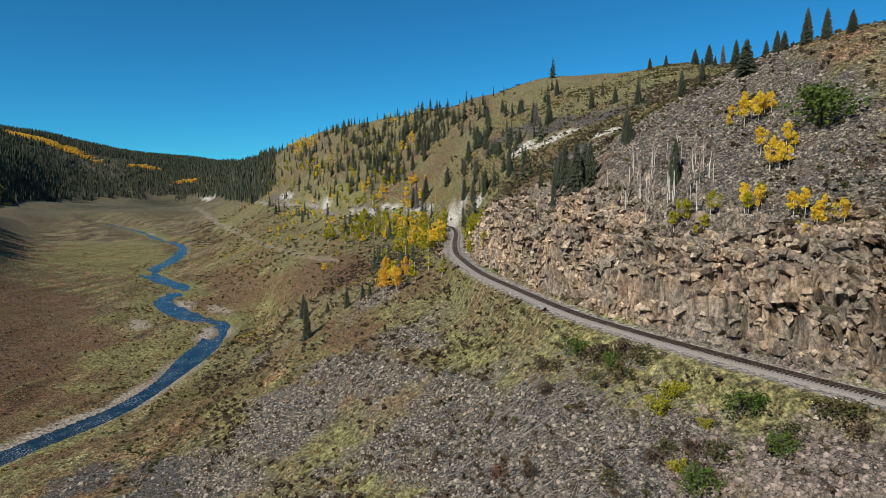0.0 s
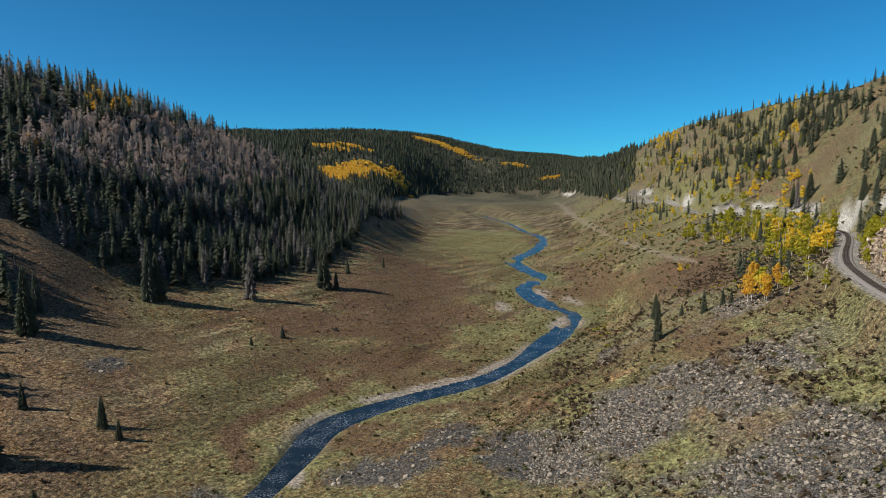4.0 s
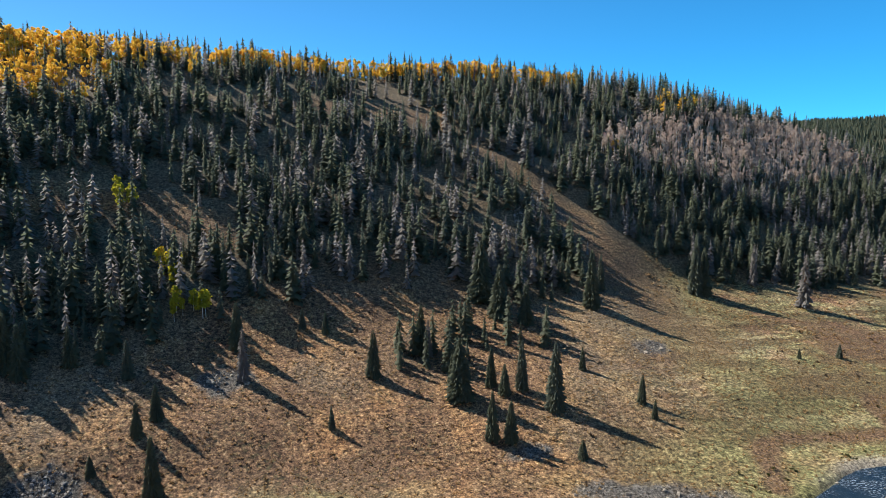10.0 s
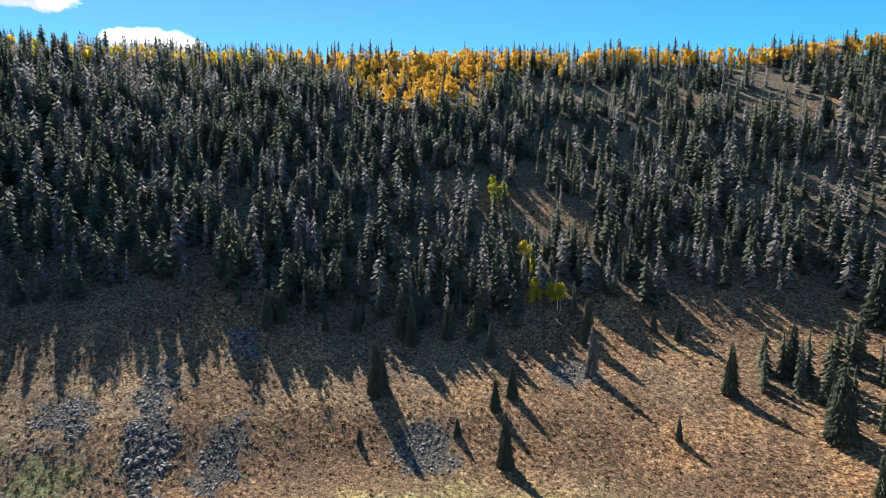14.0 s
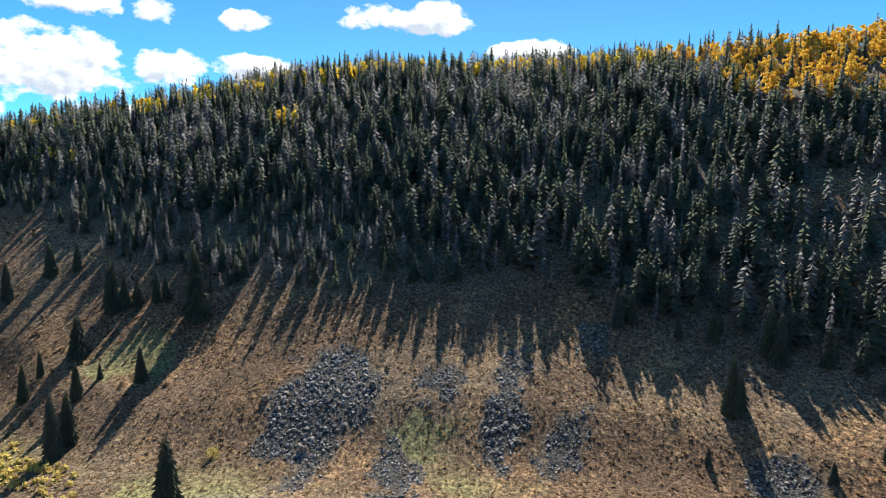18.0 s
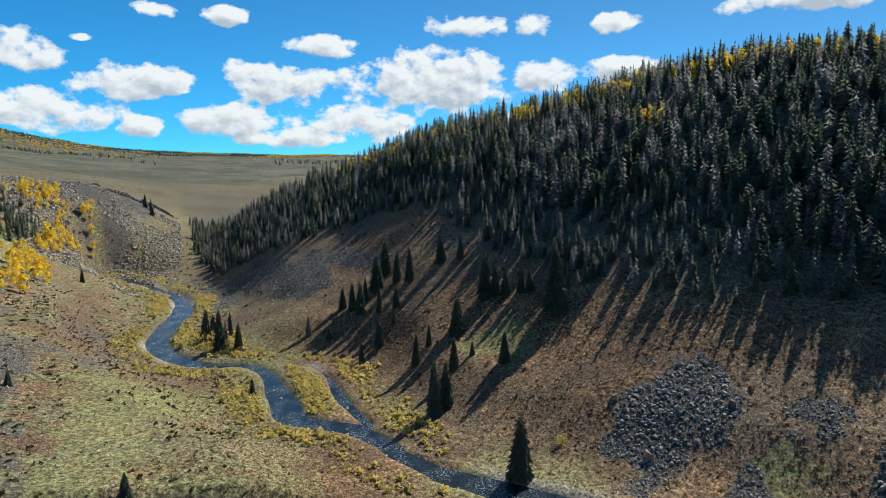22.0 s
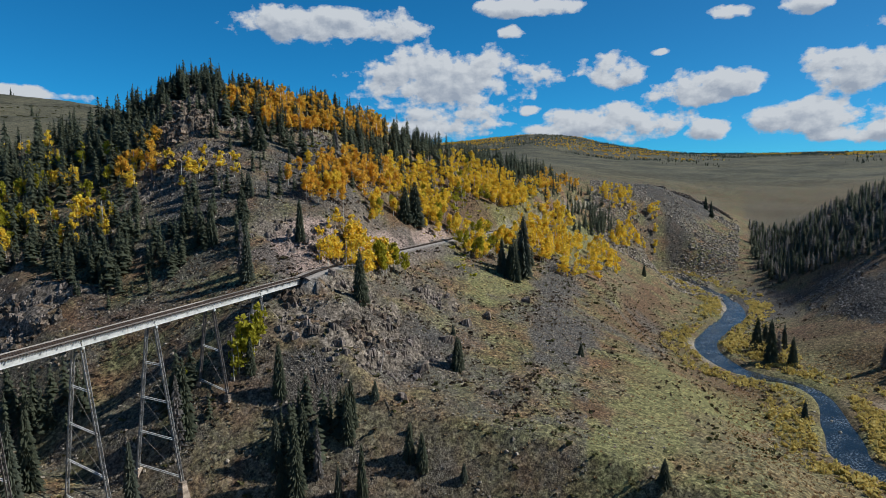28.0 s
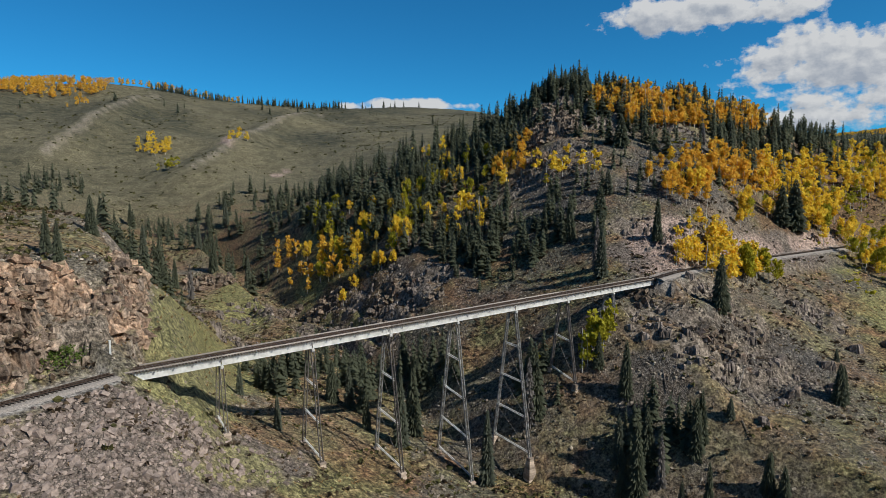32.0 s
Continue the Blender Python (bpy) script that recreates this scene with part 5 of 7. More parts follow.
CONES = [far_cone(s) for s in (1, 2, 3)]
x, y, a, r = scatter(120000, 15, 64, 1050, 4000, 31)
ok = (sample(GZ, x, y) > -27) & (np.random.default_rng(32).random(len(x)) < 0.3 + 0.7 * step(-0.45, -0.15, fbm(x, y, 260, 3, 97)))
ragged = fbm(x, y, 90, 3, 98)
gold = ok & (np.abs(a - 39.3 + 0.8 * ragged) < 4.0) & (np.abs(r - 1440 + 55 * (a - 39.3) + 80 * ragged) < 105 - 12 * np.abs(a - 39.3))
for az0, r0, wide, deep in ((42.2, 1650, 60, 30), (40.3, 1720, 60, 25), (33.4, 2730, 70, 50), (31.6, 2740, 90, 50), (29.6, 2710, 60, 30), (25.4, 2720, 60, 30), (22.2, 2470, 40, 25), (47.5, 2600, 90, 20)):
    gold |= ok & (blob(x, y, *polar(az0, r0), wide, deep, az0 + 90, 0.5, int(r0)) > 0.5)
stuff("far_forest", grove(CONES, x[ok & ~gold], y[ok & ~gold], 11, 24, 33, 1), M_SPRUCE, "dark distant conifer forest on the far valley hills", "forest")
x2, y2, a2, r2 = scatter(24000, 180, 232, 2300, 4740, 35)
ok2 = np.random.default_rng(36).random(len(x2)) < step(0.15, 0.4, fbm(x2, y2, 330, 3, 101)) * 0.6 * step(2450, 2800, r2) + step(3500, 4100, r2) * 0.75
stuff("plateau_trees", grove(CONES, x2[ok2], y2[ok2], 8, 16, 37, 1), M_SPRUCE, "dark distant trees dotted over the high plateau", "forest")
far_leaf = [leaf_cloud(s, 10, 0.15, 0.95, 0.28, 0.25, 4) for s in (1, 2)]
third = (fbm(x2, y2, 250, 3, 103) > 0.12) & (r2 > 3000)
on_butte = (a2 > 206) & (a2 < 223) & (r2 > 3250) & (np.random.default_rng(34).random(len(x2)) < 0.22 * step(0.0, 0.3, fbm(x2, y2, 300, 3, 105)))
q = np.random.default_rng(38)
x, y = (np.concatenate([w[gold] + q.normal(size=int(gold.sum())) * 9 for _ in range(3)]) for w in (x, y))
stuff("far_aspens", grove(far_leaf, x, y, 8, 13, 39, 0.5), M_ORANGE, "golden aspen groves on the far valley hills", "forest")
stuff("plateau_aspens", grove(far_leaf, x2[(ok2 & third) | on_butte], y2[(ok2 & third) | on_butte], 9, 14, 40, 0.5), M_ORANGE, "orange aspens along the edge of the high plateau", "forest")
x, y, a, r = scatter(2400, 258, 296, 820, 1220, 45)
line_of_trees = (a > 266) & (a < 282) & (r > 985) & (r < 1060)
lone = np.random.default_rng(46).random(len(x)) < 0.02
stuff("skyline_trees", grove(SPRUCES, x[line_of_trees | lone], y[line_of_trees | lone], 8, 15, 47), M_SPRUCE, "dark conifers along the grassy skyline", "forest")
x3, y3 = in_patch(420, *polar(291, 960), 100, 66, 200, 48)
x4, y4 = in_patch(60, *polar(281, 1030), 110, 12, 188, 49)
stuff("skyline_aspens", grove(ASPENS_FAR, np.r_[x3, x4], np.r_[y3, y4], 9, 14, 49), M_ORANGE, "orange aspen grove on the grassy hilltop", "forest")

# ================= single spruces =================
SPRUCE_SPOTS = {
    'meadow_north': [(-85, 156, 14.4), (-85, 160, 8.4), (-43, 147, 13.1), (-48, 171, 8.9), (-51, 164, 8.3), (-28, 189, 14.5), (11, 191, 13.4), (-2, 167, 6.0), (-81, 139, 3.8), (-58, 152, 4.7), (-60, 188, 10.3), (-105, 179, 8.5), (-113, 173, 5.5), (-86, 183, 13.2), (-90, 184, 15.1), (-129, 163, 11.6), (-127, 168, 9.1), (-12, 218, 6.7), (-4, 217, 7.0), (-32, 205, 13.7), (-76, 190, 10.6)],
    'meadow_east': [(41, 158, 12.5), (46, 157, 10.2), (91, 170, 8.0), (91, 162, 5.4), (63, 169, 18.1), (56, 180, 14.0), (80, 190, 7.1), (36, 177, 16.8), (35, 184, 10.4), (47, 183, 11.6), (50, 178, 8.8), (30, 202, 12.0), (28, 205, 14.9), (62, 229, 18.5), (71, 224, 14.2), (104, 239, 21.8), (115, 255, 14.3), (166, 263, 24), (170, 263, 19.6), (207, 278, 18.9), (232, 285, 19.8), (213, 250, 22.7), (266, 249, 23.6), (271, 244, 9.4), (308, 267, 8.3), (358, 276, 6.4), (185, 198, 4.9), (361, 311, 10.1), (462, 361, 4.8), (168, 198, 3.6), (63, 148, 4.7), (58, 243, 21.5)],
    'river_bank': [(-206, 33, 9.9), (-188, 8, 16.2), (-192, 12, 12.9), (-148, 28, 14.2), (-224, 3, 10.5), (-255, -12, 11.3), (-248, -19, 8.0), (-211, 16, 10.0), (-234, 19, 13.2), (-232, 8, 7.6), (-274, -35, 5.0), (-279, -45, 9.3), (-275, -5, 8.3), (-280, -13, 8.9), (-300, -15, 14.9), (-310, -11, 16.7), (-297, -5, 13.5), (-291, 1, 14.5), (-264, -6, 4.9), (-294, 16, 12.1), (-289, 25, 10.6), (-252, 32, 17.7), (-251, 36, 11.8), (-249, 40, 9.4), (-246, 46, 10.5), (-244, 49, 8.1), (-226, 55, 22.8), (-226, 57, 8.7), (-264, 59, 5.0), (-295, -31, 9.3), (-290, -26, 11.8)],
    'river_bank_far': [(-285, -22, 12.9), (-293, -20, 10.6), (-216, 23, 4.5), (-273, -83, 16.7), (-290, -94, 13.8), (-274, -75, 10.8), (-313, -98, 6.8), (-297, -85, 10.3), (-216, -55, 5.8), (-640, -262, 11.6), (-639, -256, 10.6), (-292, -89, 10.1), (-279, -82, 11.4)],
    'rail_slope': [(-118, -55, 4.9), (-118, -114, 8.4), (-171, -109, 4.0), (-365, -187, 7.5), (-214, -166, 23.9), (-108, -143, 13.4), (-205, -166, 12.7), (-205, -164, 16.2), (-203, -169, 13.8), (-182, -207, 14.4), (-189, -208, 17.1), (-618, -247, 12.2), (-134, -131, 3.2), (-90, -98, 5.3), (-91, -103, 2.4), (-89, -113, 4.2)],
    'gorge_side': [(-67, -113, 24), (-80, -112, 11.9), (-77, -103, 11.3), (-89, -97, 8.0), (-118, -55, 5.5), (-118, -114, 8.6), (-73, -106, 7.5), (-107, -142, 12.3), (-87, -173, 16.0), (-111, -179, 9.4), (-88, -195, 14.6), (-73, -129, 12.3), (-52, -137, 18.0), (-94, -89, 3.8), (-71, -116, 12.9), (-72, -112, 10.8), (-70, -137, 8.3)],
    'bridge': [(-82, -113, 11.1), (-86, -168, 14.3), (-111, -179, 12.7), (-37, -122, 15.5), (-54, -138, 15.4), (-120, -115, 7.9), (43, -123, 7.6), (47, -129, 7.9), (116, -464, 24), (47, -155, 8.4), (105, -362, 18.0), (15, -144, 7.2), (10, -155, 7.1), (6, -152, 8.4), (-6, -152, 10.0), (-10, -150, 10.0), (-20, -132, 18.1), (-24, -139, 15.0), (-13, -138, 9.3), (6, -125, 7.0), (43, -253, 13.2), (39, -287, 19.9), (51, -326, 12.6), (56, -263, 14.6), (51, -266, 11.5), (48, -416, 19.7), (27, -316, 16.8), (66, -282, 16.7), (-66, -119, 11.5), (-65, -115, 8.7), (-88, -100, 8.0)],
    'above_track': [(226, 51, 16.6), (240, 38, 10.1), (247, 47, 5.1), (242, 32, 6.8), (240, 29, 6.7), (273, 26, 11.4), (269, 18, 11.2), (632, 143, 17.2), (397, 34, 12.7), (251, -17, 8.5), (343, -23, 15.5), (370, -18, 11.7), (397, -14, 11.5), (482, 20, 24), (483, 15, 13.1), (179, -32, 11.3), (188, -37, 15.1), (172, -37, 17.0), (173, -41, 13.9), (203, -32, 7.3), (142, -53, 8.9), (178, -53, 9.5), (312, -34, 9.8), (449, -82, 13.7), (310, -86, 6.8), (284, -89, 11.2), (353, -90, 9.3), (333, -79, 8.7), (346, -58, 10.7), (370, -54, 14.6), (471, -35, 12.4)],
    'upper_slope': [(181, -53, 7.9), (309, -85, 7.6), (280, -87, 9.4), (258, -98, 8.5), (287, -118, 9.1), (328, -78, 9.9), (453, -83, 9.6), (345, -59, 10.3), (359, -54, 12.7), (437, -56, 9.2), (313, -34, 9.2), (347, -24, 11.2), (368, -18, 10.3), (395, -14, 12.1), (475, -46, 8.7), (346, -43, 7.3), (477, -35, 12.0), (445, -25, 14.3), (490, 13, 15.1), (493, 23, 13.8), (578, 27, 14.5), (599, 42, 15.1), (603, 53, 15.2), (673, 41, 18.8), (594, 4, 14.9), (145, -54, 7.5), (175, -39, 8.8), (191, -35, 8.1), (257, 59, 9.2), (384, 30, 9.7)],
    'skyline': [(466, -47, 8.2), (440, -55, 11.6), (247, -94, 8.6), (283, -116, 8.6), (177, -85, 11.5), (317, -147, 16.5), (357, -154, 7.1), (176, -101, 11.8), (172, -104, 9.8), (180, -97, 7.0), (182, -96, 7.7), (186, -95, 5.6), (166, -107, 7.0), (352, -156, 14.3), (420, -177, 18.5), (428, -171, 12.6), (438, -144, 10.3), (418, -148, 9.4), (439, -27, 13.6), (447, -19, 15.9), (674, 28, 24), (610, 23, 24), (624, 1, 13.7), (694, 38, 21.5), (366, -34, 9.8), (399, -32, 8.9), (348, -43, 6.2), (190, -36, 13.6), (173, -36, 10.9), (179, -41, 11.2), (-128, -235, 15.0), (-100, -197, 13.0), (-191, -250, 14.0), (-168, -238, 11.0), (-108, -207, 11.0)],
}


def part(name, me, parent, label=""):
    ob = new(name, me)
    ob.parent = parent
    return tagged(ob, label)


def tree_thing(name, trunk_me, crown_me, label, category, group):
    root = new(name)
    part("trunk", trunk_me, root)
    part("crown", crown_me, root)
    return tagged(root, label, category, group)


WHERE = {"meadow_north": "on the dry meadow", "meadow_east": "on the meadow beside the river", "river_bank": "on the slope above the river bank", "river_bank_far": "beside the river among willows",
         "rail_slope": "on the stony slope below the railway", "gorge_side": "on the side of the gorge", "bridge": "in the gorge near the trestle", "above_track": "on the hillside along the railway", "upper_slope": "on the open grassy slope above the railway", "skyline": "high on the rocky skyline"}
trunk_meshes = [mesh("trunk", *trunk_shape(0.9, 0.018, 0.004, 6, 0.002, s), M_BARK) for s in range(2)]
crown_meshes = [mesh("crown", *b, M_SPRUCE if i != 1 else M_BLUE) for i, b in enumerate(BOUGHS)]
dead_mesh = mesh("crown", *bough_spruce(81, 240, 0.15), M_DEAD)
g = np.random.default_rng(50)
for place, spots in SPRUCE_SPOTS.items():
    first = {}
    for px, py, h in spots:
        h = min(h * 1.1, 17) if place in ("bridge", "gorge_side") else min(h * 0.85, 14) if place == "skyline" else h * (0.9 if place == "above_track" else 1.16)
        k = int(g.integers(0, 4))
        is_dead = g.random() < 0.06 and h > 9
        key = "dead" if is_dead else k
        z = float(ground(px, py)) - 0.25
        wide = h * g.uniform(0.72, 1.08) * (1.25 if h < 6 else 0.78 if place in ("above_track", "bridge", "gorge_side") else 1.3 if place == "skyline" else 1)
        m = Matrix.LocRotScale((px, py, z), Euler((0, 0, g.uniform(0, 6.28))), (wide, wide, h))
        if key not in first:
            label = ("grey dead spruce " if is_dead else "blue-green spruce " if k == 1 else "dark green spruce ") + WHERE[place]
            first[key] = tree_thing("spruce_tree", trunk_meshes[k % 2], dead_mesh if is_dead else crown_meshes[k], label, "tree", "spruces " + WHERE[place])
            first[key].matrix_basis = m
        else:
            copied = copy_thing(first[key], Matrix.Identity(4))
            copied.matrix_basis = m

# ================= aspens =================
# colour, centre, half-lengths, turn, count
STANDS = [
    ('gold', 137, -637, 20, 12, 93, 22),
    ('gold', 60, -640, 12, 8, 93, 6),
    ('orange', 250, -800, 26, 8, 80, 7),
    ('lime', 110, -560, 8, 6, 93, 5),
    ('lime', 310, 10, 93, 14, -176, 34),
    ('orange', 244, 20, 21, 5, -164, 8),
]
STANDS += [
    ('lime', 433, 53, 39, 14, -163, 12),
    ('gold', 132, -71, 5, 3, -176, 5),
    ('gold', 123, -61, 3, 3, -146, 5),
    ('gold', 108, -65, 6, 3, 45, 10),
    ('gold', 156, -76, 7, 4, 176, 8),
    ('lime', 127, -50, 5, 3, -138, 8),
    ('lime', 257, -13, 59, 3, -178, 10),
    ('gold', 693, 142, 81, 13, -160, 6),
    ('gold', 683, 40, 71, 9, -160, 8),
    ('bare', 146, -50, 16, 7, -162, 45),
    ('orange', -158, 356, 42, 36, -140, 140),
    ('gold', -60, 231, 5, 4, -150, 4),
]
STANDS += [
    ('lime', -49, 216, 5, 4, 103, 5),
    ('lime', -82, 269, 5, 5, 85, 3),
    ('bare', 292, 404, 118, 27, -164, 260),
    ('orange', 263, 453, 26, 11, -154, 16),
    ('orange', 177, 375, 8, 4, 55, 3),
    ('gold', -337, 131, 11, 6, -178, 6),
    ('gold', -413, 29, 20, 4, -149, 5),
    ('gold', 1100, 246, 142, 8, -159, 16),
    ('lime', 900, 197, 112, 7, -156, 14),
    ('lime', 1170, 317, 157, 9, -154, 10),
    ('lime', 403, 16, 53, 18, -170, 30),
    ('gold', 353, 13, 59, 10, -175, 22),
]
STANDS += [
    ('lime', 428, 46, 30, 14, -150, 16),
    ('lime', 408, 69, 32, 8, -155, 10),
    ('gold', 579, 58, 46, 14, -158, 8),
]
STANDS += [
    ('orange', -170, -262, 27, 11, -166, 60), ('orange', -151, -270, 17, 10, -169, 40), ('orange', -218, -275, 28, 5, -151, 26), ('gold', -288, -262, 40, 13, -154, 60), ('gold', -298, -249, 28, 10, -159, 40),
    ('orange', -170, -222, 37, 6, -151, 46), ('gold', -222, -240, 37, 10, -157, 40), ('orange', -136, -207, 14, 9, 46, 18), ('gold', -209, -213, 18, 5, -159, 16), ('gold', -166, -205, 16, 4, -149, 8),
]
STANDS += [
    ('gold', -128, -171, 17, 8, -148, 44), ('lime', -139, -167, 10, 4, -155, 8), ('gold', -324, -235, 61, 12, -151, 60), ('gold', -219, -193, 22, 10, -147, 30), ('gold', -300, -189, 49, 12, -162, 50),
    ('gold', -271, -198, 36, 10, -161, 30), ('gold', -454, -239, 65, 5, -165, 30), ('gold', -477, -272, 32, 12, -174, 22), ('orange', -400, -275, 60, 12, -151, 20), ('lime', -255, -250, 40, 16, -155, 16),
]
STANDS += [
    ('gold', -21, -283, 40, 11, 114, 20), ('gold', -28, -256, 22, 9, 108, 12), ('orange', -1, -300, 40, 10, 113, 14), ('gold', -54, -272, 24, 14, 101, 16), ('lime', -72, -270, 22, 13, 102, 9), ('gold', -15, -265, 18, 6, 93, 5),
    ('orange', -90, -262, 13, 6, 84, 10), ('gold', -62, -238, 10, 7, 114, 8), ('gold', -96, -238, 26, 7, 118, 8), ('lime', -10, -320, 26, 6, 109, 8), ('lime', -70, -140, 4, 3, 132, 8), ('gold', -64, -313, 18, 7, 98, 5),
]
STANDS += [
    ('gold', 414, 32, 19, 9, -156, 8), ('gold', 1104, 241, 127, 9, -158, 26), ('lime', 1084, 276, 209, 10, -155, 16), ('gold', 849, 170, 89, 9, -157, 8), ('lime', 651, 63, 80, 23, -160, 16), ('lime', 592, 88, 88, 10, -153, 10),
    ('gold', 500, 18, 45, 9, -162, 8), ('lime', 1019, 277, 174, 7, -154, 6),
]
LEAF = {"gold": M_GOLD, "orange": M_ORANGE, "lime": M_LIME}
SHADE = {"gold": "golden aspen with a pale trunk on the slope", "orange": "orange-gold aspen with a pale trunk on the slope", "lime": "yellow-green aspen with a pale trunk on the slope"}
stem_meshes = [mesh("trunk", *s, M_ASPEN) for s in ASPEN_STEMS]
leaf_meshes = {k: [mesh("crown", *s, m) for s in ASPENS] for k, m in LEAF.items()}
singles, first, joined, stems = 0, {}, {"gold": [], "orange": [], "lime": []}, []
for i, (colour, cx, cy, rx, ry, turn, n) in enumerate(STANDS):
    on_cliff = math.hypot(cx, cy) < 185 and cx > 0 and cy < 0
    many = n * (1 if on_cliff else 4) if colour == 'bare' else int(n * (0.8 if on_cliff else 1.65 if cx < -120 and cy < -150 else 1.45))
    x, y = in_patch(many, cx, cy, rx * 1.1, ry * 1.25 + 1, turn, 600 + i)
    ok = (nearest(x, y, west_line)[0] > 3.5) & (nearest(x, y, east_line)[0] > 3.5)
    x, y = x[ok], y[ok]
    if colour == "bare":
        parts = grove(TWIGS, *((x[::3], y[::3]) if on_cliff else (x, y)), 6, 9, 700 + i) + ([] if on_cliff else grove(BARE_CROWNS, x, y, 9, 14, 705 + i))
        stuff("bare_aspens", parts, M_BARE, "leafless grey aspens crowded on the hillside", "forest")
        stems += grove(ASPEN_STEMS, x, y, 6 if on_cliff else 9, 9 if on_cliff else 13, 710 + i)
        continue
    if n <= 36 and math.hypot(cx, cy) < 300 and singles < 290:
        singles += len(x)
        for px, py in zip(x, y):
            tint = colour if g.random() < 0.72 else ("lime" if colour != "orange" else "gold")
            h = g.uniform(2.5, 6.5) if on_cliff else g.uniform(6, 11)
            k = int(g.integers(0, 3))
            m = Matrix.LocRotScale((px, py, float(ground(px, py)) - 0.2), Euler((0, 0, g.uniform(0, 6.28))), (h * 0.9, h * 0.9, h))
            if (tint, k) not in first:
                first[tint, k] = tree_thing("aspen_tree", stem_meshes[k], leaf_meshes[tint][k], SHADE[tint], "tree", "aspens on the sunny slopes")
                first[tint, k].matrix_basis = m
            else:
                copied = copy_thing(first[tint, k], Matrix.Identity(4))
                copied.matrix_basis = m
    else:
        joined[colour] += grove(ASPENS_FAR, x, y, 8, 12, 720 + i, fat=0.15)
        stems += grove(ASPEN_STEMS, x, y, 8, 12, 730 + i)


# pale-stemmed aspens standing singly on the talus above the railway
for i, (px, py, h) in enumerate([(151.2, -72.7, 9.2), (129.7, -68.1, 9.0), (128.0, -69.2, 8.2), (121.3, -59.0, 7.5), (150.7, -75.7, 8.8), (153.8, -70.2, 4.5), (127.2, -70.5, 6.3), (120.2, -60.9, 5.7)]):
    tree = tree_thing("aspen_tree", stem_meshes[i % 3], leaf_meshes["gold"][i % 3], "golden aspen with a white trunk on the talus", "tree", "aspens on the talus")
    tree.matrix_basis = Matrix.LocRotScale((px, py, float(ground(px, py)) - 0.2), Euler((0, 0, i * 1.7)), (h * 0.68, h * 0.68, h * 0.85))

q = np.random.default_rng(840)
a = np.concatenate([q.uniform(218, 252, 150), q.normal(243, 5, 60)])
r = crest(a) * q.uniform(0.9, 1.0, len(a))
stuff("crest_spruces", grove(SPRUCES, r * np.cos(np.radians(a)), r * np.sin(np.radians(a)), 8, 14, 841, 0.5), M_SPRUCE, "dark spruces along the rocky crest of the knob", "forest")
for colour, a0, a1, n, back, seed in (("orange", 101, 126, 220, 22, 1), ("orange", 68, 100, 240, 14, 2), ("gold", 133, 145, 50, 10, 3), ("gold", 146, 163, 80, 12, 4), ("gold", 163, 186, 110, 16, 5), ("gold", 126, 133, 40, 14, 6)):
    q = np.random.default_rng(800 + seed)
    a = q.uniform(a0, a1, n)
    r = crest(a) - 6 + q.normal(size=n) * back * 0.6
    x, y = r * np.cos(np.radians(a)), r * np.sin(np.radians(a))
    joined[colour] += grove(ASPENS_FAR, x, y, 10, 15, 810 + seed, fat=0.15)
    stems += grove(ASPEN_STEMS, x, y, 9, 14, 820 + seed)
x, y, a, r = scatter(700, 1, 18, 330, 1300, 55)
ok = dry_of_water(x, y, 14) & (sample(GZ, x, y) > -50) & (fbm(x, y, 110, 3, 104) > 0.15)
half = np.random.default_rng(57).random(len(x)) < 0.5
joined["lime"] += grove(ASPENS_FAR, x[ok & half], y[ok & half], 4, 9, 56)
joined["gold"] += grove(ASPENS_FAR, x[ok & ~half], y[ok & ~half], 4, 9, 58)
stuff("golden_aspen_stand", joined["gold"], M_GOLD, "stands of golden aspens along ridges and slopes", "forest")
stuff("orange_aspen_stand", joined["orange"], M_ORANGE, "stands of orange aspens on ridge and hillside", "forest")
stuff("green_aspen_stand", joined["lime"], M_LIME, "yellow-green aspens and brush on the hillside", "forest")
stuff("aspen_trunks", stems, M_ASPEN, "pale slender aspen trunks in the stands", "forest")


# ================= railway trestle =================
def box_shape(p, q, wide, deep, up=Vector((0, 0, 1))):
    """A bar from p to q with that width and depth, as arrays."""
    p, q = Vector(p), Vector(q)
    d = (q - p).normalized()
    s = d.cross(up)
    s = s.normalized() if s.length > 1e-4 else Vector((1, 0, 0))
    u = s.cross(d).normalized()
    v = [c + s * (a * wide / 2) + u * (b * deep / 2) for c in (p, q) for a, b in ((-1, -1), (1, -1), (1, 1), (-1, 1))]
    f = [(0, 1, 2, 3), (4, 7, 6, 5), (0, 4, 5, 1), (1, 5, 6, 2), (2, 6, 7, 3), (3, 7, 4, 0)]
    return np.array([tuple(k) for k in v]), np.array(f)


def bars(name, shapes, material, parent, label=""):
    return part(name, mesh(name, *join(shapes), material), parent, label)


FOOT = Vector((14.25, -109.6, Z0 - 30.0))
SPAN = Vector((-15.34, -5.94, 0.51))
ALONG = SPAN.normalized()
TOWARDS = Vector((ALONG.y, -ALONG.x, 0)).normalized()
if TOWARDS.y < 0:
    TOWARDS = -TOWARDS
AXIS = -TOWARDS * 1.15
UP = Vector((0, 0, 1))


def deck(i, side=0.0, up=0.0):
    """A point of the bridge: i spans along it, side metres towards the river, up metres above the girders' foot."""
    return FOOT + SPAN * i + AXIS + TOWARDS * side + UP * up


trestle = tagged(new("railway_trestle"), "tall silver steel railway trestle on lattice towers across a gorge", "bridge")
trestle.location = deck(3)
bpy.context.view_layer.update()


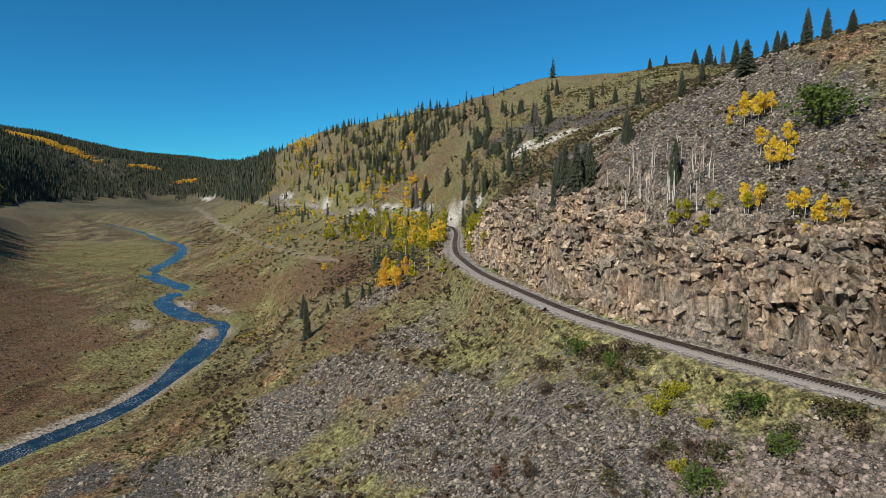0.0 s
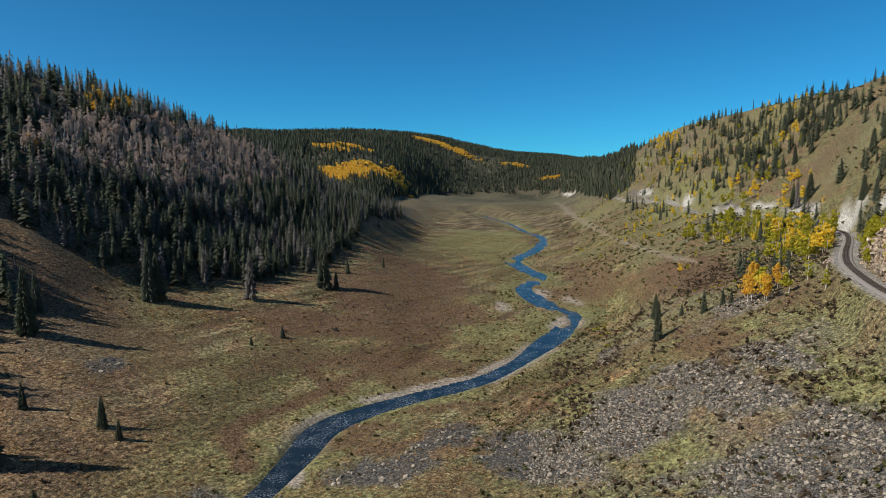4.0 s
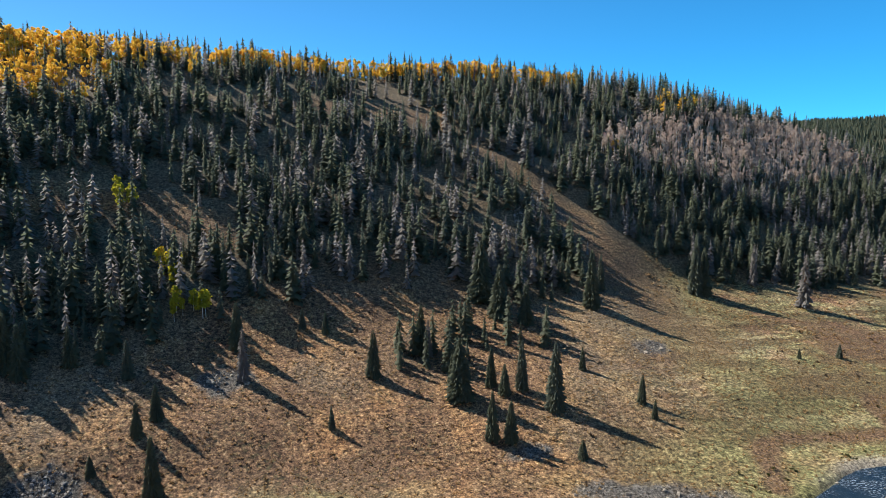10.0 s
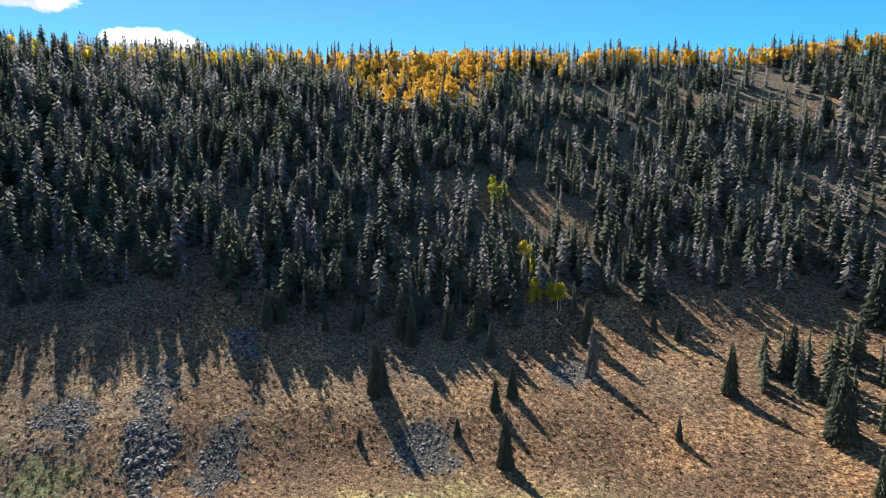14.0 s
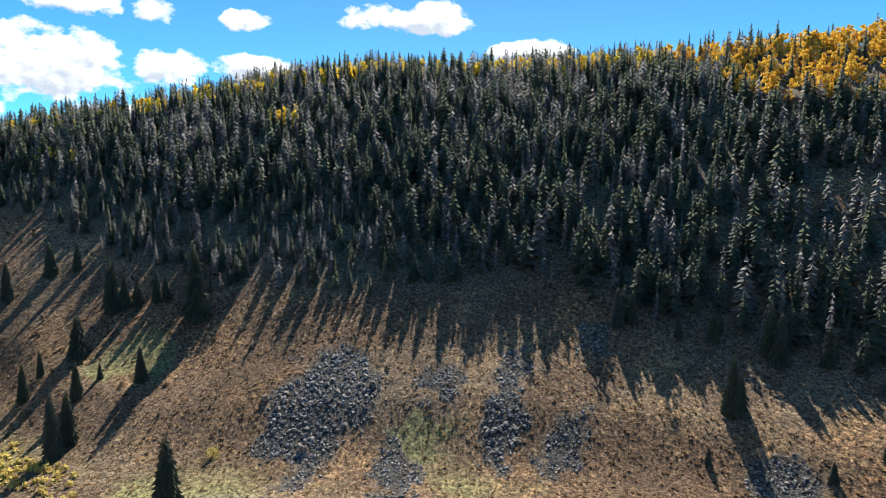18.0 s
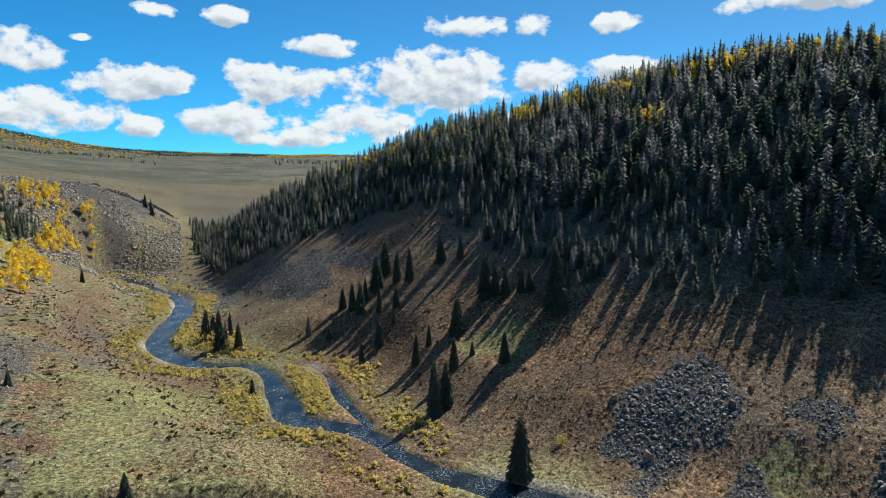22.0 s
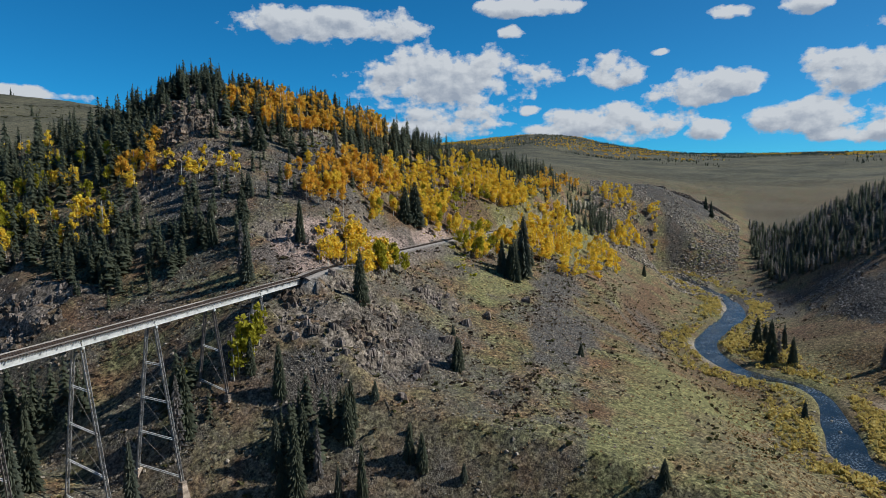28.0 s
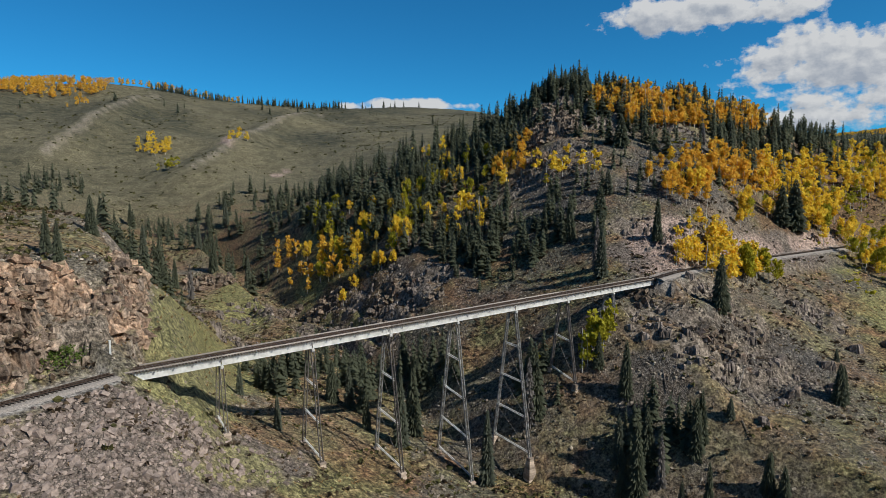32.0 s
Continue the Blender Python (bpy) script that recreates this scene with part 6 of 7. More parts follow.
def on_bridge(ob):
    ob.matrix_parent_inverse = Matrix.Translation(-trestle.location)
    return ob


tie_short = mesh("tie", *box_shape(-TOWARDS * 1.85, TOWARDS * 1.85, 0.22, 0.24), M_BRIDGE_TIE)
tie_long = mesh("tie", *box_shape(-TOWARDS * 2.2, TOWARDS * 2.2, 0.22, 0.24), M_BRIDGE_TIE)
for i in range(8):
    for side in (-1.15, 1.15):
        a, b = deck(i - 1 + 0.006, side), deck(i - 0.006, side)
        shapes = [box_shape(a + UP * 0.72, b + UP * 0.72, 0.03, 1.36), box_shape(a + UP * 0.03, b + UP * 0.03, 0.34, 0.06), box_shape(a + UP * 1.42, b + UP * 1.42, 0.34, 0.06)]
        for k in range(14):
            c = a.lerp(b, (k + 0.5) / 14)
            shapes.append(box_shape(c + UP * 0.06, c + UP * 1.39, 0.09, 0.2, ALONG))
        on_bridge(bars("girder", shapes, M_STEEL, trestle, "silver plate girder with stiffener ribs"))
    shapes = []
    for k in range(6):
        c = i - 1 + (k + 0.5) / 6
        shapes += [box_shape(deck(c, -1.1, 0.2), deck(c, 1.1, 1.2), 0.09, 0.09), box_shape(deck(c, 1.1, 0.2), deck(c, -1.1, 1.2), 0.09, 0.09)]
    on_bridge(bars("cross_frame", shapes, M_RUSTY, trestle))
    for k in range(33):
        tie = part("tie", tie_long if k % 6 == 0 else tie_short, trestle)
        tie.location = deck(i - 1 + (k + 0.5) / 33, 0, 1.57) - trestle.location
    for side in (-1.62, 1.62):
        on_bridge(bars("guard_timber", [box_shape(deck(i - 1, side, 1.76), deck(i - 0.004, side, 1.76), 0.2, 0.2)], M_PLANK, trestle))
    for side in (-0.457, 0.457):
        on_bridge(bars("rail", [box_shape(deck(i - 1, side, 1.70), deck(i, side, 1.70), 0.12, 0.03), box_shape(deck(i - 1, side, 1.77), deck(i, side, 1.77), 0.02, 0.12), box_shape(deck(i - 1, side, 1.83), deck(i, side, 1.83), 0.065, 0.035)], M_RAIL, trestle))


def lattice_leg(top, foot):
    """A built-up column: four corner angles, batten plates and zigzag lacing."""
    d = (foot - top).normalized()
    s = d.cross(ALONG).normalized()
    u = s.cross(d).normalized()
    w, shapes = 0.3, []
    for a in (-1, 1):
        shapes.append(box_shape(top + u * a * w, foot + u * a * w, 0.42, 0.07, u))
    n = max(3, int((foot - top).length / 0.62))
    for k in range(n):
        p, q = top.lerp(foot, k / n), top.lerp(foot, (k + 1) / n)
        z = 1 if k % 2 else -1
        for face in (-0.17, 0.17):
            shapes.append(box_shape(p + u * w * z + s * face, q - u * w * z + s * face, 0.02, 0.1, s))
    return shapes


LEG_FOOT = [-41.4, -50.2, -56.1, -63.0, -61.0, -47.5, -33.6]
for i, low in enumerate(LEG_FOOT):
    cap = on_bridge(bars("bent_cap", [box_shape(deck(i, -1.75, -0.22), deck(i, 1.75, -0.22), 0.5, 0.4), box_shape(deck(i, -1.5, -0.5), deck(i, 1.5, -0.5), 0.3, 0.2)], M_STEEL, trestle))
    top_z = deck(i).z - 0.4
    feet = {}
    for side in (-1, 1):
        out = 1.2 + 0.165 * (top_z - Z0 - low)
        base = deck(i, side * out)
        ground_z = float(ground(base.x, base.y))
        foot_z = max(low + Z0 + (0.6 if side < 0 else 0), ground_z + 0.5)
        frac = (top_z - foot_z) / (top_z - Z0 - low)
        base = deck(i, side * (1.2 + (out - 1.2) * frac))
        foot = Vector((base.x, base.y, foot_z))
        top = Vector((*deck(i, side * 1.2).xy, top_z))
        feet[side] = (top, foot)
        leg = bars("leg", lattice_leg(top, foot), M_RUSTY if i in (0, 1, 5) or (i == 2 and side > 0) else M_WORN, cap, "laced steel column")
        # stone pedestal of dressed courses
        bottom = min(ground_z - 1.2, foot_z - 0.8)
        pedestal = on_bridge(bars("pedestal", [box_shape(foot + UP * 0.0, foot - UP * 0.3, 1.3, 1.3, ALONG)], M_PIER, trestle, "pale dressed stone pedestal"))
        z = foot_z - 0.3
        k = 0
        while z > bottom:
            grow = 1.15 + 0.16 * k
            bars("stone", [box_shape(Vector((foot.x, foot.y, z - 0.02)), Vector((foot.x, foot.y, z - 0.55)), grow, grow, ALONG)], M_PIER, pedestal)
            z -= 0.57
            k += 1
    high = top_z - max(feet[-1][1].z, feet[1][1].z)
    levels = max(1, round(high / 7.5))
    for k in range(levels):
        f0, f1 = k / levels, (k + 1) / levels
        a0, b0 = feet[-1][0].lerp(feet[-1][1], f0), feet[1][0].lerp(feet[1][1], f0)
        a1, b1 = feet[-1][0].lerp(feet[-1][1], f1 * 0.97), feet[1][0].lerp(feet[1][1], f1 * 0.97)
        bars("strut", [box_shape(a1 + UP * 0.18, b1 + UP * 0.18, 0.16, 0.07), box_shape(a1 - UP * 0.18, b1 - UP * 0.18, 0.16, 0.07)]
             + [box_shape(a1.lerp(b1, (j + 0.0) / 8) + UP * (0.18 if j % 2 else -0.18), a1.lerp(b1, (j + 1.0) / 8) + UP * (-0.18 if j % 2 else 0.18), 0.03, 0.06) for j in range(8)], M_STEEL, cap)
        bars("brace_rod", [box_shape(a0, b1, 0.045, 0.045)], M_RUSTY, cap)
        bars("brace_rod", [box_shape(b0, a1, 0.045, 0.045)], M_RUSTY, cap)
for end, i in ((-1, -1.06), (1, 7.06)):
    shapes = [box_shape(deck(i, -2.3, -0.75 - 0.45 * k), deck(i, 2.3, -0.75 - 0.45 * k), 1.7 + 0.25 * k, 0.42) for k in range(5)] + [box_shape(deck(i, -2.0, -0.28), deck(i, 2.0, -0.28), 1.2, 0.5)]
    shapes += [box_shape(deck(i + end * 0.045, -2.2, 0.2 + 0.36 * k), deck(i + end * 0.045, 2.2, 0.2 + 0.36 * k), 0.32, 0.34) for k in range(4)]
    on_bridge(bars("abutment", shapes, M_PIER if end < 0 else M_PLANK, trestle, "stone and timber abutment seat"))


# ================= track on the hillside =================
def track(name, line, lz, label, start=0.0):
    root = tagged(new(name), label, "railway track", kind="structure")
    d = np.gradient(line, axis=0)
    d /= np.linalg.norm(d, axis=1)[:, None]
    nrm = np.stack([-d[:, 1], d[:, 0]], 1)
    z = lz + Z0

    def sweep(profile):
        """A profile of (side, up) pairs swept along the line."""
        k = len(profile)
        v = np.stack([np.column_stack([line + nrm * s, z + u]) for s, u in profile], 1).reshape(-1, 3)
        i = np.arange(len(line) - 1)[:, None] * k + np.arange(k - 1)[None]
        return v, np.stack([i, i + 1, i + k + 1, i + k], -1).reshape(-1, 4)

    part("ballast", mesh("ballast", *sweep([(-2.6, -0.95), (-1.75, -0.42), (-0.8, -0.36), (0.8, -0.36), (1.75, -0.42), (2.6, -0.95)]), M_BALLAST), root, "crushed grey stone ballast")
    for side in (-0.457, 0.457):
        part("rail", mesh("rail", *sweep([(side - 0.06, -0.15), (side - 0.02, -0.12), (side - 0.035, -0.02), (side - 0.035, 0.0), (side + 0.035, 0.0), (side + 0.035, -0.02), (side + 0.02, -0.12), (side + 0.06, -0.15)]), M_RAIL), root)
    s = run(line)
    at = np.arange(0.3, min(s[-1], 520), 0.62)
    px, py, pz = np.interp(at, s, line[:, 0]), np.interp(at, s, line[:, 1]), np.interp(at, s, z)
    ang = np.arctan2(np.interp(at, s, nrm[:, 1]), np.interp(at, s, nrm[:, 0]))
    tie = box_shape((-1.05, 0, 0), (1.05, 0, 0), 0.21, 0.2)
    v, f = spread(tie, px, py, pz - 0.25, np.ones(len(at)), ang + np.random.default_rng(4).normal(size=len(at)) * 0.02)
    tagged(part("ties", mesh("ties", v, f, M_TIE), root, "weathered timber railway ties"), kind="stuff")


track("railway_west", west_line, west_z, "narrow gauge railway track curving along the rocky hillside")
track("railway_east", east_line, east_z, "narrow gauge railway track on a bench among aspens")

post = tagged(new("mile_post"), "white painted post beside the track at the bridge", "post")
post.location = (30.5, -106.2, float(ground(30.5, -106.2)) - 0.1)
part("board", mesh("board", *box_shape((0, 0, 0), (0, 0, 2.3), 0.28, 0.07), M_WHITE), post)
part("cap", mesh("cap", *box_shape((0, 0, 2.3), (0, 0, 2.36), 0.34, 0.12), M_WHITE), post)


# ================= stones =================
def strewn(n, az0, az1, r0, r1, seed, mask, lo, hi, power=1.0):
    """Stones strewn where a cover lies: their places and sizes."""
    x, y, a, r = scatter(n, az0, az1, r0, r1, seed)
    q = np.random.default_rng(seed + 1)
    ok = q.random(n) < sample(mask, x, y) ** power
    x, y = x[ok], y[ok]
    return x, y, lo + (hi - lo) * q.random(len(x)) ** 3


def stones(name, spots, material, label, seed):
    x, y, size = spots
    q = np.random.default_rng(seed)
    z = ground(x, y) + size * 0.02
    pick = q.integers(0, len(ROCKS), len(x))
    t = q.uniform(0, 6.28, len(x))
    parts = [spread(ROCKS[k], x[pick == k], y[pick == k], z[pick == k], size[pick == k], t[pick == k]) for k in range(len(ROCKS))]
    return stuff(name, parts, material, label, "stones")


dry_ground = 1 - np.clip(cover["gravel"] + bed, 0, 1)
grey = cover["scree"] * (1 - cover["dark"]) * (1 - cover["pink"]) * dry_ground
stones("grey_scree", strewn(85000, -36, 24, 60, 250, 901, grey, 0.16, 0.75), M_STONE, "loose grey angular scree below the railway", 1)
stones("gorge_scree", strewn(80000, 196, 295, 70, 320, 903, grey, 0.18, 0.8), M_STONE, "loose grey scree on the slopes of the gorge", 2)
stones("meadow_scree", strewn(26000, 24, 196, 130, 330, 905, grey, 0.4, 1.4), M_STONE, "patches of grey stones in the meadow", 3)
stones("dark_scree", strewn(420000, 60, 200, 125, 430, 907, cover["dark"] * dry_ground, 0.2, 0.95), M_DARKSTONE, "dark boulder field on the grassy slope", 4)
stones("pink_scree", strewn(50000, 225, 362, 55, 260, 909, cover["pink"] * dry_ground, 0.2, 1.0), M_PINK, "pinkish broken rock below the railway", 5)
stones("pink_talus", strewn(26000, 280, 362, 60, 108, 908, cover["pink"] * dry_ground, 0.16, 0.75), M_PINK, "pinkish tan broken talus under the track", 8)
sandy = step(width + 7, width + 2, bank) * step(width - 5, width - 1, bank)
stones("river_stones", strewn(9000, 15, 205, 110, 420, 911, sandy, 0.3, 1.0), M_STONE, "rounded grey stones along the river edge", 6)
riffle = step(width, width - 2, bank)
x, y, size = strewn(7000, 15, 205, 110, 480, 913, riffle, 0.3, 1.1)
q = np.random.default_rng(914)
pick = q.integers(0, len(ROCKS), len(x))
wet = river_z(np.hypot(x, y)) + Z0
stuff("stream_stones", [spread(ROCKS[k], x[pick == k], y[pick == k], wet[pick == k], size[pick == k], q.uniform(0, 6.28, int((pick == k).sum()))) for k in range(len(ROCKS))], M_STONE, "wet stones breaking the river surface", "stones")

nose = np.where((GA > 199.5) & (GA < 212) & (GR > 430) & (GR < 760), step(-0.3, 0.1, fbm(GX, GY, 40, 3, 85)), 0)
stones("talus_nose", strewn(26000, 199, 212, 430, 740, 918, nose, 0.6, 2.3), M_STONE, "grey talus of broken rock on the far spur", 7)

# the nearest broken rocks of the pink talus, one by one
rock_meshes = [mesh("rock", *r, M_PINK) for r in ROCKS]
q = np.random.default_rng(915)
x, y = in_patch(330, 24, -91, 17, 8, -140, 916)
for i, (px, py) in enumerate(zip(x, y)):
    if nearest(x[i:i + 1], y[i:i + 1], west_line)[0][0] < 4.5:
        continue
    s = 0.4 + 1.0 * q.random() ** 2.5
    part("rock", rock_meshes[i % len(rock_meshes)], land).matrix_basis = Matrix.LocRotScale((px, py, float(ground(px, py)) + s * 0.1), Euler((0, 0, q.uniform(0, 6.28))), (s, s, s))

# the largest boulders of the dark field on the far slope, one by one
dark_meshes = [mesh("rock", *r, M_DARKSTONE) for r in ROCKS]
x, y = in_patch(260, -162, 73, 22, 13, 129, 921)
x2, y2 = in_patch(120, -128, 115, 18, 6, 131, 922)
for i, (px, py) in enumerate(zip(np.r_[x, x2], np.r_[y, y2])):
    if sample(cover["dark"], np.array([px]), np.array([py]))[0] < 0.5:
        continue
    s = 0.6 + 0.9 * q.random() ** 2.5
    part("rock", dark_meshes[i % len(dark_meshes)], land).matrix_basis = Matrix.LocRotScale((px, py, float(ground(px, py)) + s * 0.1), Euler((0, 0, q.uniform(0, 6.28))), (s, s, s * 0.9))

# broken blocks of the cliffs and crags
def blocks(name, n, az0, az1, r0, r1, seed, mask, lo, hi, material, label, tall=1.0):
    x, y, size = strewn(n, az0, az1, r0, r1, seed, mask, lo, hi)
    q = np.random.default_rng(seed + 5)
    pick, t = q.integers(0, len(COLUMNS), len(x)), q.uniform(0, 6.28, len(x))
    parts = []
    for k, (v, f) in enumerate(COLUMNS):
        m = pick == k
        parts.append(spread((v * np.array([1, 1, tall]), f), x[m], y[m], ground(x, y)[m] + size[m] * 0.05, size[m], t[m]))
    return stuff(name, parts, material, label, "rocks")


blocks("cliff_blocks", 9000, 280, 360, 98, 235, 917, np.where(cover["rock"] > 0.3, cliff, 0), 0.5, 2.6, M_CLIFF, "fissured tan cliff blocks above the railway", 0.6)
blocks("crag_blocks", 26000, 200, 290, 140, 350, 919, crag, 0.7, 2.8, M_CRAG, "dark broken crags on the hillsides", 0.55)

# the rock face above the railway: a sheet broken into upright blocks by two sizes of joints
def joint_blocks(p, size, seed):
    """For points p: a value per block of jointed rock of that size, and the nearness to the joint (0 at it)."""
    q = p / np.array(size)
    base = np.floor(q).astype(np.int64)
    best, second, tone = np.full(len(q), 9.0), np.full(len(q), 9.0), np.zeros(len(q))
    for i in (-1, 0, 1):
        for j in (-1, 0, 1):
            for k in (-1, 0, 1):
                c = base + (i, j, k)
                mixed = c[:, 0] + 7919 * c[:, 2]
                off = np.stack([lattice(mixed, c[:, 1], seed + n) for n in range(3)], 1)
                d = np.linalg.norm(c + 0.15 + 0.7 * off - q, axis=1)
                closer = d < best
                second = np.where(closer, best, np.minimum(second, d))
                tone = np.where(closer, lattice(mixed, c[:, 1], seed + 5), tone)
                best = np.minimum(best, d)
    return tone, np.clip((second - best) * 4, 0, 1)


def studded(v, f, block, joint, where, count, lo, hi, seed):
    """A rock sheet with angular blocks standing out of it; returns its points, triangles and tones."""
    q = np.random.default_rng(seed)
    at = v[q.choice(np.flatnonzero(where), count)]
    size = lo + (hi - lo) * q.random(count) ** 2.2
    pick, turn = q.integers(0, len(ROCKS), count), q.uniform(0, 6.28, count)
    tris = np.concatenate([f[:, [0, 1, 2]], f[:, [0, 2, 3]]])
    pieces, tones = [(v, tris)], [block]
    for n, shape in enumerate(ROCKS):
        m = pick == n
        pieces.append(spread(shape, *(at[m] - [0, 0, 0.05]).T, size[m], turn[m], q.uniform(0.8, 1.3, int(m.sum()))))
        tones.append(np.repeat(q.random(int(m.sum())), len(shape[0])))
    tones = np.concatenate(tones)
    return *join(pieces), tones, np.concatenate([joint, np.zeros(len(tones) - len(joint))])


def rock_mesh(name, v, f, tone, joint, stone):
    me = mesh(name, v, f, stone)
    for key, val in (("block", tone), ("joint", joint)):
        me.attributes.new(key, "FLOAT", "POINT").data.foreach_set("value", val.astype(np.float32))
    return me


def rock_face(s0, s1, stone, label):
    s_at, d_at = np.arange(s0, s1, 0.5), np.concatenate([np.arange(3.9, 13, 0.3), np.arange(13, 27, 0.5)])
    lx, ly = np.interp(s_at, west_run, west_line[:, 0]), np.interp(s_at, west_run, west_line[:, 1])
    tx, ty = np.gradient(lx), np.gradient(ly)
    nx, ny = ty / np.hypot(tx, ty), -tx / np.hypot(tx, ty)
    S, D = np.meshgrid(s_at, d_at, indexing="ij")
    ends = step(s0, s0 + 9, S) * step(s1, s1 - 14, S)
    reach = 17 + 6 * fbm(S, 0 * S, 24, 3, 35)
    lift = step(3.9, 6.5, D) * step(reach + 4, reach - 7, D) * ends
    shift = 5.2 * lift * (0.25 + 0.95 * step(-0.35, 0.35, fbm(S, D * 0.6, 15, 3, 36)))
    bx, by = lx[:, None] + nx[:, None] * D, ly[:, None] + ny[:, None] * D
    z = ground(bx + nx[:, None] * shift, by + ny[:, None] * shift)
    q = (z - Z0) / 2.1 + 0.8 * fbm(S, D * 0.5, 11, 3, 44)
    z = z + (np.floor(q) + step(0.5, 0.95, q - np.floor(q)) - q) * 2.1 * 0.9 * lift
    p = np.stack([S, D, z - Z0], -1).reshape(-1, 3)
    p = p + np.stack([fbm(p[:, 0], p[:, 2], 5, 2, 41), fbm(p[:, 2], p[:, 1], 6, 2, 42), fbm(p[:, 0], p[:, 1], 6, 2, 43)], 1) * 0.7
    big, gap = joint_blocks(p, (2.8, 2.8, 2.8), 51)
    small, crack = joint_blocks(p, (1.1, 1.2, 0.95), 61)
    butts = fbm(p[:, 0], p[:, 2] * 0.5, 9, 2, 71)
    out = (butts * 2.0 + (big - 0.45) * 3.4 + (small - 0.5) * 1.5 - 1.5 * (1 - gap) - 0.7 * (1 - crack)).reshape(S.shape) * lift - 0.45 * (1 - lift)
    v = np.stack([bx - nx[:, None] * out * 0.85, by - ny[:, None] * out * 0.85, z + out * 0.3 - 0.5 * (1 - lift)], -1).reshape(-1, 3)
    i = np.arange(len(s_at) * len(d_at)).reshape(S.shape)
    f = np.stack([i[:-1, :-1], i[1:, :-1], i[1:, 1:], i[:-1, 1:]], -1).reshape(-1, 4)
    sheet = studded(v, f, 0.5 * big + 0.5 * small, np.maximum(step(0.3, 0.05, gap), 0.6 * step(0.25, 0.05, crack)), lift.ravel() > 0.25, int((s1 - s0) * 42), 0.45, 1.8, int(s0) + 7)
    cliff_ob = tagged(new("rock_face", rock_mesh("rock_face", *sheet, stone)), label, "cliff", kind="structure")
    g = np.random.default_rng(int(s1) + 3)
    shapes = [rock_mesh("block", r[0], r[1], np.full(len(r[0]), 0.15 + 0.1 * n), np.zeros(len(r[0])), stone) for n, r in enumerate(ROCKS)]
    reachable = np.flatnonzero((lift.ravel() > 0.3) & (S.ravel() < s0 + 150))
    for n, k in enumerate(g.choice(reachable, 60 if s1 < 60 else 240, replace=False)):
        size = g.uniform(0.9, 2.1)
        part("block", shapes[n % len(shapes)], cliff_ob).matrix_basis = Matrix.LocRotScale(Vector(v[k]), Euler((0, 0, g.uniform(0, 6.28))), (size, size * g.uniform(0.7, 1.1), size))
    q = np.random.default_rng(int(s1))
    up = np.gradient(v.reshape(*S.shape, 3)[:, :, 2], axis=1) / np.gradient(D, axis=1)
    spots = np.flatnonzero((q.random(S.size) < (0.012 + 0.03 * step(1.6, 0.5, up)).ravel() * step(-0.2, 0.3, fbm(S, D, 9, 2, 75)).ravel()) & (lift.ravel() > 0.1))
    size, pick = q.uniform(0.8, 2.3, len(spots)), q.integers(0, len(LOW_BUSHES), len(spots))
    rooted = v + [0, 0, 0.35] - np.stack([np.repeat(nx, len(d_at)), np.repeat(ny, len(d_at)), np.zeros(len(v))], 1) * 0.5
    return [spread(LOW_BUSHES[k], *rooted[spots[pick == k]].T, size[pick == k], size[pick == k] * 9) for k in range(len(LOW_BUSHES))]


ledge_brush = rock_face(1.0, 54.0, M_PINKFACE, "pinkish grey jointed rock cutting beside the bridge approach") + rock_face(46.0, 262.0, M_FACE, "tan jointed cliff with ledges above the railway")
stuff("ledge_brush", ledge_brush, M_SHRUB, "dark brown brush rooted on the ledges of the cliff", "shrubs")

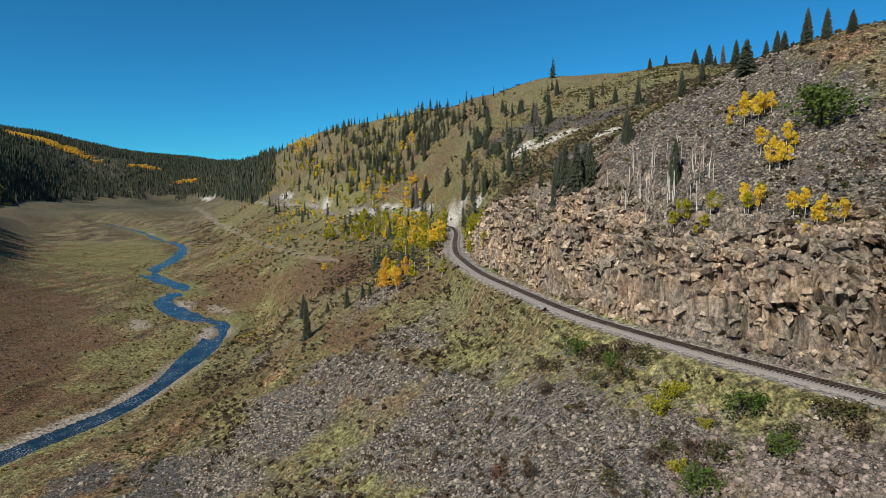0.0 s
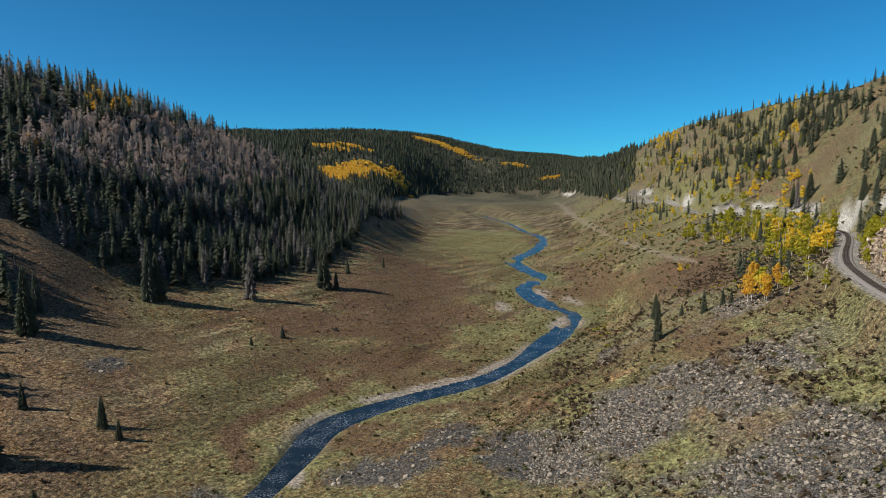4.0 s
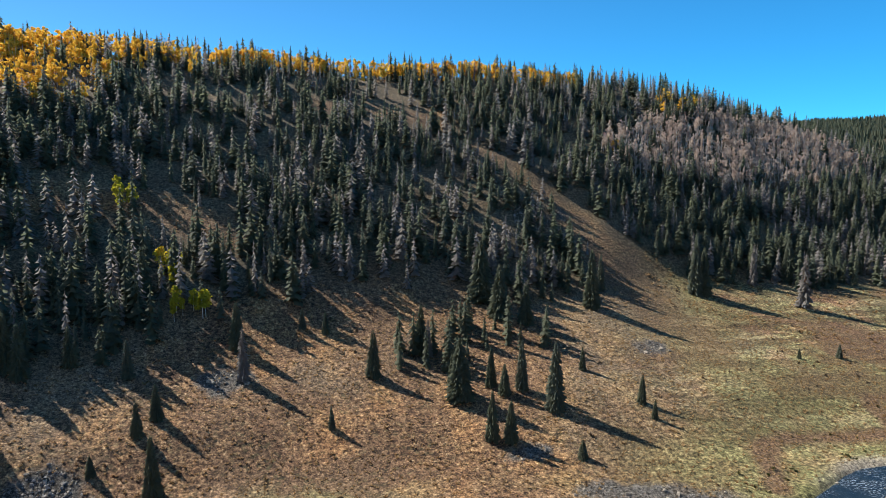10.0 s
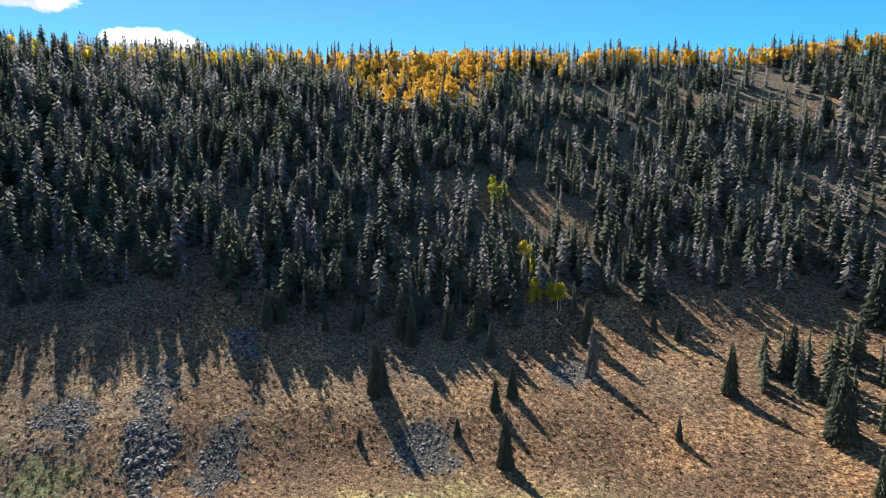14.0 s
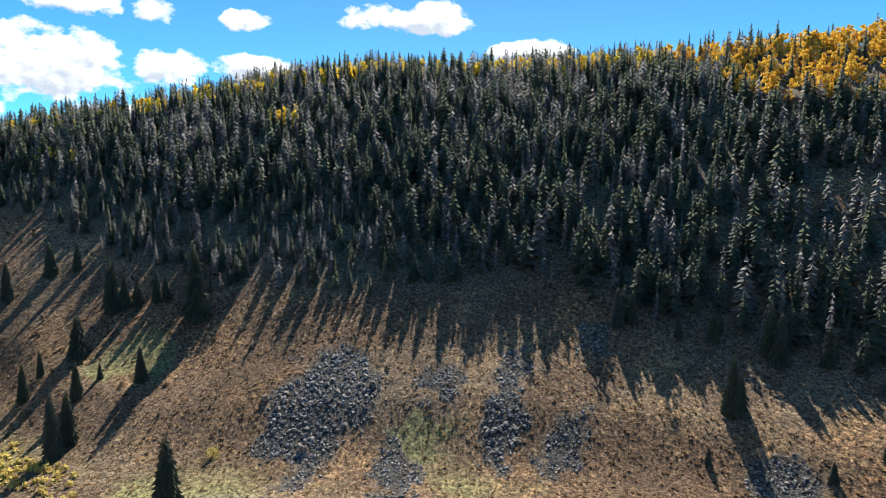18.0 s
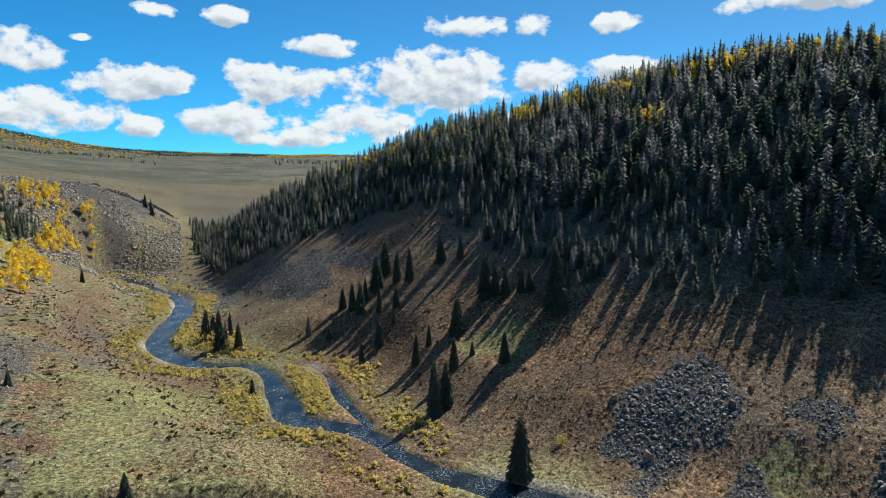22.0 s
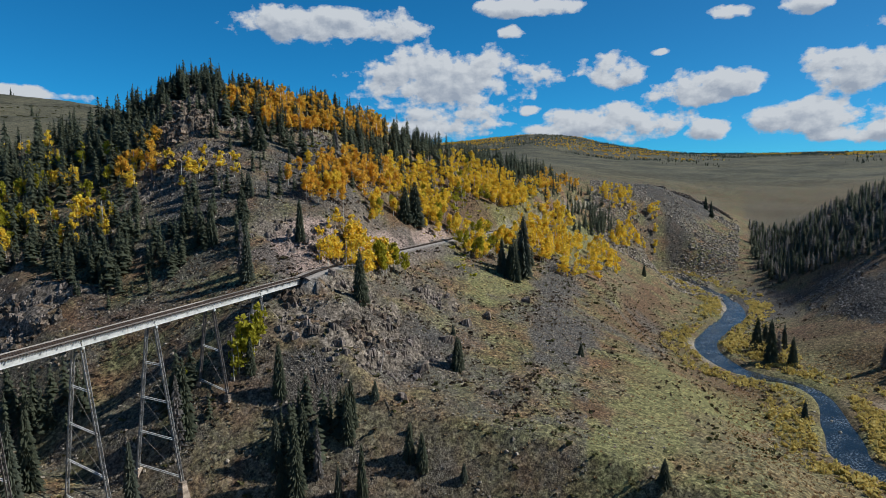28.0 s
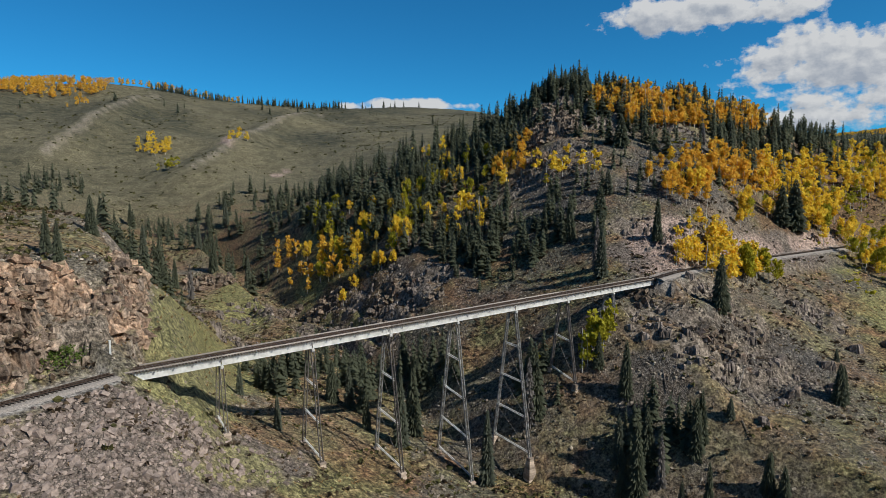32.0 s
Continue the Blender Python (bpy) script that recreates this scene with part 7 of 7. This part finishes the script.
# outcrops of dark jointed rock: centre, breadth, depth, height, turn
def outcrop(cx, cy, wide, deep, high, turn, seed, label, stone=M_OUTCROP):
    cell = max(0.5, wide / 70)
    u, w = np.arange(-wide / 2, wide / 2 + cell, cell), np.arange(-deep / 2, deep / 2 + cell, cell * 0.8)
    U, W = np.meshgrid(u, w, indexing="ij")
    c, s = math.cos(radians(turn)), math.sin(radians(turn))
    X, Y = cx + U * c - W * s, cy + U * s + W * c
    away = (np.abs(U / (wide / 2)) ** 2.6 + np.abs(W / (deep / 2)) ** 2.6) ** (1 / 2.6) + 0.3 * fbm(X, Y, wide * 0.22, 3, seed)
    rise = step(0.98, 0.62, away)
    p = np.stack([U, W, rise * high], -1).reshape(-1, 3) + seed * 13.7
    p = p + np.stack([fbm(p[:, 1], p[:, 2], 4, 2, seed), fbm(p[:, 0], p[:, 2], 4, 2, seed + 1), fbm(p[:, 0], p[:, 1], 5, 2, seed + 2)], 1) * 0.6
    k = max(1.0, cell / 0.6)
    big, gap = joint_blocks(p, (3.0 * k, 2.6 * k, 3.6 * k), seed)
    small, crack = joint_blocks(p, (1.2 * k, 1.1 * k, 1.3 * k), seed + 9)
    bulk = (0.3 + 0.3 * big + 0.12 * small).reshape(U.shape) - 0.14 * (2 - gap - crack).reshape(U.shape)
    q = rise * high * bulk / (1.5 * k) + 0.35 * (small.reshape(U.shape) - 0.5)
    z = ground(X, Y) - 0.6 + np.where(rise > 0.02, np.floor(q) + step(0.62, 0.98, q - np.floor(q)), 0) * 1.5 * k
    v = np.stack([X, Y, z], -1).reshape(-1, 3)
    i = np.arange(U.size).reshape(U.shape)
    f = np.stack([i[:-1, :-1], i[1:, :-1], i[1:, 1:], i[:-1, 1:]], -1).reshape(-1, 4)
    sheet = studded(v, f, 0.5 * big + 0.5 * small, np.maximum(step(0.3, 0.05, gap), 0.6 * step(0.25, 0.05, crack)), rise.ravel() > 0.12, int(wide * deep * 1.1 / k ** 2), 0.6 * k, 2.3 * k, seed)
    me = rock_mesh("rock_outcrop", *sheet, stone)
    return tagged(new("rock_outcrop", me), label, "rock outcrop", "outcrops of the gorge")


for n, (cx, cy, wide, deep, high, turn) in enumerate(((-109, -262, 27, 13, 12, 158), (-112, -278, 20, 9, 8, 150), (-120, -300, 34, 8, 6.5, 158), (-178, -283, 34, 7, 5, 148), (-96, -246, 13, 8, 6, 160))):
    outcrop(cx, cy, wide, deep, high, turn, 201 + n * 3, "dark jointed crag standing out of the wooded knob")
for n, (cx, cy, wide, deep, high, turn) in enumerate(((39, -271, 26, 10, 8, 185), (10, -268, 20, 8, 6, 175), (-8, -254, 22, 8, 6, 172), (-30, -226, 20, 7, 5, 165), (-40, -204, 16, 6, 5, 160), (-99, -131, 16, 7, 5.5, 140), (-88, -150, 12, 6, 4, 140), (-114, -140, 10, 5, 4, 140))):
    outcrop(cx, cy, wide, deep, high, turn, 231 + n * 3, "dark broken crag on the slope of the gorge")
for n, (cx, cy, wide, deep, high, turn) in enumerate(((41, -114, 26, 9, 6, 15), (32, -122, 24, 8, 6, 100), (36, -140, 22, 8, 5, 105), (56, -106, 20, 8, 5, 25))):
    outcrop(cx, cy, wide, deep, high, turn, 291 + n * 3, "pinkish grey jointed bluff beside the bridge approach", M_PINKFACE)
for n, (cx, cy, wide, deep, high, turn) in enumerate(((-648, -286, 56, 11, 6, 115), (-612, -306, 44, 9, 5, 120), (-672, -262, 40, 10, 6, 112))):
    outcrop(cx, cy, wide, deep, high, turn, 271 + n * 3, "dark cliff along the rim of the talus spur")

# boulders that stand out singly
boulder_meshes = [mesh("boulder", *r, m) for r in COLUMNS[:3] for m in (M_CRAG, M_CLIFF)]
BOULDERS = [(-145.4, -136.1, 4.2), (-157.9, -138, 3.4), (-188.5, -145.1, 3.8), (-150, 62, 3), (-158, 88, 2.6), (-172, 60, 2.4), (140, 12, 1.6), (118, 22, 1.4), (95, 8, 1.4), (60, -50, 1.8), (-95, -110, 3), (-118, -100, 2.6), (215, 195, 2.6), (62, -78, 2.0),
            (44, -74, 1.8), (88, -38, 1.6), (-128, -128, 4), (-110, -118, 3)]
for i, (px, py, s) in enumerate(BOULDERS):
    ob = new("boulder", boulder_meshes[i % len(boulder_meshes)])
    ob.matrix_basis = Matrix.LocRotScale((px, py, float(ground(px, py)) + s * 0.12), Euler((0.1 * (i % 3), 0.15, i * 1.3)), (s, s * 0.85, s * (0.6 + 0.15 * (i % 2))))
    tagged(ob, "dark weathered boulder on the slope" if i % 2 == 0 else "grey angular boulder on the slope", "boulder", "boulders on the slopes")

# ================= shrubs and grass =================
def low_growth(name, n, az0, az1, r0, r1, seed, material, label, lo, hi, chance, shapes=BUSHES, category="shrubs", gap=10):
    x, y, a, r = scatter(n, az0, az1, r0, r1, seed)
    ok = (np.random.default_rng(seed + 1).random(n) < chance(x, y)) & dry_of_water(x, y, gap)
    x, y = x[ok], y[ok]
    return stuff(name, grove(shapes, x, y, lo, hi, seed + 2, 0.08, 0.25, 0.4), material, label, category)


knoll = np.where((GA > 186) & (GA < 217) & (GR < 300), step(186, 190, GA) * step(217, 210, GA), 0)
grassy = patches(GX, GY, GREENS, 300, 0.8)
open_slope = 1 - np.clip(cover["gravel"] + cover["rock"] + bed + cover["duff"], 0, 1)
low_growth("brown_brush", 19000, -36, 22, 50, 330, 921, M_SHRUB, "low brown brush dotted over the stony slope", 0.6, 2.1, lambda x, y: sample(open_slope, x, y) * (0.2 + 0.8 * step(0, 0.4, fbm(x, y, 22, 2, 111))), LOW_BUSHES)
low_growth("olive_brush", 13000, -36, 30, 50, 420, 923, M_OLIVE, "olive green brush dotted over the stony slope", 0.5, 1.7, lambda x, y: sample(open_slope, x, y) * (0.2 + 0.8 * step(0, 0.4, fbm(x, y, 26, 2, 112))), LOW_BUSHES)
low_growth("gorge_brush", 30000, 196, 296, 70, 360, 925, M_SHRUB, "brown brush on the slopes of the gorge", 0.6, 1.6, lambda x, y: sample(open_slope * (1 - 0.7 * knoll) * (1 - 0.8 * grassy), x, y) * (0.14 + 0.8 * step(-0.1, 0.35, fbm(x, y, 20, 2, 113))), LOW_BUSHES)
low_growth("gorge_green_brush", 13000, 196, 296, 70, 380, 927, M_OLIVE, "olive brush on the slopes of the gorge", 0.8, 1.8, lambda x, y: sample(open_slope * (1 - 0.8 * grassy), x, y) * (0.15 + 0.8 * step(0, 0.4, fbm(x, y, 24, 2, 114))), LOW_BUSHES)
low_growth("cliff_brush", 1600, 285, 360, 100, 240, 929, M_OLIVE, "green and yellow brush on ledges above the railway", 0.9, 2.4, lambda x, y: 0.25 + 0.75 * step(0.05, 0.35, fbm(x, y, 24, 2, 115)))
low_growth("meadow_brush", 3500, 22, 198, 140, 500, 931, M_SHRUB, "small brown bushes on the meadow", 0.7, 1.6, lambda x, y: sample(open_slope, x, y) * 0.5)
low_growth("upper_brush", 7000, -8, 22, 260, 1100, 933, M_OLIVE, "olive brush scattered over the grassy upper hillside", 1.2, 3.2, lambda x, y: sample(open_slope, x, y) * step(-0.2, 0.3, fbm(x, y, 60, 2, 116)), LOW_BUSHES)
low_growth("hillside_brush", 9000, 325, 358, 190, 480, 963, M_OLIVE, "dark olive brush dotted over the rocky hillside", 0.7, 2.0, lambda x, y: sample(open_slope, x, y) * (0.2 + 0.8 * step(-0.1, 0.3, fbm(x, y, 30, 2, 124))), LOW_BUSHES)
low_growth("yellow_brush", 2200, -8, 20, 260, 1000, 955, M_LIME, "yellow-green autumn brush on the upper hillside", 1.2, 3.0, lambda x, y: sample(open_slope, x, y) * step(0.1, 0.5, fbm(x, y, 70, 2, 122)), LOW_BUSHES)
low_growth("hill_brush", 5000, 252, 300, 330, 1000, 957, M_OLIVE, "dark low brush dotted over the far grassy hill", 1.2, 3.0, lambda x, y: 0.15 + 0.85 * step(0.0, 0.4, fbm(x, y, 80, 3, 123)), LOW_BUSHES)
low_growth("aspen_undergrowth", 5200, 206, 240, 200, 520, 965, M_LIME, "yellow-green undergrowth between the aspens on the slope", 0.9, 2.6, lambda x, y: patches(x, y, [(-262, -222, 66, 20, -155), (-335, -220, 60, 18, -158), (-190, -232, 50, 20, -155), (-240, -262, 60, 12, -152)], 620, 0.8) * step(-0.1, 0.3, fbm(x, y, 18, 2, 126)), LOW_BUSHES, gap=5)
low_growth("shade_brush", 5000, 165, 206, 180, 620, 953, M_SHRUB, "dark brown brush on the shaded slope above the river", 0.8, 2.0, lambda x, y: sample(open_slope, x, y) * (0.2 + 0.8 * step(-0.1, 0.3, fbm(x, y, 30, 2, 121))))
near_bank = step(24, 11, bank) * (1 - bed)
low_growth("yellow_willows", 34000, 176, 206, 140, 560, 935, M_WILLOW, "yellow willow thickets along the river bank", 1.4, 3.1, lambda x, y: sample(near_bank, x, y) * (0.25 + 0.75 * step(-0.1, 0.3, fbm(x, y, 18, 2, 117))), gap=7.5, category="willows")
low_growth("island_willows", 5200, 180, 198, 185, 265, 937, M_WILLOW, "straw-yellow willows covering the river island", 1.2, 2.4, lambda x, y: blob(x, y, -220, -38, 26, 8, 22, 0.3, 5), gap=6.5, category="willows")
low_growth("flat_willows", 3000, 190, 204, 255, 340, 959, M_WILLOW, "pale straw willows round small spruces on the river flat", 1.2, 2.6, lambda x, y: blob(x, y, -287, -86, 20, 10, 22, 0.3, 6), gap=7, category="willows")
low_growth("bank_brush", 12000, 14, 64, 110, 650, 939, M_OLIVE, "low green brush along the river bank", 0.8, 1.8, lambda x, y: sample(near_bank, x, y) * 0.55, gap=8)
low_growth("tussocks_north", 60000, 22, 200, 128, 300, 941, M_TUSSOCK, "dry straw-coloured grass tussocks over the meadow", 0.6, 1.25, lambda x, y: sample(open_slope * (1 - 0.8 * cover["scree"]), x, y), TUFTS, "grass", 8)
low_growth("seep_brush", 1400, 28, 66, 150, 300, 961, M_OLIVE, "dark green sedge along a narrow seep", 0.7, 1.4, lambda x, y: step(4.5, 1.5, np.minimum(nearest(x, y, smooth_line(SEEPS[0], 8))[0], nearest(x, y, smooth_line(SEEPS[1], 8))[0])), LOW_BUSHES)
low_growth("tussocks_far", 26000, 16, 62, 290, 800, 947, M_TUSSOCK, "dry grass clumps across the valley floor", 1.0, 2.2, lambda x, y: sample(open_slope, x, y) * 0.8, TUFTS, "grass", 9)
low_growth("valley_brush", 5000, 16, 62, 230, 900, 951, M_SHRUB, "dark low brush across the valley floor", 0.7, 1.6, lambda x, y: sample(open_slope, x, y) * step(-0.1, 0.3, fbm(x, y, 50, 3, 118)), gap=10)
low_growth("tussocks_south", 18000, -36, 22, 50, 260, 943, M_TUSSOCK, "dry grass tussocks between the stones", 0.5, 1.1, lambda x, y: sample(open_slope * (1 - 0.5 * cover["scree"]), x, y), TUFTS, "grass", 8)
low_growth("tussocks_gorge", 16000, 196, 296, 70, 300, 945, M_TUSSOCK, "dry grass tussocks on the gorge slopes", 0.5, 1.1, lambda x, y: sample(open_slope * (1 - 0.8 * cover["scree"]), x, y), TUFTS, "grass", 8)

# broad bushes that stand out
SLOPE_BUSHES = [("green", 115.2, -25.5, 5.6), ("brown", 108.4, -18.3, 3.7), ("olive", 103.0, -30.2, 3.9), ("lime", 93.8, -34.3, 3.9), ("green", 84.7, -42.0, 5.6), ("olive", 106.0, -26.2, 3.0), ("olive", 83.1, -31.0, 3.0), ("brown", 81.8, -33.6, 2.8), ("olive", 79.4, -35.9, 4.0),
                ("lime", 79.6, -31.1, 2.9), ("green", 75.1, -32.6, 4.8), ("olive", 82.5, -22.8, 2.7), ("brown", 89.8, -12.8, 3.3), ("rust", 94.3, -8.6, 3.2), ("olive", 78.2, -45.3, 3.1), ("brown", 73.3, -51.0, 2.8), ("lime", 85.0, -37.3, 2.3)]
SLOPE_BUSHES += [("brown", 82.1, -28.6, 3.4), ("olive", 75.4, -51.3, 4.1), ("brown", 117.9, -18.9, 3.5), ("olive", 104.3, -33.5, 5.0), ("brown", 110.8, -28.3, 5.2), ("olive", 77.4, -49.8, 3.8), ("brown", 108.2, -31.6, 4.4), ("olive", 114.6, -21.2, 3.2)]
bush_me = {"brown": mesh("foliage", *leaf_cloud(94, 300, 0.02, 0.75, 0.5, 0.055, 12), M_SHRUB), "olive": mesh("foliage", *leaf_cloud(95, 320, 0.02, 0.75, 0.5, 0.055, 12), M_OLIVE), "rust": mesh("foliage", *leaf_cloud(96, 280, 0.02, 0.7, 0.5, 0.05, 12), M_RED), "green": mesh("foliage", *leaf_cloud(91, 620, 0.05, 0.9, 0.45, 0.042, 14), M_GREEN), "lime": mesh("foliage", *leaf_cloud(92, 520, 0.03, 0.8, 0.4, 0.042, 12), M_LIME), "willow": mesh("foliage", *leaf_cloud(93, 380, 0.03, 0.85, 0.48, 0.055, 12), M_WILLOW)}
stem_me = mesh("stems", *join([trunk_shape(0.6, 0.03, 0.01, 5, 0.05, s) for s in range(3)]), M_BARK)
for tint, px, py, s, label in (("green", 134, -81, 11, "tall green broadleaf clump on the scree"), ("green", 139, -84, 9, "tall green broadleaf clump on the scree"), ("green", 36.5, -104.5, 5, "rounded green bush beside the track"), ("green", 75.5, -43, 4, "green bush on the pink talus"),
                               ("lime", 91, -33, 4, "yellow-green bush below the railway"), ("lime", 94, -36, 3.2, "yellow-green bush below the railway"), ("green", 107, -30, 4, "green bush below the railway"), ("willow", -282, -88, 9, "pale yellow willow beside the river"),
                               ("willow", -162, 42, 3.5, "round straw-yellow bush on the grassy slope"), ("willow", -276, -80, 6, "pale yellow willow beside the river"), ("lime", -60, -150, 4, "yellow-green bush at the bridge")) + tuple((k, px, py, s, {"green": "green leafy bush on the stony slope", "brown": "brown leafless bush on the stony slope", "olive": "olive bush on the stony slope", "lime": "yellow-green bush on the stony slope", "rust": "reddish brown bush on the scree"}[k]) for k, px, py, s in SLOPE_BUSHES):
    root = tagged(new("bush"), label, "bush")
    root.matrix_basis = Matrix.LocRotScale((px, py, float(ground(px, py)) - 0.2), Euler((0, 0, px)), (s, s, s * 0.85))
    part("foliage", bush_me[tint], root)
    part("stems", stem_me, root)

# dead branches lying about on the scree
q = np.random.default_rng(970)
x, y = in_patch(900, 94, -14, 30, 18, -40, 971)
a, n = q.uniform(0, 6.28, 900), q.uniform(0.8, 3.2, 900)
x1, y1 = x + np.cos(a) * n, y + np.sin(a) * n
clear_of_track = (nearest(x, y, west_line)[0] > 7) & (nearest(x1, y1, west_line)[0] > 7)
z, z1 = ground(x, y) + 0.18, ground(x1, y1) + 0.22
stuff("dead_branches", [box_shape((x[i], y[i], z[i]), (x1[i], y1[i], z1[i]), 0.1, 0.1) for i in np.flatnonzero(clear_of_track)], M_LOG, "grey dead branches strewn over the scree", "dead wood")

# fallen logs on the talus
log_me = mesh("fallen_log", *trunk_shape(1, 0.028, 0.012, 7, 0.012, 8), M_LOG)
q = np.random.default_rng(950)
for i in range(70):
    if i < 46:
        px, py = in_patch(1, 96, -18, 26, 16, -40, 960 + i)
    else:
        px, py = in_patch(1, *((139, -88, 12, 8, 0) if i < 58 else (-90, -118, 20, 12, 0)), 960 + i)
    px, py = float(px[0]), float(py[0])
    if nearest(np.array([px]), np.array([py]), west_line)[0][0] < 6:
        continue
    length = q.uniform(3, 8)
    a = q.uniform(0, 6.28)
    ex, ey = px + math.cos(a) * length, py + math.sin(a) * length
    p0, p1 = Vector((px, py, float(ground(px, py)) + 0.25)), Vector((ex, ey, float(ground(ex, ey)) + 0.3))
    ob = new("fallen_log", log_me)
    ob.matrix_basis = Matrix.Translation(p0) @ (p1 - p0).to_track_quat("Z", "Y").to_matrix().to_4x4() @ Matrix.Diagonal((length * 0.8, length * 0.8, length, 1))
    tagged(ob, "bleached fallen dead log on the talus", "log", "fallen logs on the talus")
